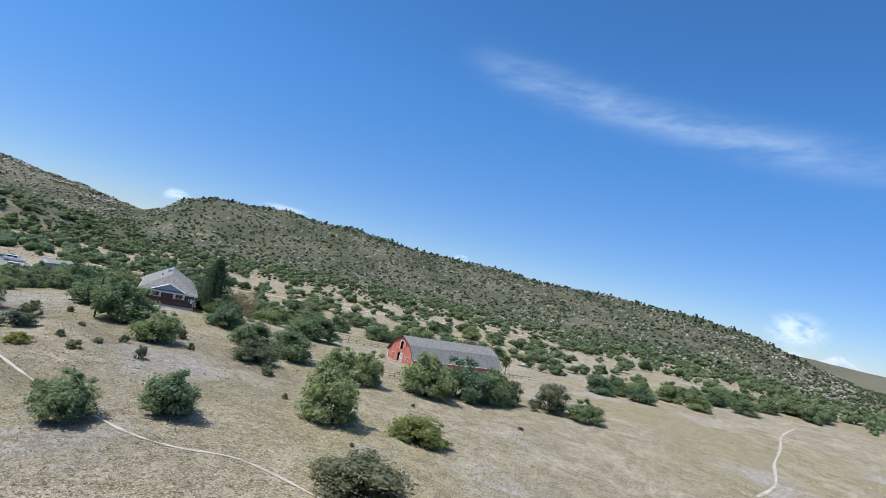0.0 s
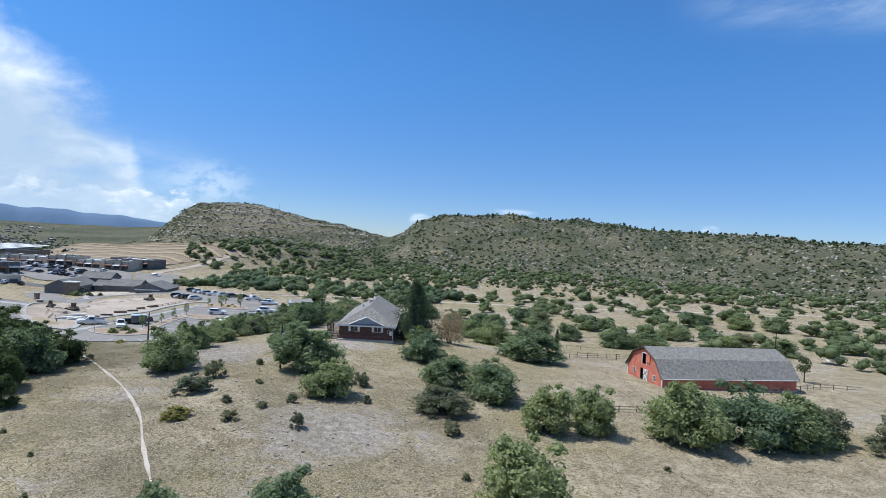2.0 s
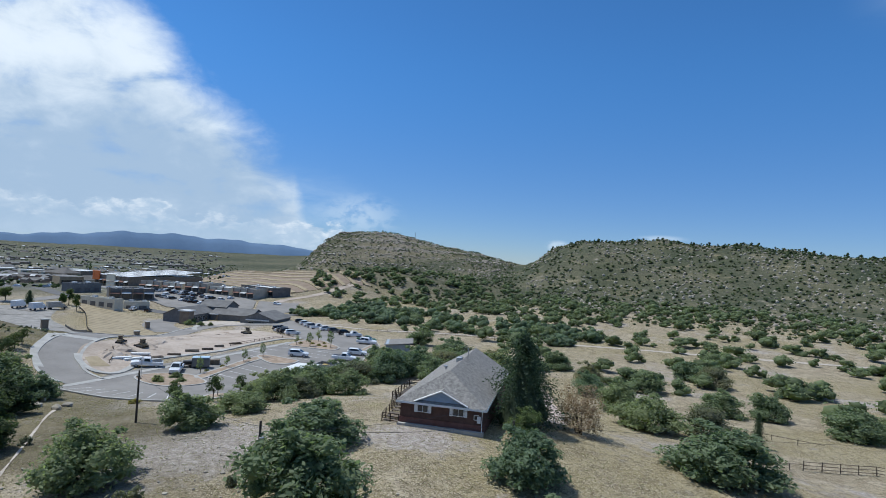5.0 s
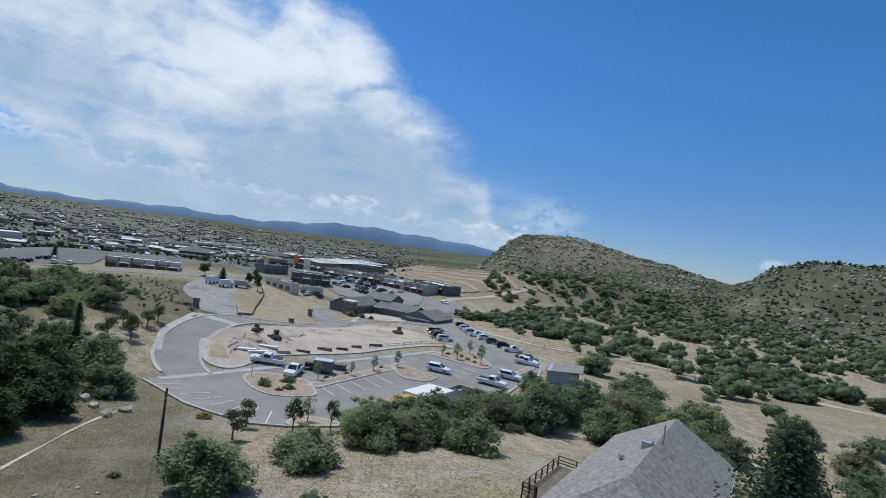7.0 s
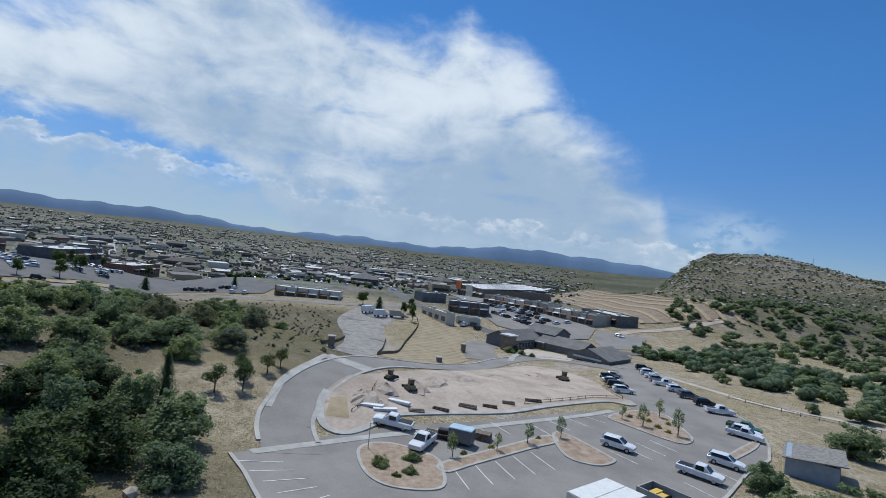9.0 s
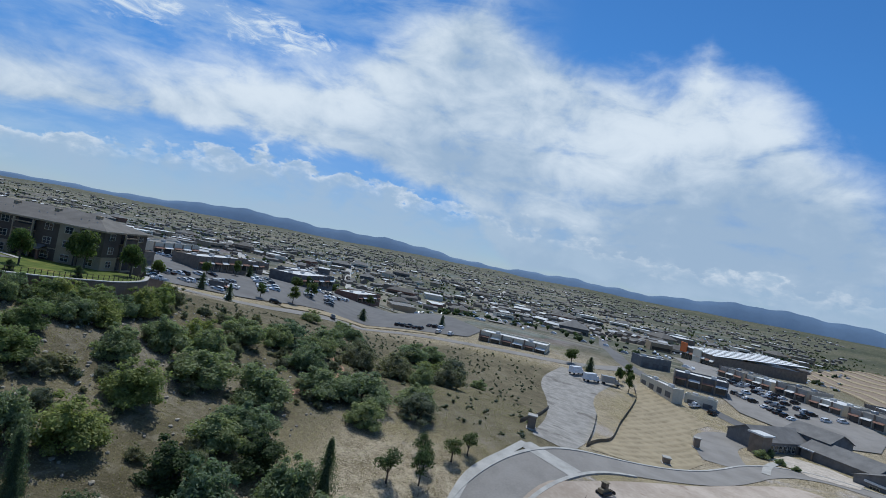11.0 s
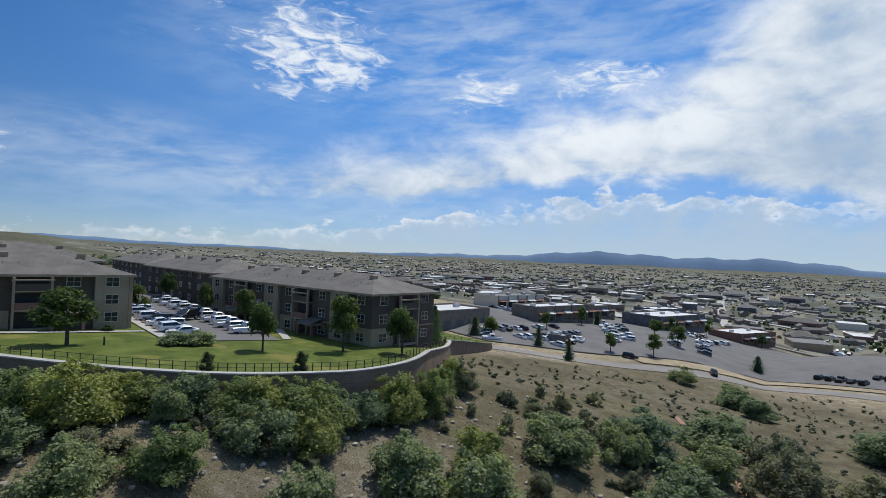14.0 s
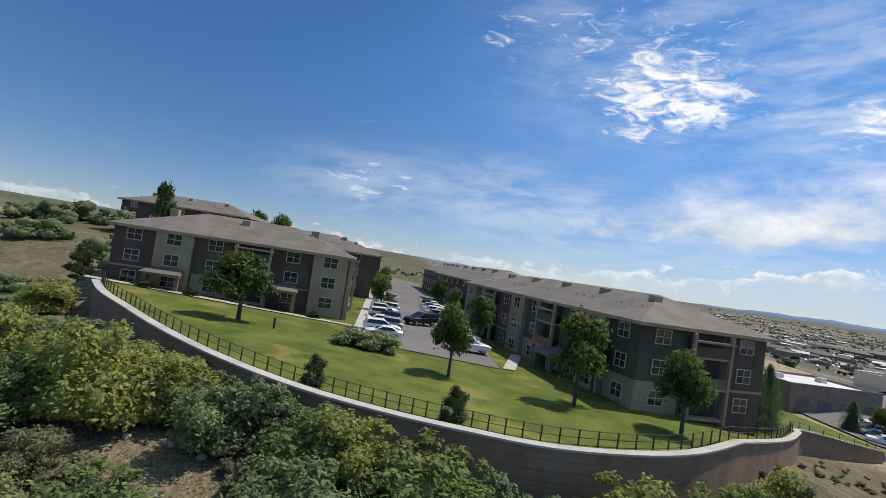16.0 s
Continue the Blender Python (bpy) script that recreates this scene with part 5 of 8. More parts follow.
for spots, kinds, group in ((MEADOW, OAKS + GREYS[:1], "scrub oaks on the meadow"), (YARD, OAKS + GREYS[:1], "scrub oaks round the house"), (VALLEY, OAKS, "scrub oaks in the valley"), (SLOPE, OAKS + FRESH[:1], "scrub oaks on the slope"), (SLOPE_WEST, OAKS + GREYS, "scrub oaks on the slope"), (THICKET, OAKS + FRESH, "scrub oaks below the wall"), (WALL_FOOT, FRESH, "scrub oaks below the wall"), (DARK_GROUP, DARKS + OAKS[:1], "dark trees beside the lane"), (BRIGHT, FRESH, "bright green oaks"), (SAGE_SPOTS, SAGES, "sage shrubs")):
    for i, (x, y, w, h_) in enumerate(spots):
        planted(kinds[(i * 5 + int(abs(x))) % len(kinds)], x, y, w * 1.06, h_ * (1.08 if spots is WALL_FOOT else 1.02), rng.uniform(0, 360), group)
for x, y, w, h_ in ((-30.7, 88.5, 7.6, 4.4), (-64, 236, 10, 6), (-88, 204, 9, 6), (-96, 178, 8, 5), (8, 240, 10, 5)):
    planted(GREYS[int(w) % 2], x, y, w, h_, rng.uniform(0, 360))
for x, y, w, h_ in ((-53.5, 64.5, 3.4, 1.6), (-117, 96, 2, 1)):
    planted(OLIVES[0], x, y, w, h_, 20)
for i in range(110):  # low sage and tufts strewn over the slope below the apartments
    x, y = rng.uniform(-205, -122), rng.uniform(26, 64)
    w = rng.uniform(0.9, 3.2)
    planted(SAGES[i % 3] if w < 2.3 else GREYS[i % 2], x, y, w, w * rng.uniform(0.6, 0.95), rng.uniform(0, 360), "sage shrubs")
for i in range(26):
    x, y = rng.uniform(-95, 20), rng.uniform(35, 100)
    w = rng.uniform(0.6, 1.6)
    planted(SAGES[i % 3], x, y, w, w * rng.uniform(0.5, 0.9), rng.uniform(0, 360), "sage shrubs")


def conifer(name, seed, mat, label, whorls=15, per=9, droop=0.2, category="conifer", taper=0.7, core=0.26):
    """A cone-shaped tree one metre wide and one metre tall, to be scaled."""
    r = np.random.RandomState(seed)
    t = thing(name, pose(0, 0, -500), label, category)
    me_ = bpy.data.meshes.new("trunk")
    bm = tubed((0, 0, -0.03), (0, 0, 0.97), 0.03, 0.004, 7)
    bm.to_mesh(me_)
    bm.free()
    me_.materials.append(M_BARK)
    new("trunk", me_).parent = t
    V, Fc = [], []
    for i in range(whorls):
        z = 0.06 + 0.92 * (i / (whorls - 1)) ** 0.92
        reach = 0.5 * (1 - z) ** taper * (0.72 + 0.5 * r.rand()) + 0.02
        for j in range(per):
            a = 6.28 * (j + r.rand()) / per + i
            l_ = reach * r.uniform(0.55, 1.2)
            for s in range(46):
                q = (s + r.rand()) / 46
                p = np.array([math.cos(a) * l_ * q, math.sin(a) * l_ * q, z - droop * l_ * q + 0.02 * r.randn()]) + 0.022 * r.randn(3) * (1, 1, 0.6)
                d = np.array([math.cos(a), math.sin(a), -droop]) + 0.7 * r.randn(3)
                d /= np.linalg.norm(d)
                e = np.cross(d, r.randn(3))
                e /= np.linalg.norm(e)
                w = 0.0135 * (0.7 + 0.6 * r.rand())
                k_ = len(V)
                V += [p - d * w, p + e * w * 0.45, p + d * w, p - e * w * 0.45]
                Fc.append((k_, k_ + 1, k_ + 2, k_ + 3))
    new("crown", mesh_of("crown", np.array(V), np.array(Fc), mat)).parent = t
    bm = bmesh.new()
    bmesh.ops.create_cone(bm, segments=9, radius1=core, radius2=0.0, depth=0.78, matrix=Matrix.Translation((0, 0, 0.46)))
    me_ = bpy.data.meshes.new("inner_crown")
    bm.to_mesh(me_)
    bm.free()
    me_.materials.append(mat)
    new("inner_crown", me_).parent = t
    return t


SPRUCES = [conifer("spruce_tree", 300 + i, M_SPRUCE, "tall dense blue-green spruce tree beside house", 21, 12, 0.34, taper=0.72, core=0.22) for i in range(2)]
for i, (x, y, w, h_) in enumerate([(-60.6, 130.5, 14.0, 13.6), (-62.8, 136.0, 13.0, 12.0)]):
    planted(SPRUCES[i], x, y, w, h_, 40 * i)
for x, y, w, h_ in ((-144.5, 77.5, 5.0, 9.4), (-101, 58, 4.2, 8), (-121, 61, 4.5, 9), (-38, 170, 3.2, 6)):
    planted(SPRUCES[int(w * 10) % 2], x, y, w, h_, 30)
planted(FRESH[0], -57.5, 126.5, 4.6, 4.2, 15)
RUSSET = bush_kind("dead_tree", 331, M_RUSSET, 9, 5200, 0.017, 0.28, 0.75, "dead tree with dry russet leaves behind house", "tree", 0.2)
planted(RUSSET, -55.2, 138.5, 7.4, 7.8, 0)


def street_tree(name, seed, mat, label, leaves=2600, inner=0.62):
    """A young shade tree with clear trunk, limbs and leafy crown; one metre wide and tall, to be scaled."""
    r = np.random.RandomState(seed)
    t = thing(name, pose(0, 0, -500), label, "tree")
    cs, rs = [], []
    for i in range(11):
        a, z = r.uniform(0, 6.28), r.uniform(0.38, 0.84)
        q = 0.30 * (1 - abs(z - 0.52) * 1.7) * r.uniform(0.5, 1)
        cs.append((q * math.cos(a), q * math.sin(a), z))
        rs.append(r.uniform(0.10, 0.19))
    v, f = leaf_cloud(cs, rs, leaves, 0.032, seed, 1.0)
    v[:, 2] *= 1 / v[:, 2].max()
    new("crown", merged("crown", v, f, lobe_mesh("inner_crown", cs, [q * 0.8 for q in rs], 1.0, mat, inner), mat)).parent = t
    bm = tubed((0, 0, -0.03), (0, 0, 0.45), 0.03, 0.018, 7)
    for c in cs[:6]:
        tube(bm, (0, 0, 0.3), (c[0], c[1], c[2]), 0.014, 0.004, 5)
    me_ = bpy.data.meshes.new("trunk")
    bm.to_mesh(me_)
    bm.free()
    me_.materials.append(M_BARK)
    new("trunk", me_).parent = t
    return t


ASHES = [street_tree("ash_tree", 350 + i, M_ASH, "young leafy green ash tree on mown lawn") for i in range(3)]
SAPLINGS = [street_tree("sapling", 360 + i, M_OAK, "thin young sapling in a mulched car park island", 750, 0.15) for i in range(2)]
YOUNG = [street_tree("young_juniper", 365 + i, M_PINE, "airy young juniper tree on dry grass", 1100, 0.3) for i in range(2)]
for x, y, w, h_ in ((-161.6, 85.0, 4.2, 5.4), (-165.5, 84.5, 3.4, 4.2), (-171.2, 87.6, 3.6, 4.0), (-174.9, 89.5, 3.6, 4.2), (-158.7, 81.0, 4.0, 5.0), (-169, 83, 3.4, 4), (20, 176, 3.4, 6.5), (-112.2, 101, 2.6, 4.0), (-109.5, 106.5, 3.2, 5.0), (-110.5, 112, 2.6, 4.6), (-106, 98.5, 3, 4)):
    planted(YOUNG[int(x) % 2], x, y, w * 1.15, h_, rng.uniform(0, 360), "young junipers")
for x, y, w, h_ in ((-145.5, 119.5, 2.6, 4.2), (-152.5, 134, 2.6, 4.0), (-148.6, 127.5, 2.2, 3.4), (-156, 141.5, 2.6, 4.4), (-166, 163.5, 3.4, 5.0), (-174.5, 172.5, 3.2, 4.6), (-161.5, 168.5, 3.4, 6.0), (-170, 161, 2.4, 3.6), (-115.3, 110, 2.8, 4.2)):
    planted(SAPLINGS[int(w * 10) % 2], x, y, w, h_, rng.uniform(0, 360), "car park saplings")
for x, y, w in ((-140, 108, 2.6), (-138, 112, 2.0), (-143, 113, 2.4), (-136.5, 110, 1.4), (-147, 121.5, 1.2), (-150, 127, 1.2), (-155, 137, 1.2), (-166, 167, 1.6), (-163, 167.5, 1.4), (-170, 167, 1.6), (-172, 164, 1.5), (-169, 171, 1.5), (-274, 168, 4), (-279, 172, 4), (-270, 172, 3), (-266, 175, 2.6)):
    planted(OLIVES[0] if w < 1.7 else OAKS[2], x, y, w, w * 0.7, rng.uniform(0, 360), "planter shrubs")


def clump_form(seed, leaves, size, lobes, cone=False):
    """One shrub or tree one metre wide and tall, in triangles: uneven lobes with a skin of leaf sprays."""
    r = np.random.RandomState(seed)
    ico = bmesh.new()
    bmesh.ops.create_icosphere(ico, subdivisions=1, radius=1)
    iv = np.array([v.co[:] for v in ico.verts])
    ico.faces.ensure_lookup_table()
    if_ = np.array([[v.index for v in f.verts] for f in ico.faces])
    ico.free()
    cs, rs, V, T, n = [], [], [], [], 0
    for i in range(lobes):
        a, q = 2.4 * i + r.uniform(-0.6, 0.6), 0.30 * math.sqrt(i / max(lobes, 2)) * r.uniform(0.8, 1.25)
        z = (r.uniform(0.34, 0.60) if i % 2 else r.uniform(0.12, 0.34)) * (1.2 - 1.1 * q)
        rad = r.uniform(0.18, 0.28) * (1.35 if lobes < 3 else 1.0)
        if cone:
            z, q, rad = 0.18 + 0.68 * i / max(lobes - 1, 1), 0.04, 0.34 * (1 - 0.75 * i / lobes)
        cs.append((q * math.cos(a), q * math.sin(a), z))
        rs.append(rad)
        v = iv * (rad * 0.86, rad * 0.86, rad * 0.9) * (1 + 0.24 * r.randn(len(iv), 1)) + cs[-1]
        v[:, 2] = np.maximum(v[:, 2], -0.05)
        V.append(v)
        T.append(if_ + n)
        n += len(v)
    if leaves:
        v, f = leaf_cloud(cs, rs, leaves, size, seed + 1, 1.0)
        v = v.reshape(-1, 4, 3)
        tri = np.stack([v[:, 0], v[:, 1] * 1.5 - v[:, 3] * 0.5, v[:, 2] * 0.8 + v[:, 3] * 0.2], 1).reshape(-1, 3)
        V.append(tri)
        T.append(np.arange(len(tri)).reshape(-1, 3) + n)
    return np.concatenate(V), np.concatenate(T)


def clumps(name, spots, mat, label, category, leaves=70, size=0.06, lobes=4, forms=6, cone=False):
    """Far shrubs or trees as one mesh, from a few forms turned and scaled."""
    r = np.random.RandomState(len(spots))
    shapes = [clump_form(900 + 7 * i + lobes, leaves, size, lobes, cone) for i in range(forms)]
    x, y, w, h_ = np.array(spots).T
    z, pick = land(x, y), r.randint(forms, size=len(x))
    V, T, n = [], [], 0
    for i, (v, t) in enumerate(shapes):
        q = np.where(pick == i)[0]
        if not len(q):
            continue
        a = r.uniform(0, 6.28, len(q))[:, None]
        wx, wy = w[q][:, None] * r.uniform(0.8, 1.3, (len(q), 1)), w[q][:, None]
        px_, py_ = v[None, :, 0] * wx, v[None, :, 1] * wy
        out = np.stack([x[q][:, None] + px_ * np.cos(a) - py_ * np.sin(a), y[q][:, None] + px_ * np.sin(a) + py_ * np.cos(a), z[q][:, None] + v[None, :, 2] * h_[q][:, None] * 1.1], 2)
        V.append(out.reshape(-1, 3))
        T.append((t[None] + (np.arange(len(q)) * len(v))[:, None, None]).reshape(-1, 3) + n)
        n += out.size // 3
    V, T = np.concatenate(V), np.concatenate(T)
    me_ = bpy.data.meshes.new(name)
    me_.vertices.add(len(V))
    me_.vertices.foreach_set("co", V.astype(np.float32).ravel())
    me_.loops.add(T.size)
    me_.loops.foreach_set("vertex_index", T.astype(np.int32).ravel())
    me_.polygons.add(len(T))
    me_.polygons.foreach_set("loop_start", np.arange(0, T.size, 3, dtype=np.int32))
    me_.update(calc_edges=True)
    me_.materials.append(mat)
    return tagged(new(name, me_), label, category, kind="stuff")


def strewn(count, x0, x1, y0, y1, keep, seed, wide, tall):
    """Spots picked at random where keep() allows them."""
    r = np.random.RandomState(seed)
    got = np.zeros((0, 2))
    while len(got) < count:
        p = np.stack([r.uniform(x0, x1, 4000), r.uniform(y0, y1, 4000)], 1)
        got = np.concatenate([got, p[keep(p[:, 0], p[:, 1], r)]])
    w = r.uniform(*wide, count)
    return [tuple(q) for q in np.stack([got[:count, 0], got[:count, 1], w, w * r.uniform(*tall, count)], 1).tolist()]


def patchy(x, y, size, seed):
    return waves(np.asarray(x), np.asarray(y), size, seed)


def ahead(x, y):
    a, d = bearing(x, y)
    return (a + 180) % 360 - 180, d


def in_valley(x, y, r):
    a, d = ahead(x, y)
    return (a > -50) & (a < 66) & (d > 190) & ~((x < -140) & (y < 232)) & ~((x < -300) & (y < 300)) & (patchy(x, y, 70, 31) + 0.5 * patchy(x, y, 28, 32) + 0.35 * r.randn(len(x)) > 0.05 - 0.25 * (d > 420))


def on_hill(x, y, r):
    a, d = ahead(x, y)
    return (a > -45) & (a < 66) & (d > 380) & (d < 1500) & (patchy(x, y, 90, 33) + 0.7 * r.randn(len(x)) > -0.75 - 0.3 * (d < 600)) & ~((x < -360) & (y < 500) & (a > 50))


clumps("valley_scrub", strewn(1150, -420, 260, 200, 540, in_valley, 41, (4.5, 10.5), (0.5, 0.75)), M_HILL, "scattered dark scrub oak clumps across the valley", "shrubs", 260, 0.05, 6)


def beside_path(x, y, r):
    return (patchy(x, y, 34, 37) + 0.4 * r.randn(len(x)) > -0.25) & (y > 236 + 0.25 * (x + 240))


clumps("valley_thicket", strewn(150, -300, -130, 232, 300, beside_path, 45, (5.5, 10), (0.55, 0.75)), M_OAK, "dense green scrub oak thicket beside the valley path", "shrubs", 300, 0.045, 7)
clumps("hillside_scrub", strewn(27000, -1250, 640, 330, 1300, on_hill, 42, (2.0, 6.6), (0.4, 0.7)), M_FAR_SCRUB, "dense dark scrub covering the far hillsides", "shrubs", 12, 0.15, 1, 8)


def on_slope(x, y, r):
    return (y > -0.45 * (x + 250) - 8) & (patchy(x, y, 22, 56) + 0.6 * r.randn(len(x)) > -0.1)


clumps("slope_scrub", strewn(620, -328, -185, -14, 98, on_slope, 57, (0.5, 1.7), (0.5, 0.9)), M_SAGE, "low grey scrub dotted over the dry slope", "shrubs", 60, 0.1, 3)


def on_knob(x, y, r):
    return (patchy(x, y, 35, 51) + 0.5 * r.randn(len(x)) > 0.05) & ~((x < -82) & (y < -60) & (y > -110)) & (x > -116 + 6 * (y > -5))


clumps("knoll_scrub", strewn(480, -117, -25, -230, 30, on_knob, 52, (3.5, 7.5), (0.5, 0.75)), M_OAK, "dark scrub scattered over the knoll behind apartments", "shrubs", 220, 0.05, 5)


def behind(x, y, r):
    return (patchy(x, y, 60, 53) + 0.6 * r.randn(len(x)) > 0.0) & ~((x > -262) & (x < -104) & (y > -205))


clumps("south_scrub", strewn(420, -330, -20, -700, -120, behind, 54, (4, 9), (0.5, 0.8)), M_HILL, "dark scrub and trees on the plain behind apartments", "shrubs", 60, 0.09, 3)


def boulders(name, spots, label):
    """Weathered blocks of rock, half sunk, as one mesh."""
    r = np.random.RandomState(5)
    base = bmesh.new()
    bmesh.ops.create_icosphere(base, subdivisions=1, radius=1)
    iv = np.array([v.co[:] for v in base.verts])
    base.faces.ensure_lookup_table()
    if_ = np.array([[v.index for v in f.verts] for f in base.faces])
    base.free()
    V = [iv * (w * 0.5, w * 0.5 * r.uniform(0.6, 1), h_ * 0.6) * r.uniform(0.75, 1.2, (len(iv), 1)) + (x, y, z + h_ * 0.2) for (x, y, w, h_), z in zip(spots, land(*np.array(spots).T[:2]))]
    T = [if_ + i * len(iv) for i in range(len(spots))]
    tagged(new(name, mesh_of(name, np.concatenate(V), np.concatenate(T), M_ROCK)), label, "rocks", kind="stuff")


def rocky(x, y, r):
    a, d = ahead(x, y)
    near = np.where(a < 33, (d > 430) & (d < 930), (d > 760) & (d < 1300))
    ledge = np.sin(land(x, y) * 0.55) + 0.4 * r.randn(len(x)) > 0.45
    loose = patchy(x, y, 110, 36) + 0.7 * r.randn(len(x)) > 0.2
    return (a > -36) & (a < 58) & near & np.where((a > 38) & (d > 940), ledge, loose)


boulders("hillside_rocks", strewn(8200, -1150, 560, 380, 1200, rocky, 44, (0.9, 4.0), (0.45, 0.85)), "pale sandstone boulders strewn over the hillsides")


def on_mesa(x, y, r):
    a, d = ahead(x, y)
    return (a > 36) & (a < 60) & (d > 860) & (d < 1330) & (np.sin(land(x, y) * 0.42) + 0.45 * r.randn(len(x)) > 0.5)


boulders("mesa_ledges", strewn(1500, -1200, -480, 560, 1200, on_mesa, 47, (2.5, 8.0), (0.25, 0.5)), "pale broken rock ledges round the mesa")


def crest(x, y, r):
    a, d = ahead(x, y)
    return ((a > -33) & (a < 31) & (d > 790) & (d < 900)) | ((a > 37) & (a < 48) & (d > 1180) & (d < 1300) & (r.rand(len(x)) < 0.4))


clumps("ridge_pines", strewn(420, -1050, 560, 560, 1150, crest, 46, (3.0, 6.5), (0.8, 1.35)), M_PINE, "dark pines standing along the ridge crest", "trees", 60, 0.09, 3, 7)

# sparse tufts of dry grass over the near meadow and slope
def tufts(name, count, x0, x1, y0, y1, seed):
    r = np.random.RandomState(seed)
    x, y = r.uniform(x0, x1, count), r.uniform(y0, y1, count)
    z = land(x, y)
    n = 3
    V = np.zeros((count, n, 3, 3))
    s = r.uniform(0.06, 0.17, count)
    for j in range(n):
        a = r.uniform(0, 6.28, count)
        w, h_ = s * 1.3, s * r.uniform(0.4, 0.9, count)
        for k_, (u, t) in enumerate(((-0.5, 0), (0.5, 0), (0.25, 1))):
            V[:, j, k_] = np.stack([x + np.cos(a) * w * u + t * 0.3 * s * np.sin(a), y + np.sin(a) * w * u, z - 0.02 + t * h_], 1)
    v = V.reshape(-1, 3)
    tagged(new(name, mesh_of(name, v, np.arange(len(v)).reshape(-1, 3), M_DRYGRASS)), "tufts of dry bleached grass over the meadow", "grass", kind="stuff")


tufts("dry_grass", 60000, -100, 60, 25, 130, 81)
tufts("dry_grass", 60000, -235, -105, 22, 100, 82)

# ---- apartments on the terrace ----
def on_terrace(x, y):
    return float(terrace(np.array(x), np.array(y)))


def draped_on(fn, name, outline, lift, mat, label, category, step=5.0):
    """As draped(), on the levelled terrace."""
    ob = draped(name, outline, 0, mat, label, category, step)
    for v in ob.data.vertices:
        v.co.z = fn(v.co.x, v.co.y) + lift
    return ob


rim = [(p.x, p.y) for p in smooth_line(WALL_LINE[1:], False, 4)]
draped_on(on_terrace, "lawn", rim + [(-250, -60), (-240, -200), (-112, -200), (-116, -30)], 0.0, M_LAWN, "mown green lawn on the levelled terrace", "lawn")
draped_on(on_terrace, "parking_lot", [(-151.5, 1.5), (-165.5, 2.5), (-167, -20), (-166, -60), (-166, -180), (-150, -180), (-150.5, -60), (-151, -20)], 0.08, M_ASPHALT_NEW, "worn asphalt car park between apartment buildings", "car park")
draped_on(on_terrace, "pavement", [(-149.9, -2), (-151.3, -2), (-150.6, -80), (-149.2, -80)], 0.14, M_CONCRETE, "concrete pavement beside the apartment car park", "pavement")
draped_on(on_terrace, "pavement", [(-119, -6.2), (-126, -6.8), (-138, -7.0), (-149.5, -7.6), (-149.5, -8.8), (-138, -8.4), (-126, -8.2), (-119, -7.6)], 0.1, M_CONCRETE, "curving concrete path before the apartments", "pavement")
draped_on(on_terrace, "pavement", [(-166, 2), (-167.3, 2), (-171, -10), (-169.8, -10.4)], 0.1, M_CONCRETE, "concrete path to an apartment entrance", "pavement")


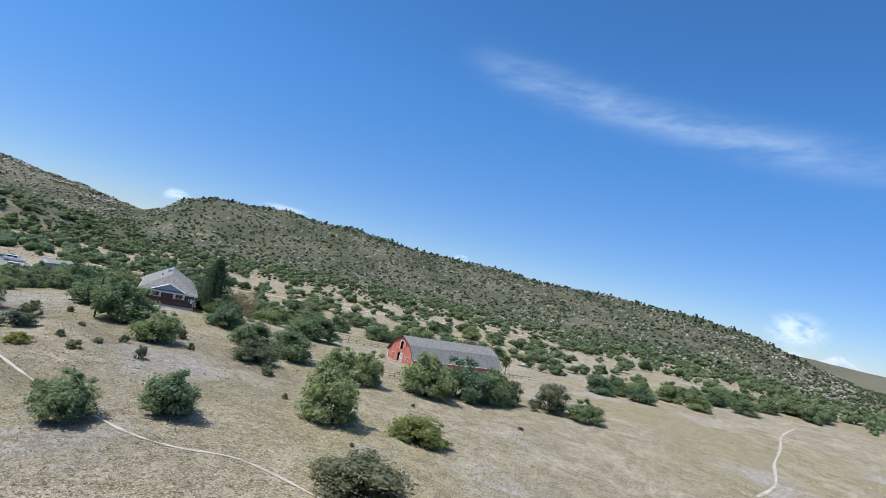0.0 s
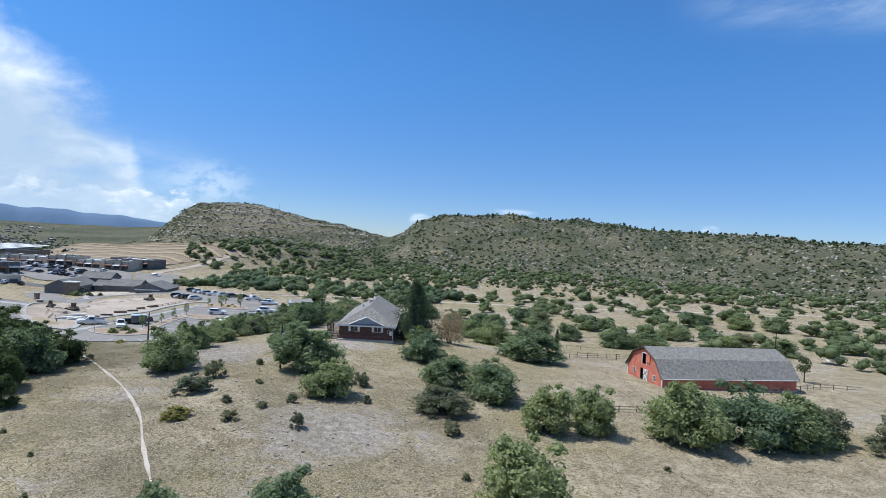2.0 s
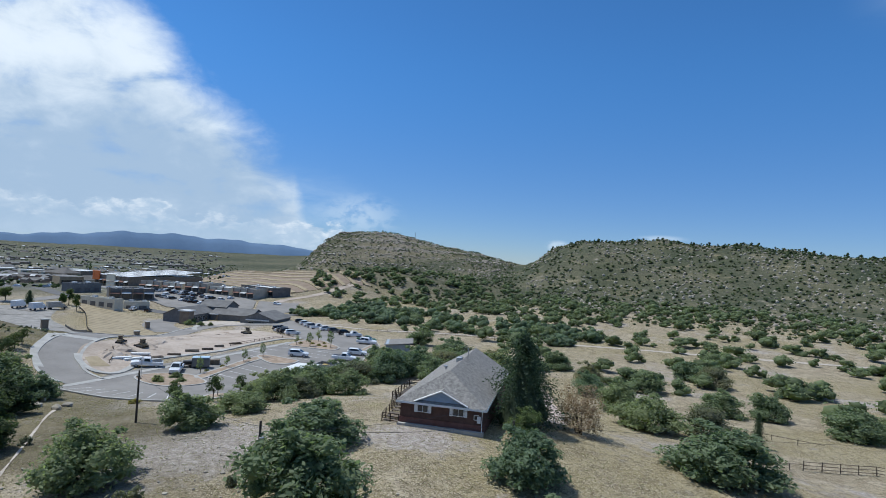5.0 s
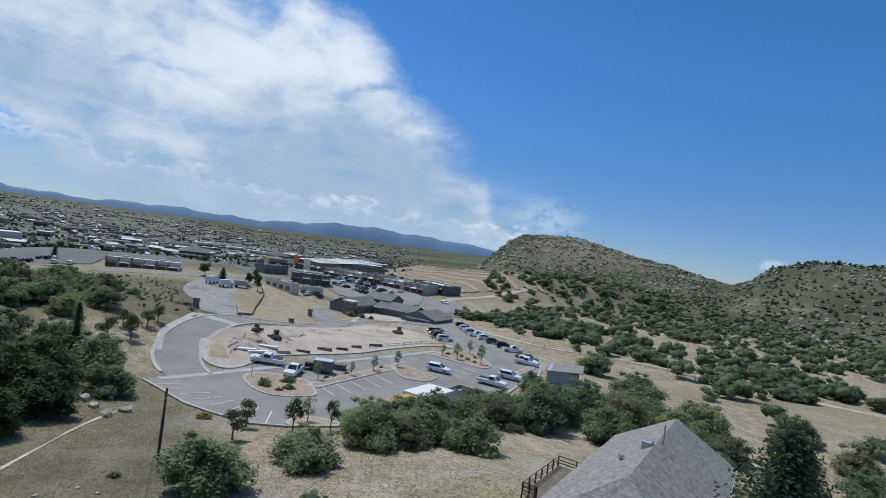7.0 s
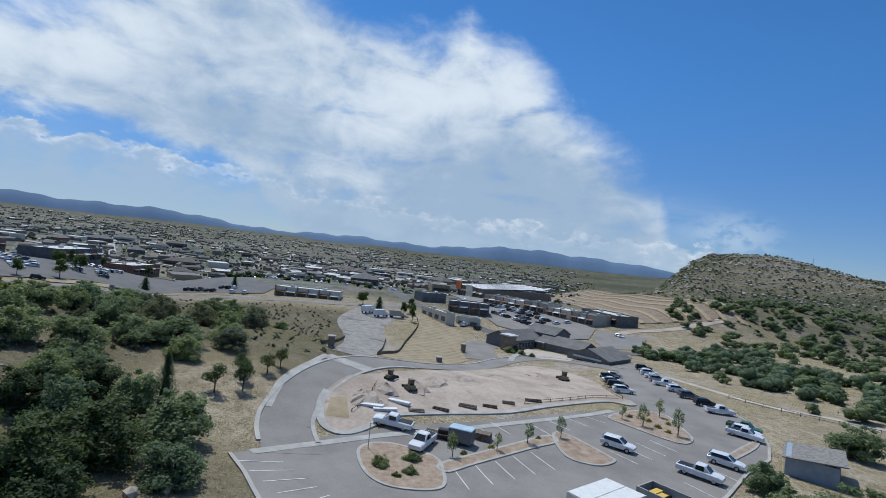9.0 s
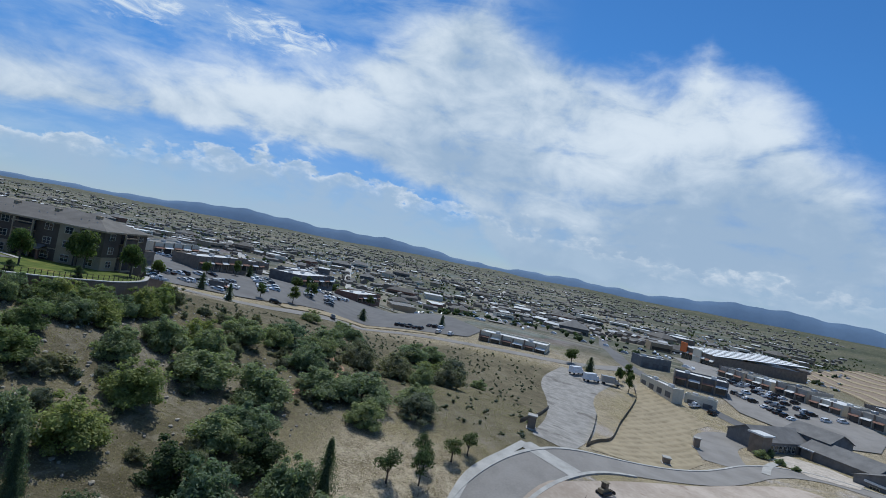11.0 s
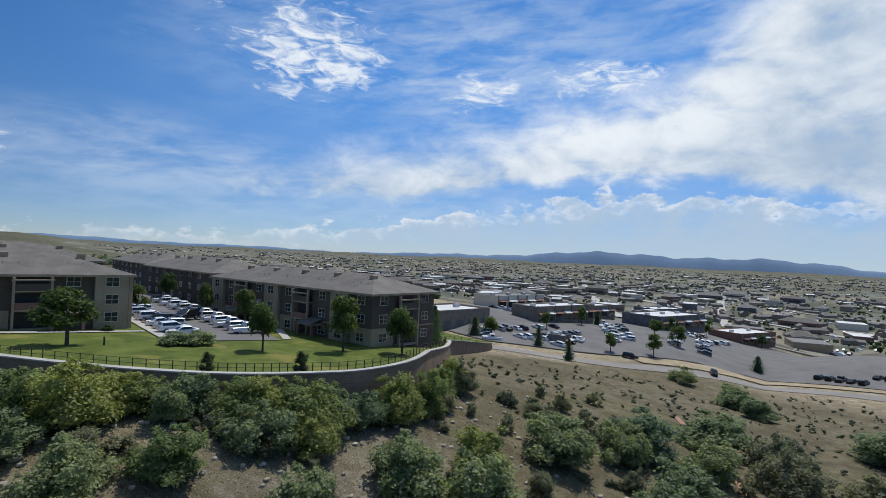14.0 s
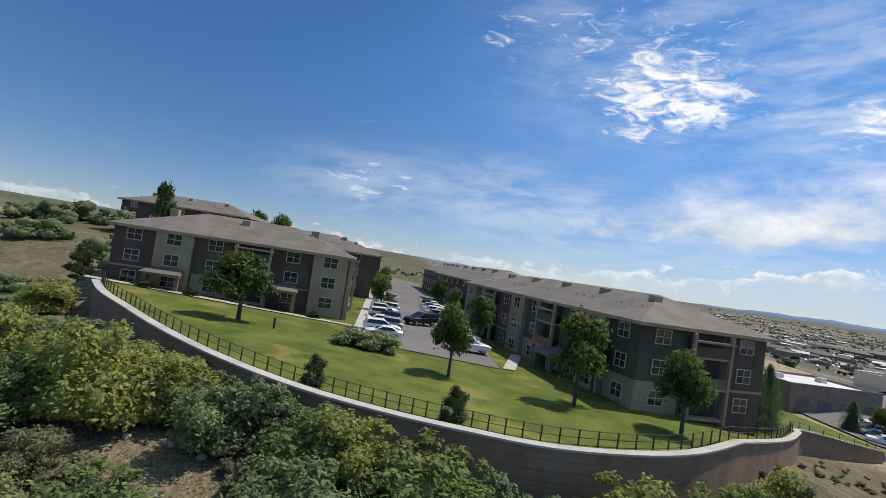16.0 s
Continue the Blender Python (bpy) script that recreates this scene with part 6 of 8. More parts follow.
def retaining_wall():
    """Courses of brown blocks along the edge of the terrace, with a pale cap."""
    t = thing("retaining_wall", pose(0, 0, 0), "long curved brown block retaining wall below lawn", "wall")
    line = smooth_line(WALL_LINE[1:], False, 6)
    pts = [(p.x, p.y) for p in line]
    n = 0
    out = []
    for a, b in zip(pts, pts[1:]):
        a, b = Vector(a), Vector(b)
        m = max(1, int((b - a).length / 2.6))
        out += [a.lerp(b, i / m) for i in range(m)]
    out = [p for p in out if p.x > -239]
    left, right = sides(out, 0.5)
    for i in range(len(out) - 1):
        top0, top1 = on_terrace(*out[i]) + 0.25, on_terrace(*out[i + 1]) + 0.25
        low = min(level(*(out[i] + Vector((0, 1)))), level(*(out[i + 1] + Vector((0, 1))))) - 0.8
        rows = max(1, int((min(top0, top1) - low) / 0.62) + 1)
        for r in range(rows):
            h0, h1 = r * 0.62, r * 0.62 + 0.60
            set_back = 0.02 * r
            o, q = Vector(right[i]) , Vector(right[i + 1])
            d = (Vector(left[i]) - o).normalized() * -1
            f0, f1 = Vector(left[i]), Vector(left[i + 1])
            v = []
            for px_, tz in ((Vector(left[i]), top0), (Vector(left[i + 1]), top1), (Vector(right[i]), top0), (Vector(right[i + 1]), top1)):
                v += [(px_.x, px_.y, tz - h1), (px_.x, px_.y, tz - h0)]
            if n < 290 and r < 4:
                shell("wall_block", v, [(0, 2, 3, 1), (4, 5, 7, 6), (1, 3, 7, 5), (0, 4, 6, 2), (0, 1, 5, 4), (2, 6, 7, 3)], M_BLOCK, t)
                n += 1
            else:
                shell("wall_course", v, [(0, 2, 3, 1), (4, 5, 7, 6), (1, 3, 7, 5), (0, 4, 6, 2)], M_BLOCK, t)
    l2, r2 = sides(out, 0.8)
    for k_ in range(0, len(out) - 1, 6):
        seg = list(range(k_, min(k_ + 7, len(out))))
        v, f = [], []
        for i in seg:
            z = on_terrace(*out[i])
            v += [(*l2[i], z + 0.27), (*r2[i], z + 0.27), (*l2[i], z + 0.40), (*r2[i], z + 0.40)]
        for j in range(len(seg) - 1):
            q = j * 4
            f += [(q + 2, q + 3, q + 7, q + 6), (q, q + 4, q + 5, q + 1), (q, q + 2, q + 6, q + 4), (q + 1, q + 5, q + 7, q + 3)]
        shell("cap", v, f, M_CONCRETE, t, "pale stone cap course")
    # railing set back from the edge
    fence = thing("metal_railing", pose(0, 0, 0), "dark metal railing along the terrace edge", "railing")
    inner = [Vector(p) + Vector((0.0, -1.3)) for p in out]
    for i, p in enumerate(inner):
        z = on_terrace(*p)
        part("post", boxed(p.x - 0.04, p.x + 0.04, p.y - 0.04, p.y + 0.04, z, z + 1.15), M_WOOD_DARK, fence)
        if i + 1 < len(inner):
            q = inner[i + 1]
            z2 = on_terrace(*q)
            for h_ in (0.2, 0.65, 1.1):
                part("rail", tubed((p.x, p.y, z + h_), (q.x, q.y, z2 + h_), 0.025, sides=4), M_WOOD_DARK, fence)


retaining_wall()


def facade_unit(name, parent, w, h_, m, frame=M_CREAM):
    return window(name, parent, w, h_, frame, m, (1, 2))


def apartments(name, x, y, z, rot, L, D, storeys=3, detail=True, shade=0, label="", sh=2.7):
    """A hipped block: long side along local x, front facing -y, base at z."""
    E = sh * storeys - 0.15
    t = thing(name, pose(x, y, z, 0, 0, rot), label or "three-storey tan and umber stucco apartment building with shingle roof", "apartment building", "apartment buildings")
    body = part("wall", boxed(0, L, 0, D, -2.5, E), M_STUCCO_DARK, t, "umber stucco wall")
    rise = D * 0.5 * 0.36
    o = 0.75
    A, B, C, Dd = (-o, -o, E), (L + o, -o, E), (L + o, D + o, E), (-o, D + o, E)
    F, K = (D * 0.5, D * 0.5, E + rise), (L - D * 0.5, D * 0.5, E + rise)
    roof = part("roof", slab_roof([A, B, K, F], 0.2), M_SHINGLE_TAN, t, "weathered tan shingle hip roof")
    for q in ([B, C, K], [C, Dd, F, K], [Dd, A, F]):
        part("roof_plane", slab_roof(q, 0.2), M_SHINGLE_TAN, roof)
    part("fascia", box(box(boxed(-o - 0.03, L + o + 0.03, -o - 0.04, -o, E - 0.32, E - 0.02), -o - 0.04, -o, -o, D + o, E - 0.32, E - 0.02), L + o, L + o + 0.04, -o, D + o, E - 0.32, E - 0.02), M_STUCCO_TAN, t, "tan eaves board")
    part("soffit", boxed(-o, L + o, -o, D + o, E - 0.3, E - 0.24), M_STUCCO_DARK, t)
    for i in range(int(L / 9)):
        part("roof_vent", boxed(4.5 + i * 9 - 0.5, 4.5 + i * 9 + 0.5, D * 0.34, D * 0.34 + 1.0, E + rise * 0.45, E + rise * 0.95, 0.04), M_STUCCO_TAN, t, "boxed roof vent")
        for q in range(3):
            part("vent_pipe", tubed((2.5 + i * 9 + q * 1.7, D * 0.2, E), (2.5 + i * 9 + q * 1.7, D * 0.2, E + rise * 0.4 + 0.35), 0.08, sides=6), M_STEEL, t)
    if not detail:
        for s in range(storeys):
            for i in range(int(L / 5.6)):
                window("window", t, 1.5, 1.35, M_WHITE, Matrix.Translation((3.0 + i * 5.6, 0, sh * s + 1.55)), (1, 1))
        return t

    def flank(length, m, seed):
        """Bays of one side: pale piers, red lower storey, windows, balconies."""
        r = random.Random(seed)
        n = max(2, int(length / 4.6))
        w = length / n
        for i in range(n):
            kind = (i + seed) % 4
            xm = w * (i + 0.5)
            if kind == 0:  # balcony stack with beams; flat dark sheets painted as the shade behind
                for s in range(storeys):
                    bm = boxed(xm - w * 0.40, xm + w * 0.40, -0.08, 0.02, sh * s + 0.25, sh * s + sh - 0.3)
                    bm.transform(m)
                    part("balcony_recess", bm, M_DARK, t, "dark sheet painted as the shade behind a balcony")
                    bm = boxed(xm - w * 0.44, xm + w * 0.44, -1.15, -0.02, sh * s + 0.02, sh * s + 0.2)
                    bm.transform(m)
                    bal = part("balcony", bm, M_STUCCO_TAN, t, "tan balcony slab")
                    if s:
                        bm = boxed(xm - w * 0.44, xm + w * 0.44, -1.15, -1.08, sh * s + 0.2, sh * s + 1.15)
                        bm.transform(m)
                        part("parapet", bm, M_STUCCO_RED if s == 1 else M_STUCCO_DARK, bal)
                for sx_ in (-1, 1):
                    bm = boxed(xm + sx_ * w * 0.44 - 0.14, xm + sx_ * w * 0.44 + 0.14, -1.2, -0.85, -0.3, E - 0.4)
                    bm.transform(m)
                    part("pier", bm, M_STUCCO_TAN, t, "tan stucco pier")
                bm = boxed(xm - w * 0.5, xm + w * 0.5, -1.3, -1.0, sh * 2 + 1.5, sh * 2 + 1.7)
                bm.transform(m)
                part("beam", bm, M_STUCCO_TAN, t)
            elif kind == 2:  # projecting pale bay
                bm = boxed(xm - w * 0.46, xm + w * 0.46, -0.55, 0.0, -2.0, E - 0.3)
                bm.transform(m)
                bay = part("bay", bm, M_STUCCO_TAN, t, "projecting tan stucco bay")
                for s in range(storeys):
                    facade_unit("window", bay, 1.75, 1.4, m @ Matrix.Translation((xm, -0.55, sh * s + sh * 0.53)))
            else:
                bm = boxed(xm - w * 0.5, xm + w * 0.5, -0.06, 0.0, -2.0, sh - 0.1)
                bm.transform(m)
                part("lower_cladding", bm, M_STUCCO_TAN if kind == 3 else M_STUCCO_DARK, t)
                bm = boxed(xm - w * 0.5, xm + w * 0.5, -0.12, 0.0, sh - 0.1, sh + 0.12)
                bm.transform(m)
                part("string_course", bm, M_STUCCO_TAN, t)
                for s in range(storeys):
                    facade_unit("window", t, 1.7, 1.4, m @ Matrix.Translation((xm, -0.05, sh * s + sh * 0.53)))

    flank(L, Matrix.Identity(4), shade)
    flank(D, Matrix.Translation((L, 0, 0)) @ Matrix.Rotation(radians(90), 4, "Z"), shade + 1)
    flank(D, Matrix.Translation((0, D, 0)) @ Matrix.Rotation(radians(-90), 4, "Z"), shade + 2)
    # entrance porch
    for xp in ((L * 0.24, L * 0.72) if L > 25 else (L * 0.5,)):
        porch = part("porch", boxed(xp - 2.0, xp + 2.0, -2.6, -0.3, sh - 0.45, sh - 0.15), M_STUCCO_TAN, t, "tan entrance porch roof")
        part("porch_roof", slab_roof([(xp - 2.3, -2.9, sh - 0.15), (xp + 2.3, -2.9, sh - 0.15), (xp + 1.6, -0.2, sh + 0.5), (xp - 1.6, -0.2, sh + 0.5)], 0.12), M_SHINGLE_TAN, porch)
        for s in (-1, 1):
            part("porch_post", boxed(xp + s * 1.75 - 0.2, xp + s * 1.75 + 0.2, -2.5, -2.1, -0.6, sh - 0.45), M_STUCCO_RED, porch)
    return t


# local x runs along the front; the fronts face the meadow (A) and the car park (B)
apartments("apartment_building", -120.4, -9.9, on_terrace(-134, -14) - 0.15, 184, 27.6, 16, 3, True, 1, sh=2.5)
apartments("apartment_building", -167.2, -34.8, on_terrace(-176, -8) - 0.3, 101, 46.0, 14.5, 3, True, 2, sh=2.8)
apartments("apartment_building", -121, -48, on_terrace(-134, -48), 184, 29, 16, 3, False)
apartments("apartment_building", -121, -86, on_terrace(-134, -86), 184, 29, 16, 3, False)
apartments("apartment_building", -166.5, -92, on_terrace(-176, -70), 96, 44, 18, 3, False)
apartments("apartment_building", -166.5, -146, on_terrace(-176, -120), 93, 44, 18, 3, False)
apartments("apartment_building", -195, -95, on_terrace(-205, -80) - 1, 95, 44, 18, 3, False)
apartments("apartment_building", -88, -78, 26.2, 176, 30, 16, 3, False)
apartments("apartment_building", -118, -128, on_terrace(-134, -128), 184, 32, 16, 3, False)
apartments("apartment_building", -196, -150, on_terrace(-205, -140) - 1, 95, 46, 18, 3, False)

for x, y, w, h_, kind in ((-139.2, 2.8, 7.4, 7.0, 0), (-159.2, 11.0, 4.6, 6.8, 1), (-169.6, 13.4, 5.6, 8.4, 2), (-177, 17.0, 5.4, 7.2, 1), (-174, 6, 4.5, 7, 0), (-122, -92, 9, 12, 1), (-116, -95, 8, 12, 2), (-104, -62, 6, 13, 0), (-152.5, -30, 4.5, 6, 2), (-165, -32, 4.5, 6.5, 0), (-166, -14, 5, 7, 2), (-151.5, -52, 5, 6, 1), (-165, -60, 5, 7, 0), (-152, -80, 5, 7, 1)):
    ob = planted(ASHES[kind], x, y, w, h_, rng.uniform(0, 360), "lawn trees")
    ob.location.z = on_terrace(x, y) if y > -90 and x < -110 else 26.0
for x, y, w, h_ in ((-193, 3.2, 4.6, 8.4), (-196.4, 0.6, 4.4, 7.6), (-200, -3.0, 4, 6.4)):
    ob = planted(SPRUCES[int(h_) % 2], x, y, w, h_, 0, "spruces by the apartments")
    ob.location.z = on_terrace(x, y) - 0.3
HEDGE = bush_kind("hedge", 371, M_OAK, 10, 1500, 0.05, 0.34, 0.5, "clipped green hedge at the end of a car park", "hedge")
for x, y, w, h_ in ((-150.4, 4.6, 3.6, 1.9), (-153.2, 5.0, 3.8, 2.0)):
    planted(HEDGE, x, y, w, h_, 0, "car park hedge").location.z = on_terrace(x, y)
for x, y, w, h_ in ((-149.2, 21.6, 1.7, 2.1), (-158, 24.6, 1.9, 2.4), (-121, -3, 1.6, 2), (-118.5, -8, 3, 3.6), (-126, -7.5, 2, 1), (-131, -7.8, 2, 1), (-145, -8.8, 2, 1)):
    planted(DARKS[0], x, y, w, h_, 0, "evergreen shrubs on the terrace").location.z = on_terrace(x, y)


def lamp_post(x, y, z, h_, double=False):
    t = thing("street_lamp", pose(x, y, z), "slim grey street lamp post with arm", "street lamp", "street lamps")
    part("pole", tubed((0, 0, 0), (0, 0, h_), 0.08, 0.05), M_STEEL, t)
    for s in ((-1, 1) if double else (1,)):
        part("arm", tubed((0, 0, h_ - 0.1), (s * 1.2, 0, h_ + 0.1), 0.04), M_STEEL, t)
        part("lamp_head", boxed(s * 1.2 - 0.35, s * 1.2 + 0.35, -0.12, 0.12, h_ + 0.04, h_ + 0.18, 0.03), M_STEEL, t)


lamp_post(-190.5, 5.0, on_terrace(-190.5, 5), 4.2)
lamp_post(-192.5, 3.2, on_terrace(-192.5, 3.2), 4.2)
bench = thing("bollard_light", pose(-142.8, 3.6, on_terrace(-142.8, 3.6)), "short dark bollard light on lawn", "bollard")
part("post", tubed((0, 0, 0), (0, 0, 0.9), 0.1), M_DARK, bench)
part("cap", tubed((0, 0, 0.9), (0, 0, 1.05), 0.14, 0.05), M_DARK, bench)

# ---- vehicles ----
PAINTS = {"white": plain("white_car_paint", (0.72, 0.73, 0.74), 0.25), "silver": plain("silver_car_paint", (0.36, 0.37, 0.38), 0.25, 0.4), "grey": plain("grey_car_paint", (0.10, 0.105, 0.11), 0.25, 0.2), "black": plain("black_car_paint", (0.016, 0.016, 0.018), 0.2), "red": plain("red_car_paint", (0.22, 0.02, 0.02), 0.25), "blue": plain("blue_car_paint", (0.03, 0.06, 0.14), 0.25), "green": plain("green_car_paint", (0.05, 0.13, 0.05), 0.3)}
M_LAMP = plain("headlight_lens", (0.7, 0.7, 0.68), 0.2)
M_TAIL = plain("tail_light_lens", (0.3, 0.01, 0.01), 0.3)


def lofted(sections):
    """A body from cross-sections: x, half width, z low, z high."""
    bm = bmesh.new()
    rings = []
    for x, w, z0, z1 in sections:
        c = min(0.10, (z1 - z0) * 0.25)
        rings.append([bm.verts.new((x, y, z)) for y, z in ((-w, z0), (-w, z1 - c), (-w + c * 1.4, z1), (w - c * 1.4, z1), (w, z1 - c), (w, z0))])
    for a, b in zip(rings, rings[1:]):
        for i in range(6):
            j = (i + 1) % 6
            bm.faces.new((a[i], a[j], b[j], b[i]))
    bm.faces.new(rings[0][::-1])
    bm.faces.new(rings[-1])
    bmesh.ops.recalc_face_normals(bm, faces=bm.faces[:])
    return bm


def vehicle(kind, paint, label):
    """A parked vehicle, nose towards +x, wheels on z = 0."""
    t = thing(kind, pose(0, 0, -500), label, {"pickup_truck": "pickup", "suv": "car", "car": "car", "van": "van"}[kind])
    p = PAINTS[paint]
    if kind == "pickup_truck":
        L, ax = 5.8, (1.85, -1.75)
        part("body", lofted([(-2.9, 0.95, 0.5, 1.15), (-0.75, 0.97, 0.42, 1.18), (0.9, 0.97, 0.42, 1.16), (2.2, 0.95, 0.42, 1.12), (2.85, 0.85, 0.45, 0.98)]), p, t)
        part("bed", boxed(-2.75, -0.85, -0.78, 0.78, 1.0, 1.19), M_DARK, t, "open dark load bed")
        part("cabin", lofted([(-0.8, 0.86, 1.1, 1.16), (-0.55, 0.78, 1.1, 1.86), (0.6, 0.76, 1.1, 1.88), (1.45, 0.84, 1.1, 1.16)]), p, t)
        part("windscreen", lofted([(0.68, 0.70, 1.2, 1.80), (1.36, 0.78, 1.17, 1.21)]), M_CARGLASS, t).location.x = 0.05
        side = [(-0.5, 1.22), (0.55, 1.22), (0.5, 1.74), (-0.42, 1.74)]
        wheel_r = 0.40
    elif kind == "suv":
        L, ax = 4.8, (1.5, -1.4)
        part("body", lofted([(-2.4, 0.86, 0.45, 1.05), (-2.0, 0.94, 0.36, 1.12), (0.9, 0.95, 0.36, 1.1), (1.9, 0.92, 0.38, 1.02), (2.4, 0.78, 0.42, 0.86)]), p, t)
        part("cabin", lofted([(-2.3, 0.84, 1.04, 1.12), (-2.0, 0.76, 1.04, 1.68), (0.1, 0.76, 1.04, 1.74), (1.15, 0.84, 1.02, 1.1)]), p, t)
        part("windscreen", lofted([(0.2, 0.70, 1.15, 1.66), (1.05, 0.78, 1.10, 1.14)]), M_CARGLASS, t).location.x = 0.05
        part("rear_window", boxed(-2.22, -2.1, -0.62, 0.62, 1.2, 1.55), M_CARGLASS, t)
        side = [(-1.9, 1.15), (0.75, 1.15), (0.2, 1.60), (-1.85, 1.58)]
        wheel_r = 0.36
    else:
        L, ax = 4.6, (1.4, -1.35)
        part("body", lofted([(-2.3, 0.80, 0.42, 0.92), (-1.9, 0.89, 0.32, 0.98), (0.9, 0.90, 0.32, 0.95), (1.8, 0.87, 0.34, 0.86), (2.3, 0.72, 0.38, 0.72)]), p, t)
        part("cabin", lofted([(-1.75, 0.80, 0.9, 0.97), (-0.95, 0.68, 0.9, 1.40), (0.15, 0.68, 0.9, 1.44), (1.15, 0.80, 0.9, 0.95)]), p, t)
        part("windscreen", lofted([(0.22, 0.62, 1.0, 1.38), (1.05, 0.73, 0.95, 0.98)]), M_CARGLASS, t).location.x = 0.05
        part("rear_window", lofted([(-1.7, 0.70, 0.94, 0.98), (-1.02, 0.60, 1.0, 1.36)]), M_CARGLASS, t).location.x = -0.05
        side = [(-1.35, 1.0), (0.85, 1.0), (0.2, 1.34), (-0.85, 1.32)]
        wheel_r = 0.33
    for s in (-1, 1):
        bm = bmesh.new()
        z_in = 0.80
        vs = [bm.verts.new((x, s * (0.90 if z < 1.25 else 0.80), z)) for x, z in side]
        bm.faces.new(vs if s < 0 else vs[::-1])
        got = bmesh.ops.extrude_face_region(bm, geom=bm.faces[:])
        for v in got["geom"]:
            if isinstance(v, bmesh.types.BMVert):
                v.co.y -= s * 0.12
        part("side_window", bm, M_CARGLASS, t)
        for x in ax:
            w = part("wheel", tubed((x, s * 0.70, wheel_r), (x, s * 0.95, wheel_r), wheel_r, sides=14), M_RUBBER, t)
            part("rim", tubed((x, s * 0.93, wheel_r), (x, s * 0.965, wheel_r), wheel_r * 0.6, sides=10), M_STEEL, w)
        part("headlight", boxed(L / 2 - 0.25, L / 2 - 0.02, s * 0.62 - 0.14, s * 0.62 + 0.14, 0.66, 0.80), M_LAMP, t)
        part("tail_light", boxed(-L / 2 - 0.02, -L / 2 + 0.1, s * 0.74 - 0.1, s * 0.74 + 0.1, 0.72, 0.95), M_TAIL, t)
    return t


FLEET = {}


def parked(kind, paint, x, y, turn_, group, z=None, scale=1.1, where="in a car park"):
    key = (kind, paint)
    if key not in FLEET:
        names = {"pickup_truck": "pickup truck", "suv": "sport utility car", "car": "saloon car"}
        FLEET[key] = vehicle(kind, paint, f"parked {paint} {names[kind]} on asphalt {where}")
    base = (level(x, y) + 0.12) if z is None else z
    # follow the slope of the ground
    f = Vector((math.cos(radians(turn_)), math.sin(radians(turn_))))
    if z is None:
        tip = math.degrees(math.atan2(level(x + f.x * 2, y + f.y * 2) - level(x - f.x * 2, y - f.y * 2), 4))
        lean = math.degrees(math.atan2(level(x - f.y, y + f.x) - level(x + f.y, y - f.x), 2))
    else:
        tip, lean = 0, 0
    ob = copy_thing(FLEET[key], pose(x, y, base, 0, 0, turn_) @ pose(0, 0, 0, lean, -tip, 0))
    ob.scale = (scale,) * 3
    ob["group"] = group
    return ob


for kind, paint, x, y, a in (("pickup_truck", "white", -142, 159.5, 150), ("suv", "white", -147.6, 168.5, 152), ("pickup_truck", "white", -164.5, 186, 150), ("pickup_truck", "green", -169.5, 190, 150), ("suv", "white", -166.5, 188, 152), ("pickup_truck", "white", -184, 195, 168), ("suv", "black", -191.5, 196.5, 168), ("suv", "grey", -200, 197.5, 170), ("suv", "white", -208.5, 199.5, 170), ("pickup_truck", "white", -217, 201, 165), ("suv", "silver", -224, 203, 160), ("car", "white", -230, 205, 160), ("suv", "white", -236.5, 207.5, 158), ("car", "grey", -241.5, 209.5, 158), ("suv", "black", -247, 211.5, 158), ("suv", "white", -199.5, 177.5, 165), ("suv", "black", -207.5, 180, 160), ("suv", "grey", -212.5, 181.5, 160), ("car", "white", -217, 183, 158), ("suv", "black", -222, 185, 155), ("car", "silver", -228, 189.5, 150), ("suv", "white", -152.5, 150.8, 155), ("car", "black", -112.5, 119.5, 200), ("pickup_truck", "white", -149, 115.2, -30)):
    parked(kind, paint, x, y, a - (110 if x > -175 else 90) if y > 150 else a, "vehicles in the hall car park", scale=1.22)
cols = ["white", "white", "silver", "white", "black", "white", "silver", "white"]
for i in range(16):
    y = -3.5 - 3.6 * i
    parked("suv" if i % 3 else "car", cols[(i * 3) % 8], -153.4 + 0.3 * (i % 2), y, 4 + 180 * (i % 2), "cars beside the apartments", on_terrace(-153, y) + 0.1, 0.92)
    parked("suv" if i % 2 else "pickup_truck", cols[(i * 5 + 1) % 8], -163.2, y - 1.5, 184, "cars beside the apartments", on_terrace(-163, y) + 0.1, 0.92)
parked("suv", "black", -158.6, -22, 40, "cars beside the apartments", on_terrace(-158, -22) + 0.1)


def shop_lot(cx, cy, turn_, rows, cols_, seed, gap=18.0):
    """Rows of parked cars before the shops."""
    r = random.Random(seed)
    u = Vector((math.cos(radians(turn_)), math.sin(radians(turn_))))
    v = Vector((-u.y, u.x))
    for i in range(rows):
        for j in range(cols_):
            if r.random() < 0.45:
                continue
            p = Vector((cx, cy)) + u * (j * 3.3) + v * (i * gap / 2)
            parked(r.choice(["suv", "suv", "car", "pickup_truck"]), r.choice(["white", "white", "silver", "grey", "black", "black", "black", "white"]), p.x, p.y, turn_ + 90 + r.uniform(-3, 3), "cars outside the shops", scale=1.12, where="outside shops")


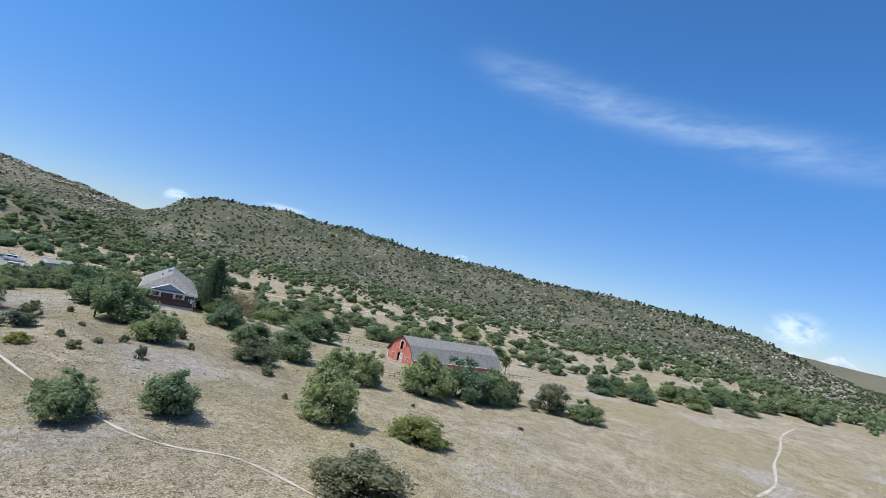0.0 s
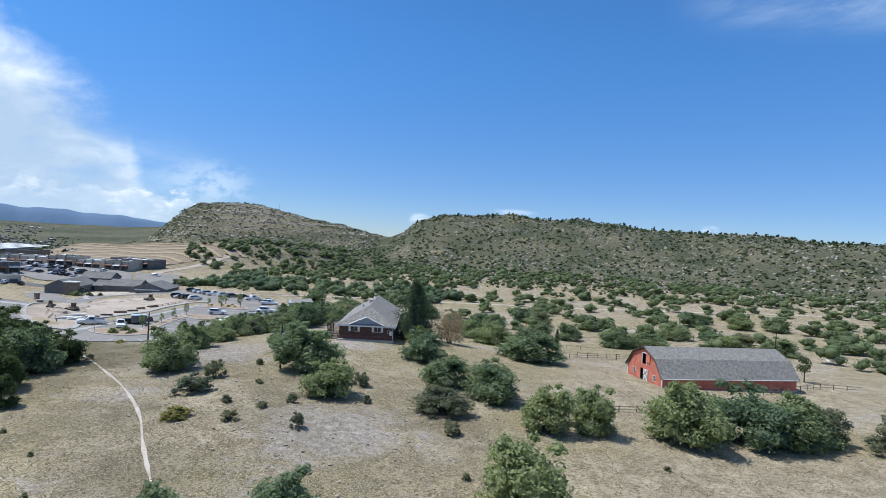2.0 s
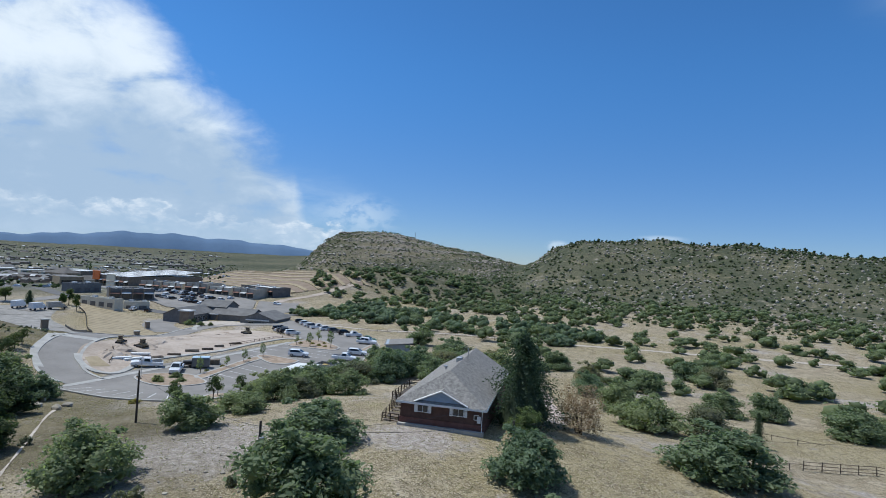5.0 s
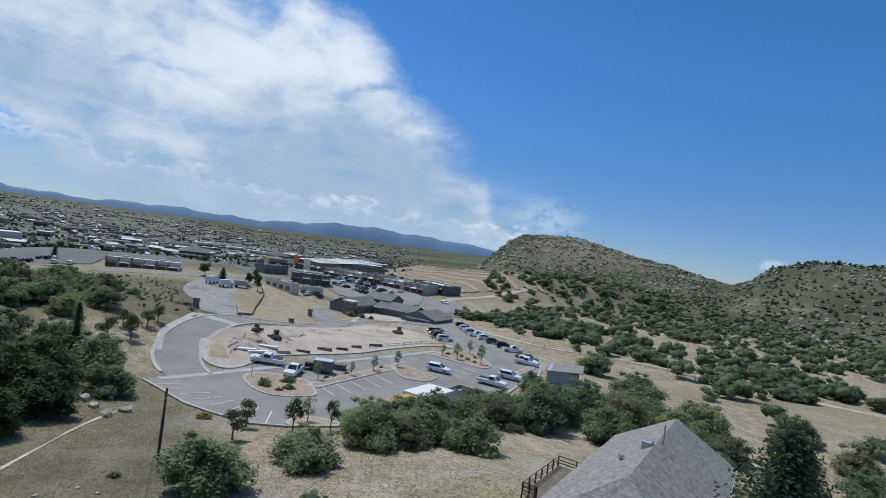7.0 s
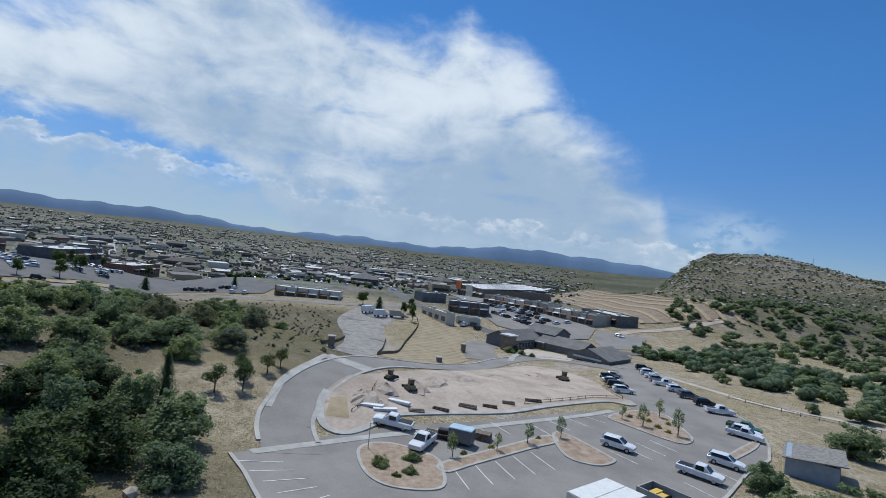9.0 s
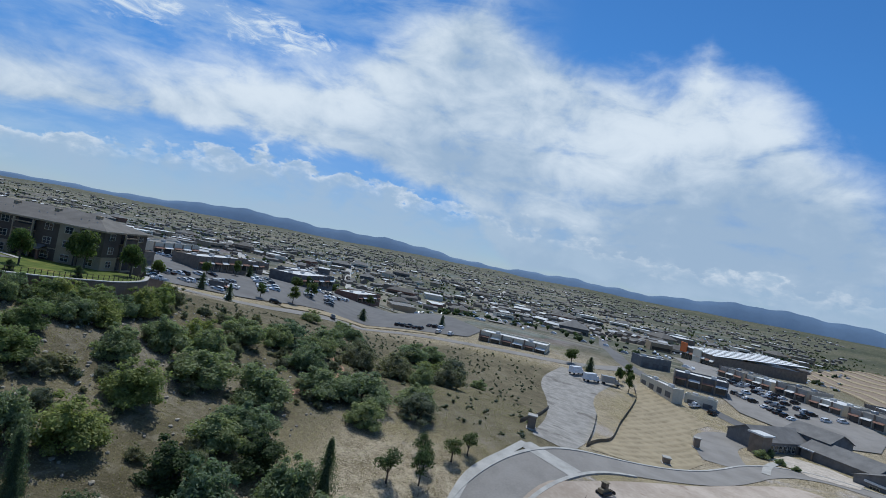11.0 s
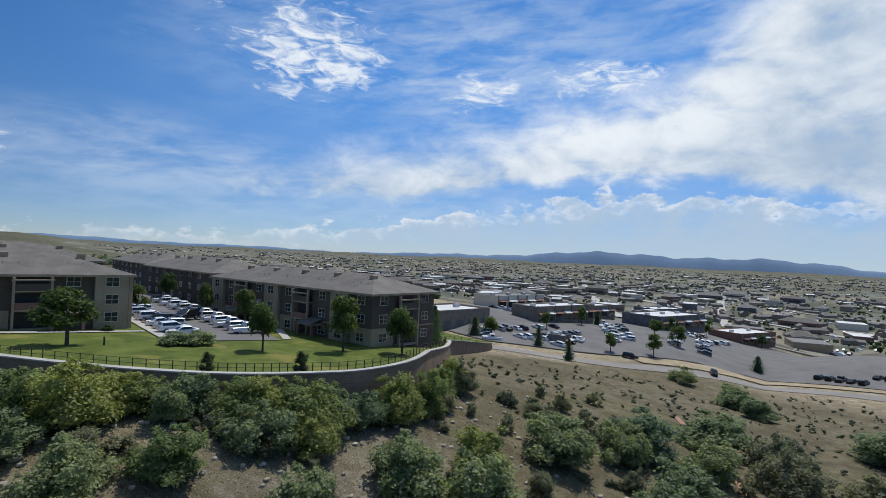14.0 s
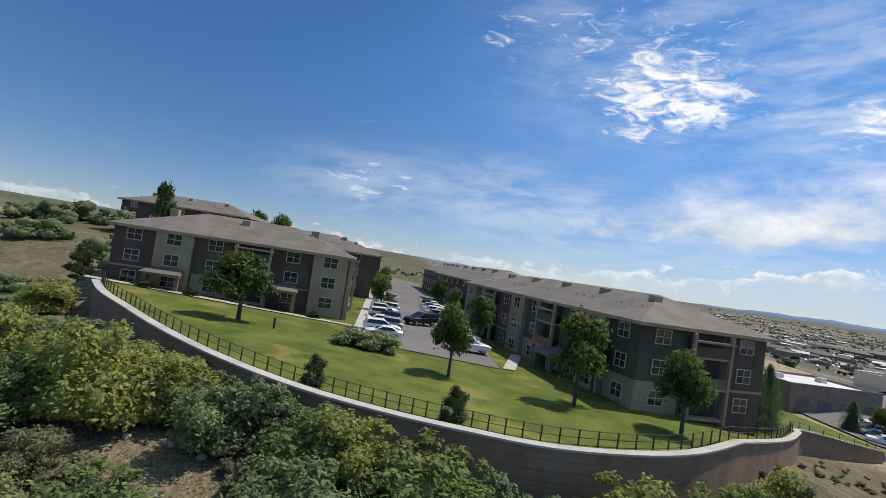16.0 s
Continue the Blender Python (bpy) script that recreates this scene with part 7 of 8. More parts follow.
# ---- hall, shops and town ----
M_GREY_ROOF = material("dark_grey_roof", (0.14, 0.134, 0.128), (0.215, 0.206, 0.196), 0.3, 4.0, 0.85, island=0.1)
M_FLAT_ROOF = material("white_flat_roof", (0.50, 0.50, 0.48), (0.68, 0.68, 0.66), 0.1, 2.0, 0.7)
M_SLATE_WALL = material("slate_grey_boards", (0.14, 0.14, 0.138), (0.21, 0.208, 0.203), 0.6, 7.0, 0.8)
M_BRICK_TAN = material("tan_shop_brick", (0.19, 0.148, 0.112), (0.28, 0.225, 0.172), 0.5, 7.0, 0.88)
M_GREY_WALL = material("grey_shop_wall", (0.11, 0.105, 0.10), (0.18, 0.172, 0.165), 0.4, 6.0, 0.88)
M_SHOP_PALE = material("pale_shop_stucco", (0.36, 0.32, 0.26), (0.48, 0.43, 0.36), 0.4, 6.0, 0.88)
M_MEMBRANE = plain("white_roof_membrane", (0.82, 0.82, 0.80), 0.6)
M_ORANGE = plain("orange_sign_panel", (0.62, 0.15, 0.03), 0.5)


def gabled(bm_parent, name, x0, x1, y0, y1, z0, eave, ridge, along="x", wall=None, roof=None):
    """One gabled wing: wall, two roof planes, white barge trim."""
    wall, roof = wall or M_SLATE_WALL, roof or M_GREY_ROOF
    o = 0.5
    w = part(name, boxed(x0, x1, y0, y1, z0, eave), wall, bm_parent)
    if along == "x":
        ym = (y0 + y1) / 2
        for x in (x0, x1 - 0.2):
            part("gable", prism(bmesh.new(), [(y0, eave), (y1, eave), (ym, ridge)], x, x + 0.2), wall, w)
        for a in (y0 - o, y1 + o):
            part("roof_plane", slab_roof([(x0 - o, a, eave - 0.15), (x1 + o, a, eave - 0.15), (x1 + o, ym, ridge + 0.1), (x0 - o, ym, ridge + 0.1)]), roof, w, "dark grey shingle roof")
    else:
        xm = (x0 + x1) / 2
        for y in (y0, y1 - 0.2):
            part("gable", shell_bm([(x, q, z) for q in (y, y + 0.2) for x, z in ((x0, eave), (x1, eave), (xm, ridge))], [(0, 1, 2), (5, 4, 3), (0, 2, 5, 3), (1, 4, 5, 2)]), wall, w)
        for a in (x0 - o, x1 + o):
            part("roof_plane", slab_roof([(a, y0 - o, eave - 0.15), (a, y1 + o, eave - 0.15), (xm, y1 + o, ridge + 0.1), (xm, y0 - o, ridge + 0.1)]), roof, w, "dark grey shingle roof")
    return w


def community_hall():
    """An L of gabled wings round a forecourt, with a pale tower at one end."""
    x, y = -284, 174
    t = thing("community_hall", pose(x, y, level(x, y) - 0.2, 0, 0, 126), "slate-grey gabled hall with dark roof and pale tower", "hall")
    main = gabled(t, "main_wing", -4, 23, 0, 13, -3, 4.0, 7.2)
    low = gabled(t, "low_wing", 5, 24, -40, -22, -4, 3.6, 6.6)
    link = gabled(t, "link_wing", 14, 28, -23, -1, -3, 3.6, 6.4, "y")
    high = gabled(t, "high_wing", 20, 33, -6, 9, -3, 6.6, 9.4, "y")
    part("tower", boxed(-8.5, -4.2, -3.0, 1.6, -3, 6.4), M_BRICK_TAN, t, "pale stone tower")
    part("tower_cap", boxed(-9.1, -3.6, -3.6, 2.2, 6.4, 6.9), M_FLAT_ROOF, t)
    part("canopy", boxed(13, 21, -5.5, -0.4, 3.1, 3.5), M_FLAT_ROOF, t, "white entrance canopy")
    for s in (13.5, 20.5):
        part("canopy_post", boxed(s - 0.25, s + 0.25, -5.2, -4.7, -1, 3.1), M_BRICK_TAN, t)
    for i in range(7):
        window("window", main, 1.7, 2.2, M_CREAM, Matrix.Translation((-1.5 + i * 2.2, 0, 1.7)), (1, 2))
    gable = Matrix.Translation((5, -31, 0)) @ Matrix.Rotation(radians(-90), 4, "Z")
    bm = boxed(-6, 6, -0.5, 0.0, 2.7, 3.3)
    bm.transform(gable)
    part("awning", bm, M_FLAT_ROOF, t, "white awning band on the gable wall")
    for i in (-1, 1):
        window("window", low, 2.6, 1.5, M_CREAM, gable @ Matrix.Translation((i * 3.4, -0.02, 1.3)), (2, 1))


community_hall()


def shop(x, y, turn_, w, d, h_, wall, label, bays=5, roof=None, group="shops", front=True):
    """A flat-roofed shop: walls, parapet, roof sheet, shop windows, awnings, roof plant."""
    t = thing("shop_building", pose(x, y, level(x, y) - 0.2, 0, 0, turn_), label, "shop", group)
    part("wall", boxed(0, w, 0, d, -3, h_), wall, t)
    part("roof", boxed(0.3, w - 0.3, 0.3, d - 0.3, h_ - 0.05, h_ + 0.08), roof or M_FLAT_ROOF, t, "flat pale roof membrane")
    for a in ((0, w, 0, 0.3), (0, w, d - 0.3, d), (0, 0.3, 0.3, d - 0.3), (w - 0.3, w, 0.3, d - 0.3)):
        part("parapet", boxed(*a, h_, h_ + 0.7), wall, t)
    n = bays
    for i in range(n):
        xm = w * (i + 0.5) / n
        bw = w / n
        if front:
            part("shop_window", boxed(xm - bw * 0.36, xm + bw * 0.36, -0.08, 0.02, 0.3, h_ * 0.55), M_GLASS, t)
            part("awning", slab_roof([(xm - bw * 0.42, -1.6, h_ * 0.58), (xm + bw * 0.42, -1.6, h_ * 0.58), (xm + bw * 0.42, 0, h_ * 0.72), (xm - bw * 0.42, 0, h_ * 0.72)], 0.1), M_FLAT_ROOF if i % 2 else M_STUCCO_RED, t)
            part("pier", boxed(xm - bw * 0.5, xm - bw * 0.5 + 0.7, -0.35, 0, -1, h_ + (0.9 if i % 2 == 0 else 0.2)), M_BRICK_TAN, t)
        else:
            part("dock_door", boxed(xm - bw * 0.3, xm + bw * 0.3, -0.06, 0.02, -0.5, h_ * 0.55), M_GREY_WALL, t)
    for i in range(max(2, int(w / 12))):
        part("roof_plant", boxed(w * (i + 0.4) / max(2, int(w / 12)), w * (i + 0.4) / max(2, int(w / 12)) + 2.2, d * 0.5, d * 0.5 + 1.8, h_, h_ + 1.3, 0.06), M_STEEL, t)
    return t


shop(-251, -62, 186, 27, 20, 6.6, M_BRICK_TAN, "white-roofed shop with pale brick walls beside spruces", 4, front=False)
shop(-307, -66, 180, 41, 14, 6.0, M_BRICK_TAN, "long low shop row with tan brick front", 7)
shop(-384, -52, 176, 42, 22, 6.2, M_GREY_WALL, "dark grey-walled shop behind a wide car park", 6)
shop(-372, -92, 178, 34, 16, 5.6, M_BRICK_TAN, "tan shop building behind trees", 5)
shop(-452, -40, 170, 34, 20, 5.4, M_STUCCO_RED, "red-brown fronted shop building", 5)
shop(-340, -120, 182, 40, 18, 6.0, M_CREAM, "pale shop building with grey roof plant", 5, M_GREY_ROOF)
shop(-286, -36, 200, 8, 6, 3.2, M_GREY_WALL, "small dark kiosk at the edge of a car park", 2)
shop(-357, 64, 84, 34, 12, 4.6, M_CREAM, "long white-roofed workshop with dark doors", 6)
shop(-560, -150, 160, 36, 24, 7.0, M_GREY_WALL, "grey commercial building in the town", 5)
# large store with orange sign and a row of smaller shops running from it
store = shop(-618, 216, 16, 52, 80, 11.0, M_BRICK_TAN, "large tan store with white roof and orange sign", 8, M_MEMBRANE)
part("roof_slope", slab_roof([(0, -0.6, 11.9), (52, -0.6, 11.9), (52, 80, 16.5), (0, 80, 16.5)], 0.3), M_MEMBRANE, store, "white ribbed metal roof")
part("sign", boxed(-2, 9, -1.6, -0.8, 6.5, 15.0, 0.1), M_ORANGE, store, "plain orange sign panel")
part("entrance_gable", boxed(20, 33, -1.4, -0.3, 0, 13.0, 0.1), M_CREAM, store, "pale raised entrance front")
for i in range(5):
    part("roof_rib", slab_roof([(5 + i * 10.0, -0.5, 12.2), (5.9 + i * 10.0, -0.5, 12.2), (5.9 + i * 10.0, 79.5, 16.8), (5 + i * 10.0, 79.5, 16.8)], 0.28), M_GREY_ROOF, store)
for i, (w, h_) in enumerate(((17, 5.8), (16, 4.8), (17, 5.8), (16, 4.6), (16, 5.4))):
    shop(-434 + i * 16.4, 197 + i * 9.4, 30, w, 18, h_, M_SHOP_PALE if i % 2 == 0 else M_CREAM, "tan shop front in a row with white trim", 3, M_FLAT_ROOF if i % 2 else M_SHINGLE_TAN, "shop row")
shop(-392, 252, 12, 34, 16, 5.0, M_GREY_WALL, "low grey shop at the end of the row", 5)
shop(-361, 158, 80, 23, 12, 5.6, M_GREY_WALL, "grey low building beside the shop car park", 4)
shop(-384, 146, 112, 17, 10, 5.0, M_SLATE_WALL, "dark grey shed beside the street", 3, M_FLAT_ROOF, front=False)
shop(-346, 141, 22, 25, 5, 3.2, M_CREAM, "long pale site cabin behind a fence", 4, front=False)
shop(-331, 157, 70, 12, 5, 3.2, M_CREAM, "short pale site cabin beside the street", 2, front=False)

draped("parking_lot", [(-254, -40), (-274, -33), (-296, -23), (-326, -8), (-346, 8), (-352, 24), (-355, 42), (-360, 58), (-386, 62), (-420, 36), (-456, -8), (-500, -49), (-440, -82), (-385, -112), (-330, -116), (-290, -100), (-254, -64)], 0.35, M_ASPHALT_NEW, "wide asphalt car park before the shops", "car park", 14)
draped("parking_lot", [(-600, 205), (-520, 196), (-440, 180), (-380, 176), (-336, 180), (-314, 203), (-320, 224), (-346, 240), (-372, 224), (-424, 194), (-470, 205), (-590, 222)], 0.35, M_ASPHALT, "asphalt car park before the shop row", "car park", 14)
draped("verge", [(-298, -13), (-314, -5), (-330, 4), (-341, 14), (-346, 28), (-350, 44), (-354, 42), (-351, 24), (-345, 8), (-334, -3), (-316, -12), (-300, -20)], 0.3, M_STRAW, "dry grass verge between street and car park", "verge", 10)
shop_lot(-274, -46, 182, 2, 11, 5, 20)
shop_lot(-282, -36, 195, 2, 8, 6, 14)
shop_lot(-319, -30, 218, 2, 15, 7, 12)
shop_lot(-345, -14, 205, 2, 16, 8, 22)
shop_lot(-380, -30, 186, 2, 12, 11, 22)
shop_lot(-361, 20, 82, 2, 11, 33, 24)
shop_lot(-318, -92, 182, 2, 7, 12, 20)
draped("parking_lot", [(-346, 242), (-320, 226), (-298, 222), (-300, 240), (-330, 262)], 0.3, M_ASPHALT, "asphalt yard beside the shop row", "car park", 8)
shop_lot(-405, 190, 30, 2, 19, 9, 20)
shop_lot(-372, 186, 30, 2, 11, 13, 20)
shop_lot(-258, -44, 240, 1, 6, 10, 20)
for kind, paint, x, y, a in (("suv", "black", -300, -19, 120), ("suv", "black", -318, 1, 30), ("suv", "white", -268, -21, 20), ("pickup_truck", "white", -326, 160, 140), ("suv", "black", -322, 166, 140), ("pickup_truck", "black", -306, 184, 40), ("suv", "white", -330, 246, 30)):
    parked(kind, paint, x, y, a, "vehicles on the street", where="at the roadside")
for i, (x, y) in enumerate(((-264, -18), (-299, -26), (-312, -17), (-360, 0), (-301, -56), (-330, -60), (-345, -62), (-352, -38), (-379, -44), (-272, -36), (-262, -48), (-342, -23), (-388, -46), (-430, -50), (-464, -34), (-258, -52), (-330, 130), (-337, 134), (-338, 118), (-346, 110), (-318, 133), (-376, 40))):
    planted(SPRUCES[i % 2] if i % 3 == 0 else ASHES[i % 3], x, y, 4.6 + (i % 4), 6.5 + (i % 3) * 1.2, i * 47, "street trees")


def yard_truck(x, y, turn_, paint):
    """A white box truck in the upper yard."""
    t = thing("box_truck", pose(x, y, level(x, y) + 0.2, 0, 0, turn_), "white box truck parked in a gravel yard", "truck", "yard trucks")
    part("cargo_box", boxed(-4.0, 1.6, -1.2, 1.2, 0.9, 3.5, 0.05), PAINTS[paint], t)
    part("cab", lofted([(1.7, 1.1, 0.6, 2.5), (2.7, 1.1, 0.6, 2.5), (3.2, 1.05, 0.6, 1.6), (4.0, 0.95, 0.6, 1.4)]), PAINTS[paint], t)
    part("windscreen", boxed(2.85, 3.0, -0.9, 0.9, 1.6, 2.3), M_CARGLASS, t)
    for wx in (-2.8, 2.8):
        for s in (-1, 1):
            part("wheel", tubed((wx, s * 0.9, 0.5), (wx, s * 1.2, 0.5), 0.5, sides=12), M_RUBBER, t)


yard_truck(-324, 112, 140, "white")
yard_truck(-318, 118, 130, "white")
yard_truck(-322, 126, 100, "silver")


def town():
    """Far roofs, houses and trees of the town spread over the plain."""
    r = random.Random(23)
    walls = [M_BRICK_TAN, M_GREY_WALL, M_CREAM, M_STUCCO_RED, M_STUCCO_TAN]
    roofs = [M_FLAT_ROOF, M_GREY_ROOF, M_SHINGLE_TAN, M_FLAT_ROOF]
    placed = []
    tries = 0
    while len(placed) < 130 and tries < 5000:
        tries += 1
        d, a = r.uniform(560, 1250), radians(r.uniform(66, 176))
        x, y = -math.sin(a) * d, 20 + math.cos(a) * d
        if x > -430 or (x > -600 and -10 < y < 330) or (x > -480 and y > -130) or any(abs(x - q[0]) + abs(y - q[1]) < 48 for q in placed):
            continue
        placed.append((x, y))
        w, dd, h_ = r.uniform(14, 38), r.uniform(12, 26), r.uniform(4.5, 8.5)
        t = thing("town_building", pose(x, y, level(x, y) - 0.3, 0, 0, r.choice((0, 20, 25, 90, 110)) + r.uniform(-4, 4)), "low commercial building among trees in the town", "building", "town buildings")
        wall = r.choice(walls)
        part("wall", boxed(-w / 2, w / 2, -dd / 2, dd / 2, -3, h_), wall, t)
        if r.random() < 0.55:
            part("roof", boxed(-w / 2 + 0.3, w / 2 - 0.3, -dd / 2 + 0.3, dd / 2 - 0.3, h_ - 0.1, h_ + 0.3), r.choice(roofs[:2]), t)
        else:
            o, k_ = 0.8, min(w, dd) / 2
            c = [(-w / 2 - o, -dd / 2 - o, h_), (w / 2 + o, -dd / 2 - o, h_), (w / 2 + o, dd / 2 + o, h_), (-w / 2 - o, dd / 2 + o, h_)]
            f = [(-max(w / 2 - k_, 0.2), 0, h_ + k_ * 0.5), (max(w / 2 - k_, 0.2), 0, h_ + k_ * 0.5)]
            part("roof", shell_bm(c + f, [(0, 1, 5, 4), (1, 2, 5), (2, 3, 4, 5), (3, 0, 4), (3, 2, 1, 0)]), r.choice(roofs[1:3]), t)
        part("window_band", boxed(-w / 2 * 0.85, w / 2 * 0.85, -dd / 2 - 0.05, dd / 2 + 0.05, h_ * 0.25, h_ * 0.6), M_GLASS, t)
    # far houses as one spread of roofs
    V, Fc, ms = [], [], []
    for i in range(6500):
        d, a = 640 + 2700 * r.random() ** 1.4, radians(r.uniform(64, 205))
        x, y = -math.sin(a) * d, 20 + math.cos(a) * d
        if x > -500 or (x > -700 and 120 < y < 520) or patchy(x, y, 420, 61) + 0.35 * r.gauss(0, 1) < -0.02:
            continue
        z, w, dd, h_ = level(x, y), r.uniform(5, 16), r.uniform(4, 9), r.uniform(2.4, 4.2)
        c, s = math.cos(r.uniform(0, 3.14)), math.sin(r.uniform(0, 3.14))
        k_ = len(V)
        loc = [(-w, -dd, -1), (w, -dd, -1), (w, dd, -1), (-w, dd, -1), (-w, -dd, h_), (w, -dd, h_), (w, dd, h_), (-w, dd, h_), (-w, 0, h_ * 1.5), (w, 0, h_ * 1.5)]
        V += [(x + (p[0] * c - p[1] * s) * 0.6, y + (p[0] * s + p[1] * c) * 0.6, z + p[2]) for p in loc]
        fs = [(0, 1, 5, 4), (1, 2, 6, 9, 5), (2, 3, 7, 6), (3, 0, 4, 8, 7), (4, 5, 9, 8), (6, 7, 8, 9)]
        Fc += [tuple(q + k_ for q in f) for f in fs]
        ms += [0, 0, 0, 0] + [1 if i % 7 == 0 else 2 + i % 2] * 2
    ob = shell("town_houses", V, Fc, [M_BRICK_TAN, M_FLAT_ROOF, M_GREY_ROOF, M_SHINGLE_TAN])
    ob.data.polygons.foreach_set("material_index", ms)
    tagged(ob, "countless far houses and sheds spread over the plain", "houses", kind="stuff")


town()
for i, (a, b, w) in enumerate((((-470, 60), (-1500, -120), 12), ((-500, -60), (-1400, -420), 10), ((-520, 20), (-620, -520), 10), ((-700, 140), (-820, -560), 12), ((-980, 180), (-1100, -640), 14), ((-480, -130), (-1250, -700), 10), ((-640, 150), (-1600, 120), 12), ((-760, 60), (-1700, -60), 9))):
    mid_ = ((a[0] + b[0]) / 2 + 18 * (-1) ** i, (a[1] + b[1]) / 2 + 22 * (-1) ** i)
    strip("road", smooth_line([a, mid_, b], False, 24), w, 0.8, M_CONCRETE if i % 2 else M_ASPHALT, "straight street through the town on the plain", "road")


def in_town(x, y, r):
    a, d = bearing(x, y)
    return (a > 62) & (a < 205) & (d > 480) & (d < 3000) & (x < -440) & ~((x > -640) & (y > 160) & (y < 300)) & ~((x > -470) & (y > -130) & (y < 20)) & (patchy(x, y * 2, 160, 62) + 0.28 * r.randn(len(x)) > 0.2 + 0.2 * (d > 1300))


clumps("town_trees", strewn(6000, -2900, -440, -2200, 900, in_town, 63, (3.0, 7.5), (0.6, 1.1)), M_PINE, "dark trees scattered between the houses of the town", "trees", 6, 0.2, 1)


def in_front(x, y, r):
    a, d = bearing(x, y)
    return (a > 62) & (a < 185) & (d > 430) & (d < 1500) & (x < -440) & ~((x > -640) & (y > 200) & (y < 300)) & ~((x > -470) & (y > -130) & (y < 20)) & (patchy(x, y, 200, 64) + 0.9 * r.randn(len(x)) > 0.0)


def car_specks():
    """Far parked cars of the town, too small to tell apart."""
    V, Fc, ms = [], [], []
    r = random.Random(71)
    for x, y, w, h_ in strewn(1500, -1450, -440, -900, 500, in_front, 72, (1, 2), (1, 1)):
        z, k_ = level(x, y) + 0.4, len(V)
        c, s = (1, 0) if r.random() < 0.5 else (0.4, 0.92)
        loc = [(-2.3, -0.9, 0), (2.3, -0.9, 0), (2.3, 0.9, 0), (-2.3, 0.9, 0), (-2.2, -0.85, 0.9), (2.2, -0.85, 0.8), (2.2, 0.85, 0.8), (-2.2, 0.85, 0.9), (-1.3, -0.7, 1.5), (0.6, -0.7, 1.5), (0.6, 0.7, 1.5), (-1.3, 0.7, 1.5)]
        V += [(x + p[0] * c - p[1] * s, y + p[0] * s + p[1] * c, z + p[2]) for p in loc]
        fs = [(0, 1, 5, 4), (1, 2, 6, 5), (2, 3, 7, 6), (3, 0, 4, 7), (4, 5, 9, 8), (5, 6, 10, 9), (6, 7, 11, 10), (7, 4, 8, 11), (8, 9, 10, 11)]
        Fc += [tuple(q + k_ for q in f) for f in fs]
        ms += [r.choice((0, 0, 1, 2))] * 9
    ob = shell("town_cars", V, Fc, [PAINTS["white"], PAINTS["silver"], PAINTS["black"]])
    ob.data.polygons.foreach_set("material_index", ms)
    tagged(ob, "many far parked cars in the town", "cars", kind="stuff")


car_specks()

# ---- poles, fences, yard things ----
def utility_pole(x, y, h_, cross=True, box_=False, lean=0.0):
    t = thing("utility_pole", pose(x, y, level(x, y) - 0.3, lean, lean * 0.6, 0), "weathered wooden utility pole standing in grass", "pole", "utility poles")
    part("pole", tubed((0, 0, 0), (0, 0, h_ + 0.3), 0.17, 0.11, 9), M_POLE, t)
    if cross:
        part("cross_arm", boxed(-0.9, 0.9, -0.06, 0.06, h_ - 0.75, h_ - 0.6), M_POLE, t)
        for s in (-0.8, 0.8, 0):
            part("insulator", tubed((s, 0, h_ - 0.6), (s, 0, h_ - 0.42), 0.05), M_STEEL, t)
    if box_:
        part("transformer", tubed((0.34, 0, h_ - 1.9), (0.34, 0, h_ - 1.1), 0.24, sides=12), M_STEEL, t, "grey metal transformer can")
    return Vector((x, y, level(x, y) + h_ - 0.5))


def cable(a, b, sag):
    a, b = Vector(a), Vector(b)
    t = thing("overhead_cable", pose(0, 0, 0), "thin dark overhead cable between poles", "cable", "overhead cables")
    pts = [a.lerp(b, i / 14) - Vector((0, 0, sag * 4 * (i / 14) * (1 - i / 14))) for i in range(15)]
    side = (b - a).cross(Vector((0, 0, 1))).normalized() * 0.018
    rise_ = Vector((0, 0, 0.018))
    ring = [p + d for p in pts for d in (side, rise_, -side, -rise_)]
    part("wire", shell_bm(ring, [(4 * i + j, 4 * i + (j + 1) % 4, 4 * i + 4 + (j + 1) % 4, 4 * i + 4 + j) for i in range(14) for j in range(4)] + [(3, 2, 1, 0), (56, 57, 58, 59)]), M_DARK, t)


p1 = utility_pole(-98.5, 90.5, 7.4, True)
p2 = utility_pole(-60.5, 88.5, 7.2, False, True)
p3 = utility_pole(-52.0, 116.5, 5.2, False, False, 6)
p4 = utility_pole(15.7, 206, 9.5, False, False, 2)
cable(p1, p2, 1.0)
cable(p2, p3, 0.8)
cable(p2 + Vector((0, 0, -0.5)), (-60.5, 118.3, 10.2), 0.5)
cable(p3, p4, 1.6)
# lamp on the planting island
lamp_post(-146.0, 106.5, level(-146.0, 106.5) + 0.2, 4.2)


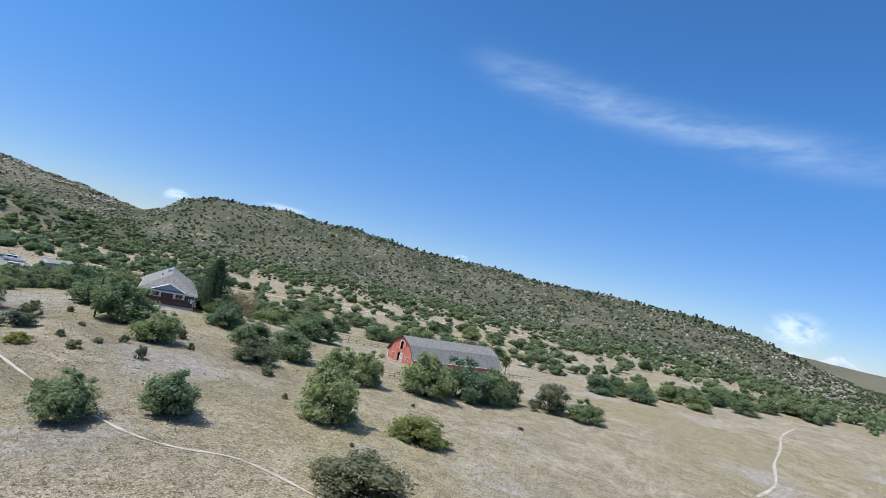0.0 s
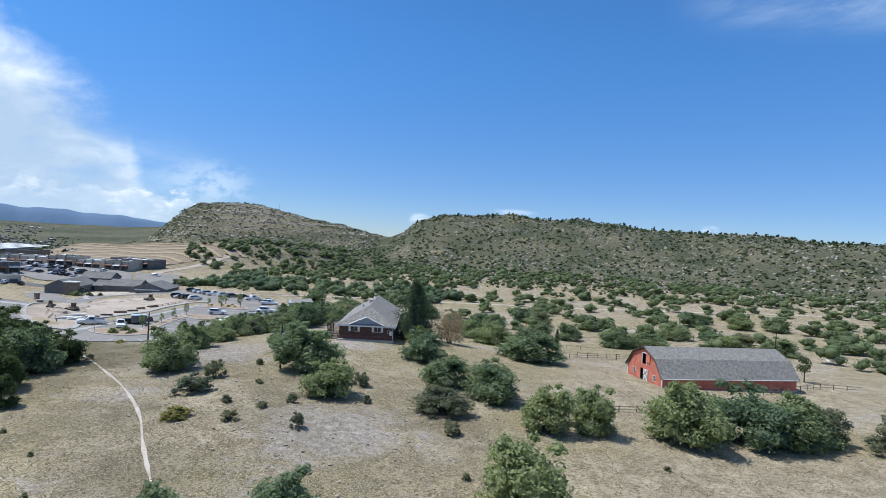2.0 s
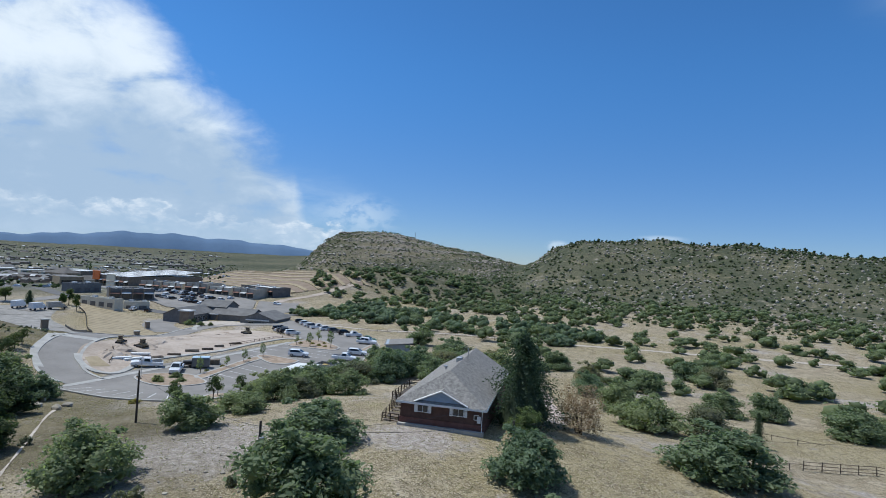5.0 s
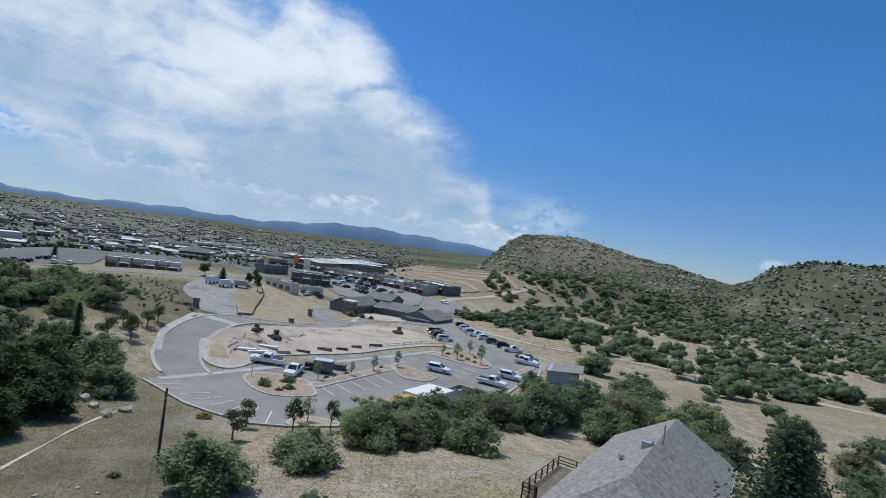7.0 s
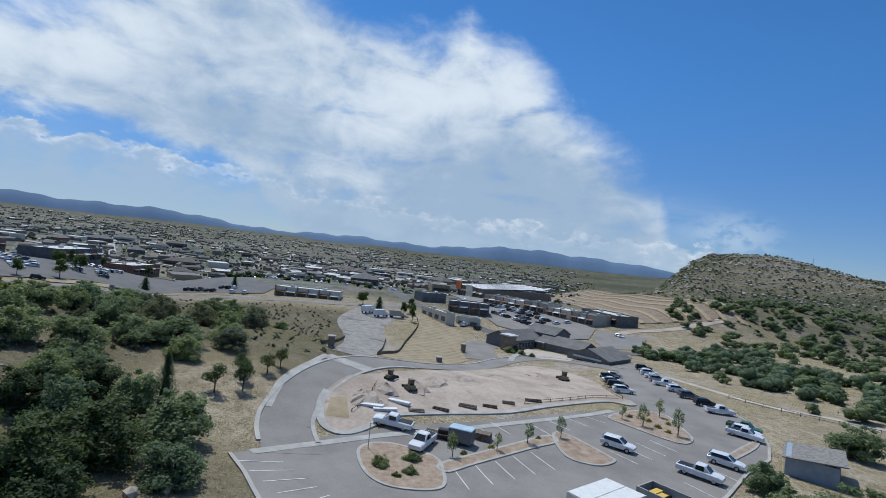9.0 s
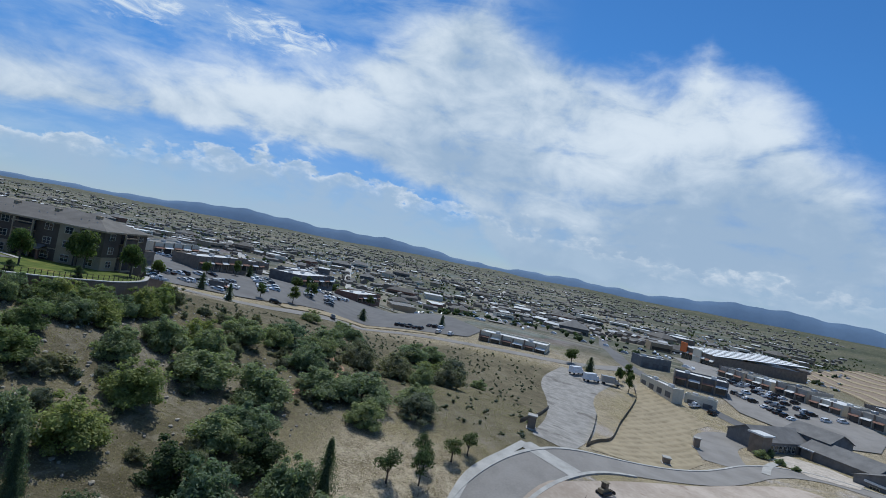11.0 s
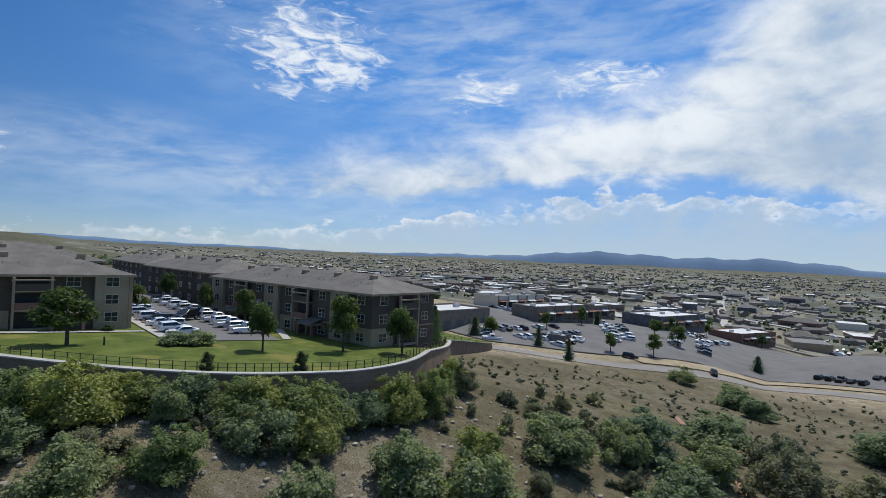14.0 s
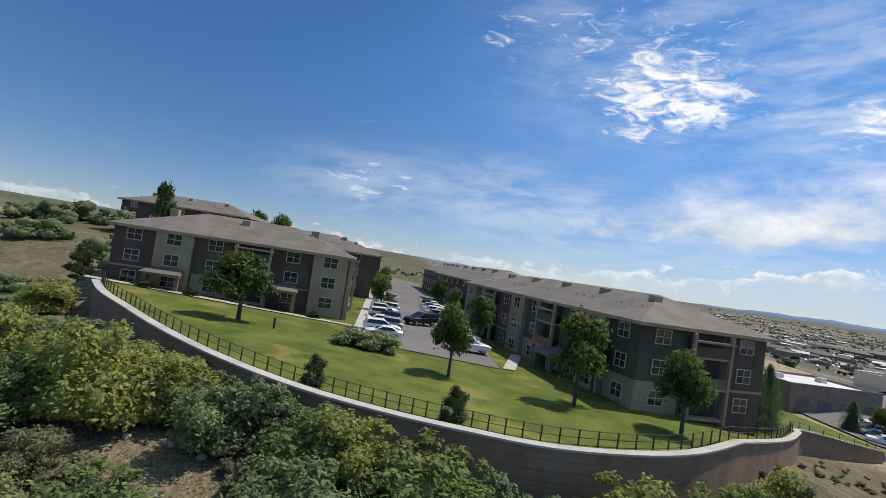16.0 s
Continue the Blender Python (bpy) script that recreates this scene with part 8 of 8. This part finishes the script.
def rail_fence(points, label, h_=1.25, rails=2, gap=2.6, mat=None, group="fences", rough=0.0):
    t = thing("fence", pose(0, 0, 0), label, "fence", group)
    r = random.Random(len(points))
    tops = []
    for a, b in zip(points, points[1:]):
        a, b = Vector(a), Vector(b)
        m = max(1, int((b - a).length / gap))
        for i in range(m):
            p = a.lerp(b, i / m)
            z = level(p.x, p.y)
            e = r.uniform(-rough, rough)
            part("post", tubed((p.x, p.y, z - 0.3), (p.x + e, p.y + e * 0.5, z + h_ + e), 0.085, sides=6), mat or M_WOOD, t)
            tops.append((p.x, p.y, z))
    tops.append((*points[-1], level(*points[-1])))
    for a, b in zip(tops, tops[1:]):
        for i in range(rails):
            q = h_ * (i + 0.9) / rails - 0.08
            part("rail", tubed((a[0], a[1], a[2] + q), (b[0], b[1], b[2] + q), 0.05, sides=5), mat or M_WOOD, t)


rail_fence([(-30, 161), (-26, 166), (-22, 171), (-18, 172), (-10, 176), (2, 183)], "weathered grey timber corral fence behind barn", 1.5, 3, 3, rough=0.08)
rail_fence([(-34, 155), (-30, 161)], "leaning grey timber posts beside barn", 1.2, 1, 2.2, rough=0.12)
rail_fence([(10.5, 150), (15, 157), (22.2, 168.6), (30, 172)], "low timber rail fence at barn end", 1.2, 2, 2.6)
rail_fence([(-33, 95), (-28, 99), (-20, 104), (-11, 112), (-4, 119)], "old low timber rail fence in dry grass", 1.0, 2, 3.0, rough=0.06)
rail_fence([(-205, 214), (-190, 224), (-176, 240), (-150, 256)], "timber post and rail fence along a path", 1.2, 2, 4)
rail_fence([(-96, 192), (-84, 178), (-70, 186), (-50, 178), (-30, 182)], "wire and post fence across dry grass", 1.1, 1, 4)


def container(x, y, turn_, w, l, h_, mat, label, rows=1):
    """A shipping container with ribbed sides, roof sheet, corner posts and doors."""
    t = thing("shipping_container", pose(x, y, level(x, y) + 0.16, 0, 0, turn_), label, "container", "containers")
    part("box", boxed(-l / 2, l / 2, -w / 2, w / 2, 0.1, h_), mat, t)
    n = int(l / 0.32)
    for s in (-1, 1):
        bm = bmesh.new()
        for i in range(n):
            xx = -l / 2 + 0.15 + i * (l - 0.3) / n
            box(bm, xx, xx + 0.14, s * w / 2 - 0.03, s * w / 2 + 0.035, 0.25, h_ - 0.15)
        part("ribbing", bm, mat, t)
        for e in (-1, 1):
            part("corner_post", boxed(e * l / 2 - 0.08, e * l / 2 + 0.04, s * w / 2 - 0.08, s * w / 2 + 0.045, 0.0, h_ + 0.03), mat, t)
        part("door", boxed(-l / 2 - 0.05, -l / 2, min(0.03 * s, s * w / 2 * 0.95), max(0.03 * s, s * w / 2 * 0.95), 0.2, h_ - 0.1), mat, t)
    part("roof_sheet", boxed(-l / 2, l / 2, -w / 2, w / 2, h_, h_ + 0.05, 0.02), mat, t)
    return t


M_CONT_Y = plain("mustard_container_paint", (0.50, 0.30, 0.045), 0.55)
M_CONT_W = plain("white_container_paint", (0.72, 0.72, 0.68), 0.5)
ang = 61
container(-124.0, 128.6, ang + 60, 2.7, 7.0, 1.9, M_CONT_Y, "mustard-yellow shipping container beside car park")
container(-130.2, 135.8, ang + 60, 2.9, 9.0, 2.3, M_CONT_W, "white ribbed shipping container with pale roof")
container(-127.4, 137.2, ang + 60, 2.9, 9.0, 2.3, M_CONT_W, "white ribbed shipping container with pale roof")


def skip(x, y, turn_):
    t = thing("skip", pose(x, y, level(x, y) + 0.16, 0, 0, turn_), "open pale walled waste bay with yellow lids", "skip")
    for a in ((-3.2, 3.2, -2.1, -1.9), (-3.2, 3.2, 1.9, 2.1), (-3.2, -3.0, -1.9, 1.9), (3.0, 3.2, -1.9, 1.9)):
        part("side", boxed(*a, 0, 2.1), M_CONCRETE, t)
    part("bin", boxed(-2.2, 0.2, -1.5, 1.5, 0, 1.5, 0.05), M_DARK, t)
    part("lid", boxed(-2.1, -1.1, -1.4, 1.4, 1.5, 1.6), M_YELLOW, t, "yellow bin lid")
    part("lid", boxed(-0.9, 0.1, -1.4, 0.6, 1.5, 1.6), M_YELLOW, t, "yellow bin lid")


skip(-130.8, 146.2, 30)


def shed():
    t = thing("shed", pose(-147.5, 185.5, level(-147.5, 185.5), 0, 0, 136), "small blue-grey shed with sloping roof and dark opening", "shed")
    t.scale = (1.3, 1.3, 1.25)
    part("wall", boxed(-4, 4, -3, 3, -0.5, 2.7), material("blue_grey_metal_sheet", (0.26, 0.31, 0.36), (0.36, 0.41, 0.46), 0.8, 9.0, 0.6), t)
    # the wall is closed here; a dark sheet stands for the shade inside
    part("opening", boxed(-3.4, 3.4, -3.06, -2.98, -0.3, 2.4), M_DARK, t, "dark sheet painted as shade of the open front")
    part("roof", slab_roof([(-4.5, -3.8, 3.3), (4.5, -3.8, 3.3), (4.5, 3.4, 2.6), (-4.5, 3.4, 2.6)], 0.15), M_SHINGLE, t, "grey sloping roof sheet")


shed()


def flatbed(x, y, turn_):
    parked("pickup_truck", "white", x, y, turn_, "vehicles in the hall car park", scale=1.2)
    f = Vector((math.cos(radians(turn_)), math.sin(radians(turn_)), 0))
    c = Vector((x, y, 0)) - f * 9.0
    t = thing("flatbed_trailer", pose(c.x, c.y, level(c.x, c.y) + 0.12, 0, 0, turn_), "low dark flatbed trailer hitched behind truck", "trailer")
    part("deck", boxed(-4.2, 3.2, -1.1, 1.1, 0.62, 0.8), M_WOOD_DARK, t)
    part("drawbar", tubed((3.2, 0, 0.6), (5.6, 0, 0.6), 0.07), M_DARK, t)
    part("load", boxed(-1.2, 1.0, -0.7, 0.6, 0.8, 1.5, 0.08), M_DARK, t, "dark machine load on the deck")
    part("ramp", boxed(-4.4, -4.2, -1.0, 1.0, 0.6, 1.9), M_DARK, t)
    for wx in (-1.6, -0.6):
        for s in (-1, 1):
            part("wheel", tubed((wx, s * 0.95, 0.4), (wx, s * 1.2, 0.4), 0.4, sides=12), M_RUBBER, t)


flatbed(-156.2, 111.0, 250)


def tarp_trailer():
    t = thing("cargo_trailer", pose(-151.2, 122.0, level(-151.2, 122) + 0.12, 0, 0, 60), "dark enclosed trailer with pale blue tarpaulin top", "trailer")
    part("body", boxed(-2.0, 2.0, -1.2, 1.2, 0.4, 2.5, 0.06), M_SLATE_WALL, t)
    bm = boxed(-2.05, 2.05, -1.25, 1.25, 2.5, 2.72, 0.1)
    part("tarpaulin", bm, material("pale_blue_tarpaulin", (0.34, 0.46, 0.55), (0.50, 0.62, 0.70), 1.0, 6.0, 0.5), t, "pale blue tarpaulin cover")
    for s in (-1, 1):
        part("wheel", tubed((0, s * 1.3, 0.38), (0, s * 1.5, 0.38), 0.38, sides=12), M_RUBBER, t)
    pal = thing("pallet_stack", pose(-153.6, 126.4, level(-153.6, 126.4) + 0.12, 0, 0, 60), "stack of dark timber pallets on asphalt", "pallets")
    for i in range(5):
        part("pallet", boxed(-1.3, 1.3, -1.0, 1.0, 0.02 + i * 0.24, 0.2 + i * 0.24), M_WOOD, pal)


tarp_trailer()


M_LOADER = plain("dusty_loader_paint", (0.20, 0.165, 0.105), 0.8)


def digger(x, y, turn_, scale=1.0):
    """A small tracked loader."""
    t = thing("loader", pose(x, y, level(x, y) + 0.26, 0, 0, turn_), "dusty tan tracked loader on bare dirt", "loader", "earth movers")
    m = M_LOADER
    for s in (-1, 1):
        part("track", boxed(-1.6, 1.6, s * 0.95 - 0.25, s * 0.95 + 0.25, 0.0, 0.8, 0.2), M_DARK, t)
    part("chassis", boxed(-1.5, 1.1, -0.7, 0.7, 0.5, 1.4, 0.08), m, t)
    part("cab", boxed(-0.6, 0.6, -0.6, 0.6, 1.4, 2.6, 0.06), M_CARGLASS, t)
    part("cab_roof", boxed(-0.7, 0.7, -0.7, 0.7, 2.6, 2.75), m, t)
    part("arm", tube(tubed((0.4, -0.8, 1.3), (2.2, -0.8, 0.7), 0.1), (0.4, 0.8, 1.3), (2.2, 0.8, 0.7), 0.1), m, t)
    part("bucket", prism(bmesh.new(), [(0, 0), (0.7, 0.05), (0.2, 0.75)], -1.2, 1.2), M_DARK, t).matrix_local = pose(2.2, 0, 0.1, 0, 0, -90)
    t.scale = (scale,) * 3


digger(-175, 116, 200, 0.85)
digger(-180, 112, 140, 0.75)
digger(-213, 166, 190, 0.95)

def spoil_heap(x, y, w, h_, seed):
    """A low uneven mound of dug earth."""
    r = random.Random(seed)
    n, bm = 14, bmesh.new()
    rings = []
    for k_, f in enumerate((1.0, 0.75, 0.45, 0.18)):
        rings.append([bm.verts.new((math.cos(6.283 * i / n) * w * f * r.uniform(0.8, 1.15), math.sin(6.283 * i / n) * w * 0.6 * f * r.uniform(0.8, 1.15), -0.3 if k_ == 0 else h_ * (1 - f) * r.uniform(0.75, 1.2))) for i in range(n)])
    for a, b in zip(rings, rings[1:]):
        for i in range(n):
            bm.faces.new((a[i], a[(i + 1) % n], b[(i + 1) % n], b[i]))
    bm.faces.new(rings[-1])
    t = thing("spoil_heap", pose(x, y, level(x, y) + 0.2, 0, 0, r.uniform(0, 180)), "low mound of loose tan earth on plot", "earth", "spoil heaps")
    part("mound", bm, M_DIRT, t)


for i, (x, y, w, h_) in enumerate(((-168, 106, 5, 1.3), (-173, 110.5, 4, 1.6), (-178, 117, 5, 1.4), (-184, 122, 6, 1.0), (-165, 109, 3, 0.9), (-192, 130, 6, 0.9), (-204, 142, 7, 0.8), (-199, 158, 6, 0.7), (-218, 160, 6, 1.1))):
    spoil_heap(x, y, w, h_, i)
for i, (x, y, a) in enumerate(((-163.5, 107.5, 80), (-162.5, 110, 95), (-167, 113, 60))):
    t = thing("board_stack", pose(x, y, level(x, y) + 0.3, 0, 0, a), "stack of white boards lying on plot edge", "boards", "building materials")
    for q in range(3):
        part("board", boxed(-2.2, 2.2, -0.6, 0.6, q * 0.16, q * 0.16 + 0.12), M_WHITE, t)

# material stacks, barriers and pipes along the edge of the plot
for i, (x, y, w, l, h_) in enumerate(((-166, 121, 1.0, 3.2, 0.6), (-169, 127, 1.2, 3.6, 0.9), (-170.5, 132, 1.0, 3, 0.7), (-174, 137, 0.8, 2.6, 0.9), (-178, 144, 1.2, 3.6, 0.7), (-164, 116, 1.4, 3.0, 0.5))):
    t = thing("building_materials", pose(x, y, level(x, y) + 0.26, 0, 0, 60 + 7 * i), "stacked timber and boards at the plot edge", "materials", "building materials")
    for q in range(4):
        part("plank", boxed(-l / 2, l / 2, -w / 2 + q * w / 4, -w / 2 + (q + 0.9) * w / 4, 0, h_ * (0.35 + 0.25 * (q % 2))), M_WOOD if i % 2 else M_WOOD_DARK, t)
rail_fence([(-175, 141), (-181, 152), (-188, 163), (-190, 171)], "dark low silt fence along the plot edge", 1.0, 2, 3.2, M_WOOD_DARK)
rail_fence([(-190, 172), (-205, 174)], "dark low silt fence along the plot edge", 1.0, 2, 3.2, M_WOOD_DARK)
rail_fence([(-160, 104), (-167, 107), (-176, 109)], "leaning timber shoring posts on bare plot", 0.9, 1, 2.2, M_WOOD_DARK, rough=0.15)


def silt_sock(line):
    t = thing("silt_fence", pose(0, 0, 0), "black fabric silt fence round a spoil heap", "fence", "silt fences")
    pts = smooth_line(line, False, 5)
    for i in range(0, len(pts) - 1):
        a, b = pts[i], pts[i + 1]
        za, zb = level(a.x, a.y), level(b.x, b.y)
        part("panel", shell_bm([(a.x, a.y, za - 0.1), (b.x, b.y, zb - 0.1), (b.x, b.y, zb + 0.9), (a.x, a.y, za + 0.9), (a.x, a.y + 0.06, za + 0.9), (b.x, b.y + 0.06, zb + 0.9), (b.x, b.y + 0.06, zb - 0.1), (a.x, a.y + 0.06, za - 0.1)], [(0, 1, 2, 3), (3, 2, 5, 4), (4, 5, 6, 7)]), M_DARK, t)


silt_sock([(-207, 110.5), (-220, 114), (-233, 118.6), (-264, 124.5), (-308, 134.5), (-328, 136.5)])
silt_sock([(-207, 110.5), (-235, 114), (-263, 117)])
silt_sock([(-203, 96), (-222, 99), (-246, 102)])


def pillar(x, y, h_, label):
    t = thing("gate_pillar", pose(x, y, level(x, y)), label, "pillar", "gate pillars")
    part("shaft", boxed(-0.8, 0.8, -0.8, 0.8, -0.3, h_, 0.05), M_BRICK_TAN, t)
    part("cap", boxed(-1.0, 1.0, -1.0, 1.0, h_, h_ + 0.25, 0.05), M_CONCRETE, t)
    part("plinth", boxed(-1.0, 1.0, -1.0, 1.0, -0.3, 0.4), M_CONCRETE, t)


pillar(-200.5, 98.5, 2.8, "square brick gate pillar beside the lane")
pillar(-263, 146.5, 3.0, "square brick gate pillar by the turning bay")
pillar(-227, 131, 1.6, "low brick service box on straw slope")


def antenna_tower():
    x, y = -1000, 1012
    t = thing("radio_mast", pose(x, y, level(x, y) - 1), "thin lattice radio mast on the mesa top", "mast")
    for a in range(3):
        c, s = math.cos(a * 2.09), math.sin(a * 2.09)
        part("leg", tubed((0.9 * c, 0.9 * s, 0), (0.35 * c, 0.35 * s, 32), 0.14, sides=5), M_STEEL, t)
    for i in range(12):
        part("brace", tubed((0.8, 0, i * 2.6), (-0.4, 0.6, i * 2.6 + 2.6), 0.07, sides=4), M_STEEL, t)


antenna_tower()
boulders("rock_edging", [(-122.6, 81.7, 2.4, 1.2), (-119.5, 83, 2.2, 1.0), (-116, 84.7, 2.6, 1.1), (-118.4, 86.7, 1.8, 0.9), (-124.5, 84.5, 1.6, 0.8)], "grey boulders edging a rough bank")
r_ = np.random.RandomState(91)
boulders("loose_stones", [(r_.uniform(-200, -125), r_.uniform(24, 66), r_.uniform(0.3, 0.9), 0.35) for _ in range(420)] + [(r_.uniform(-92, -20), r_.uniform(60, 100), r_.uniform(0.2, 0.6), 0.25) for _ in range(260)], "pale loose stones on the dry slope")
shedlet = thing("well_house", pose(32, 225, level(32, 225), 0, 0, 20), "small white pump house beside juniper", "shed")
part("wall", boxed(-1.1, 1.1, -1.1, 1.1, -0.3, 2.2), M_WHITE, shedlet)
part("roof", shell_bm([(-1.4, -1.4, 2.15), (1.4, -1.4, 2.15), (1.4, 1.4, 2.15), (-1.4, 1.4, 2.15), (-1.4, 0, 3.0), (1.4, 0, 3.0)], [(0, 1, 5, 4), (2, 3, 4, 5), (1, 2, 5), (3, 0, 4), (3, 2, 1, 0)]), M_SHINGLE, shedlet)
part("door", boxed(-0.45, 0.45, -1.14, -1.08, -0.2, 1.9), M_CREAM, shedlet)

# the patterns from which the plants and vehicles were copied are not part of the place
for ob in [o for o in scene.objects if o.parent is None and o.location.z < -400]:
    for c in (*ob.children_recursive, ob):
        bpy.data.objects.remove(c)
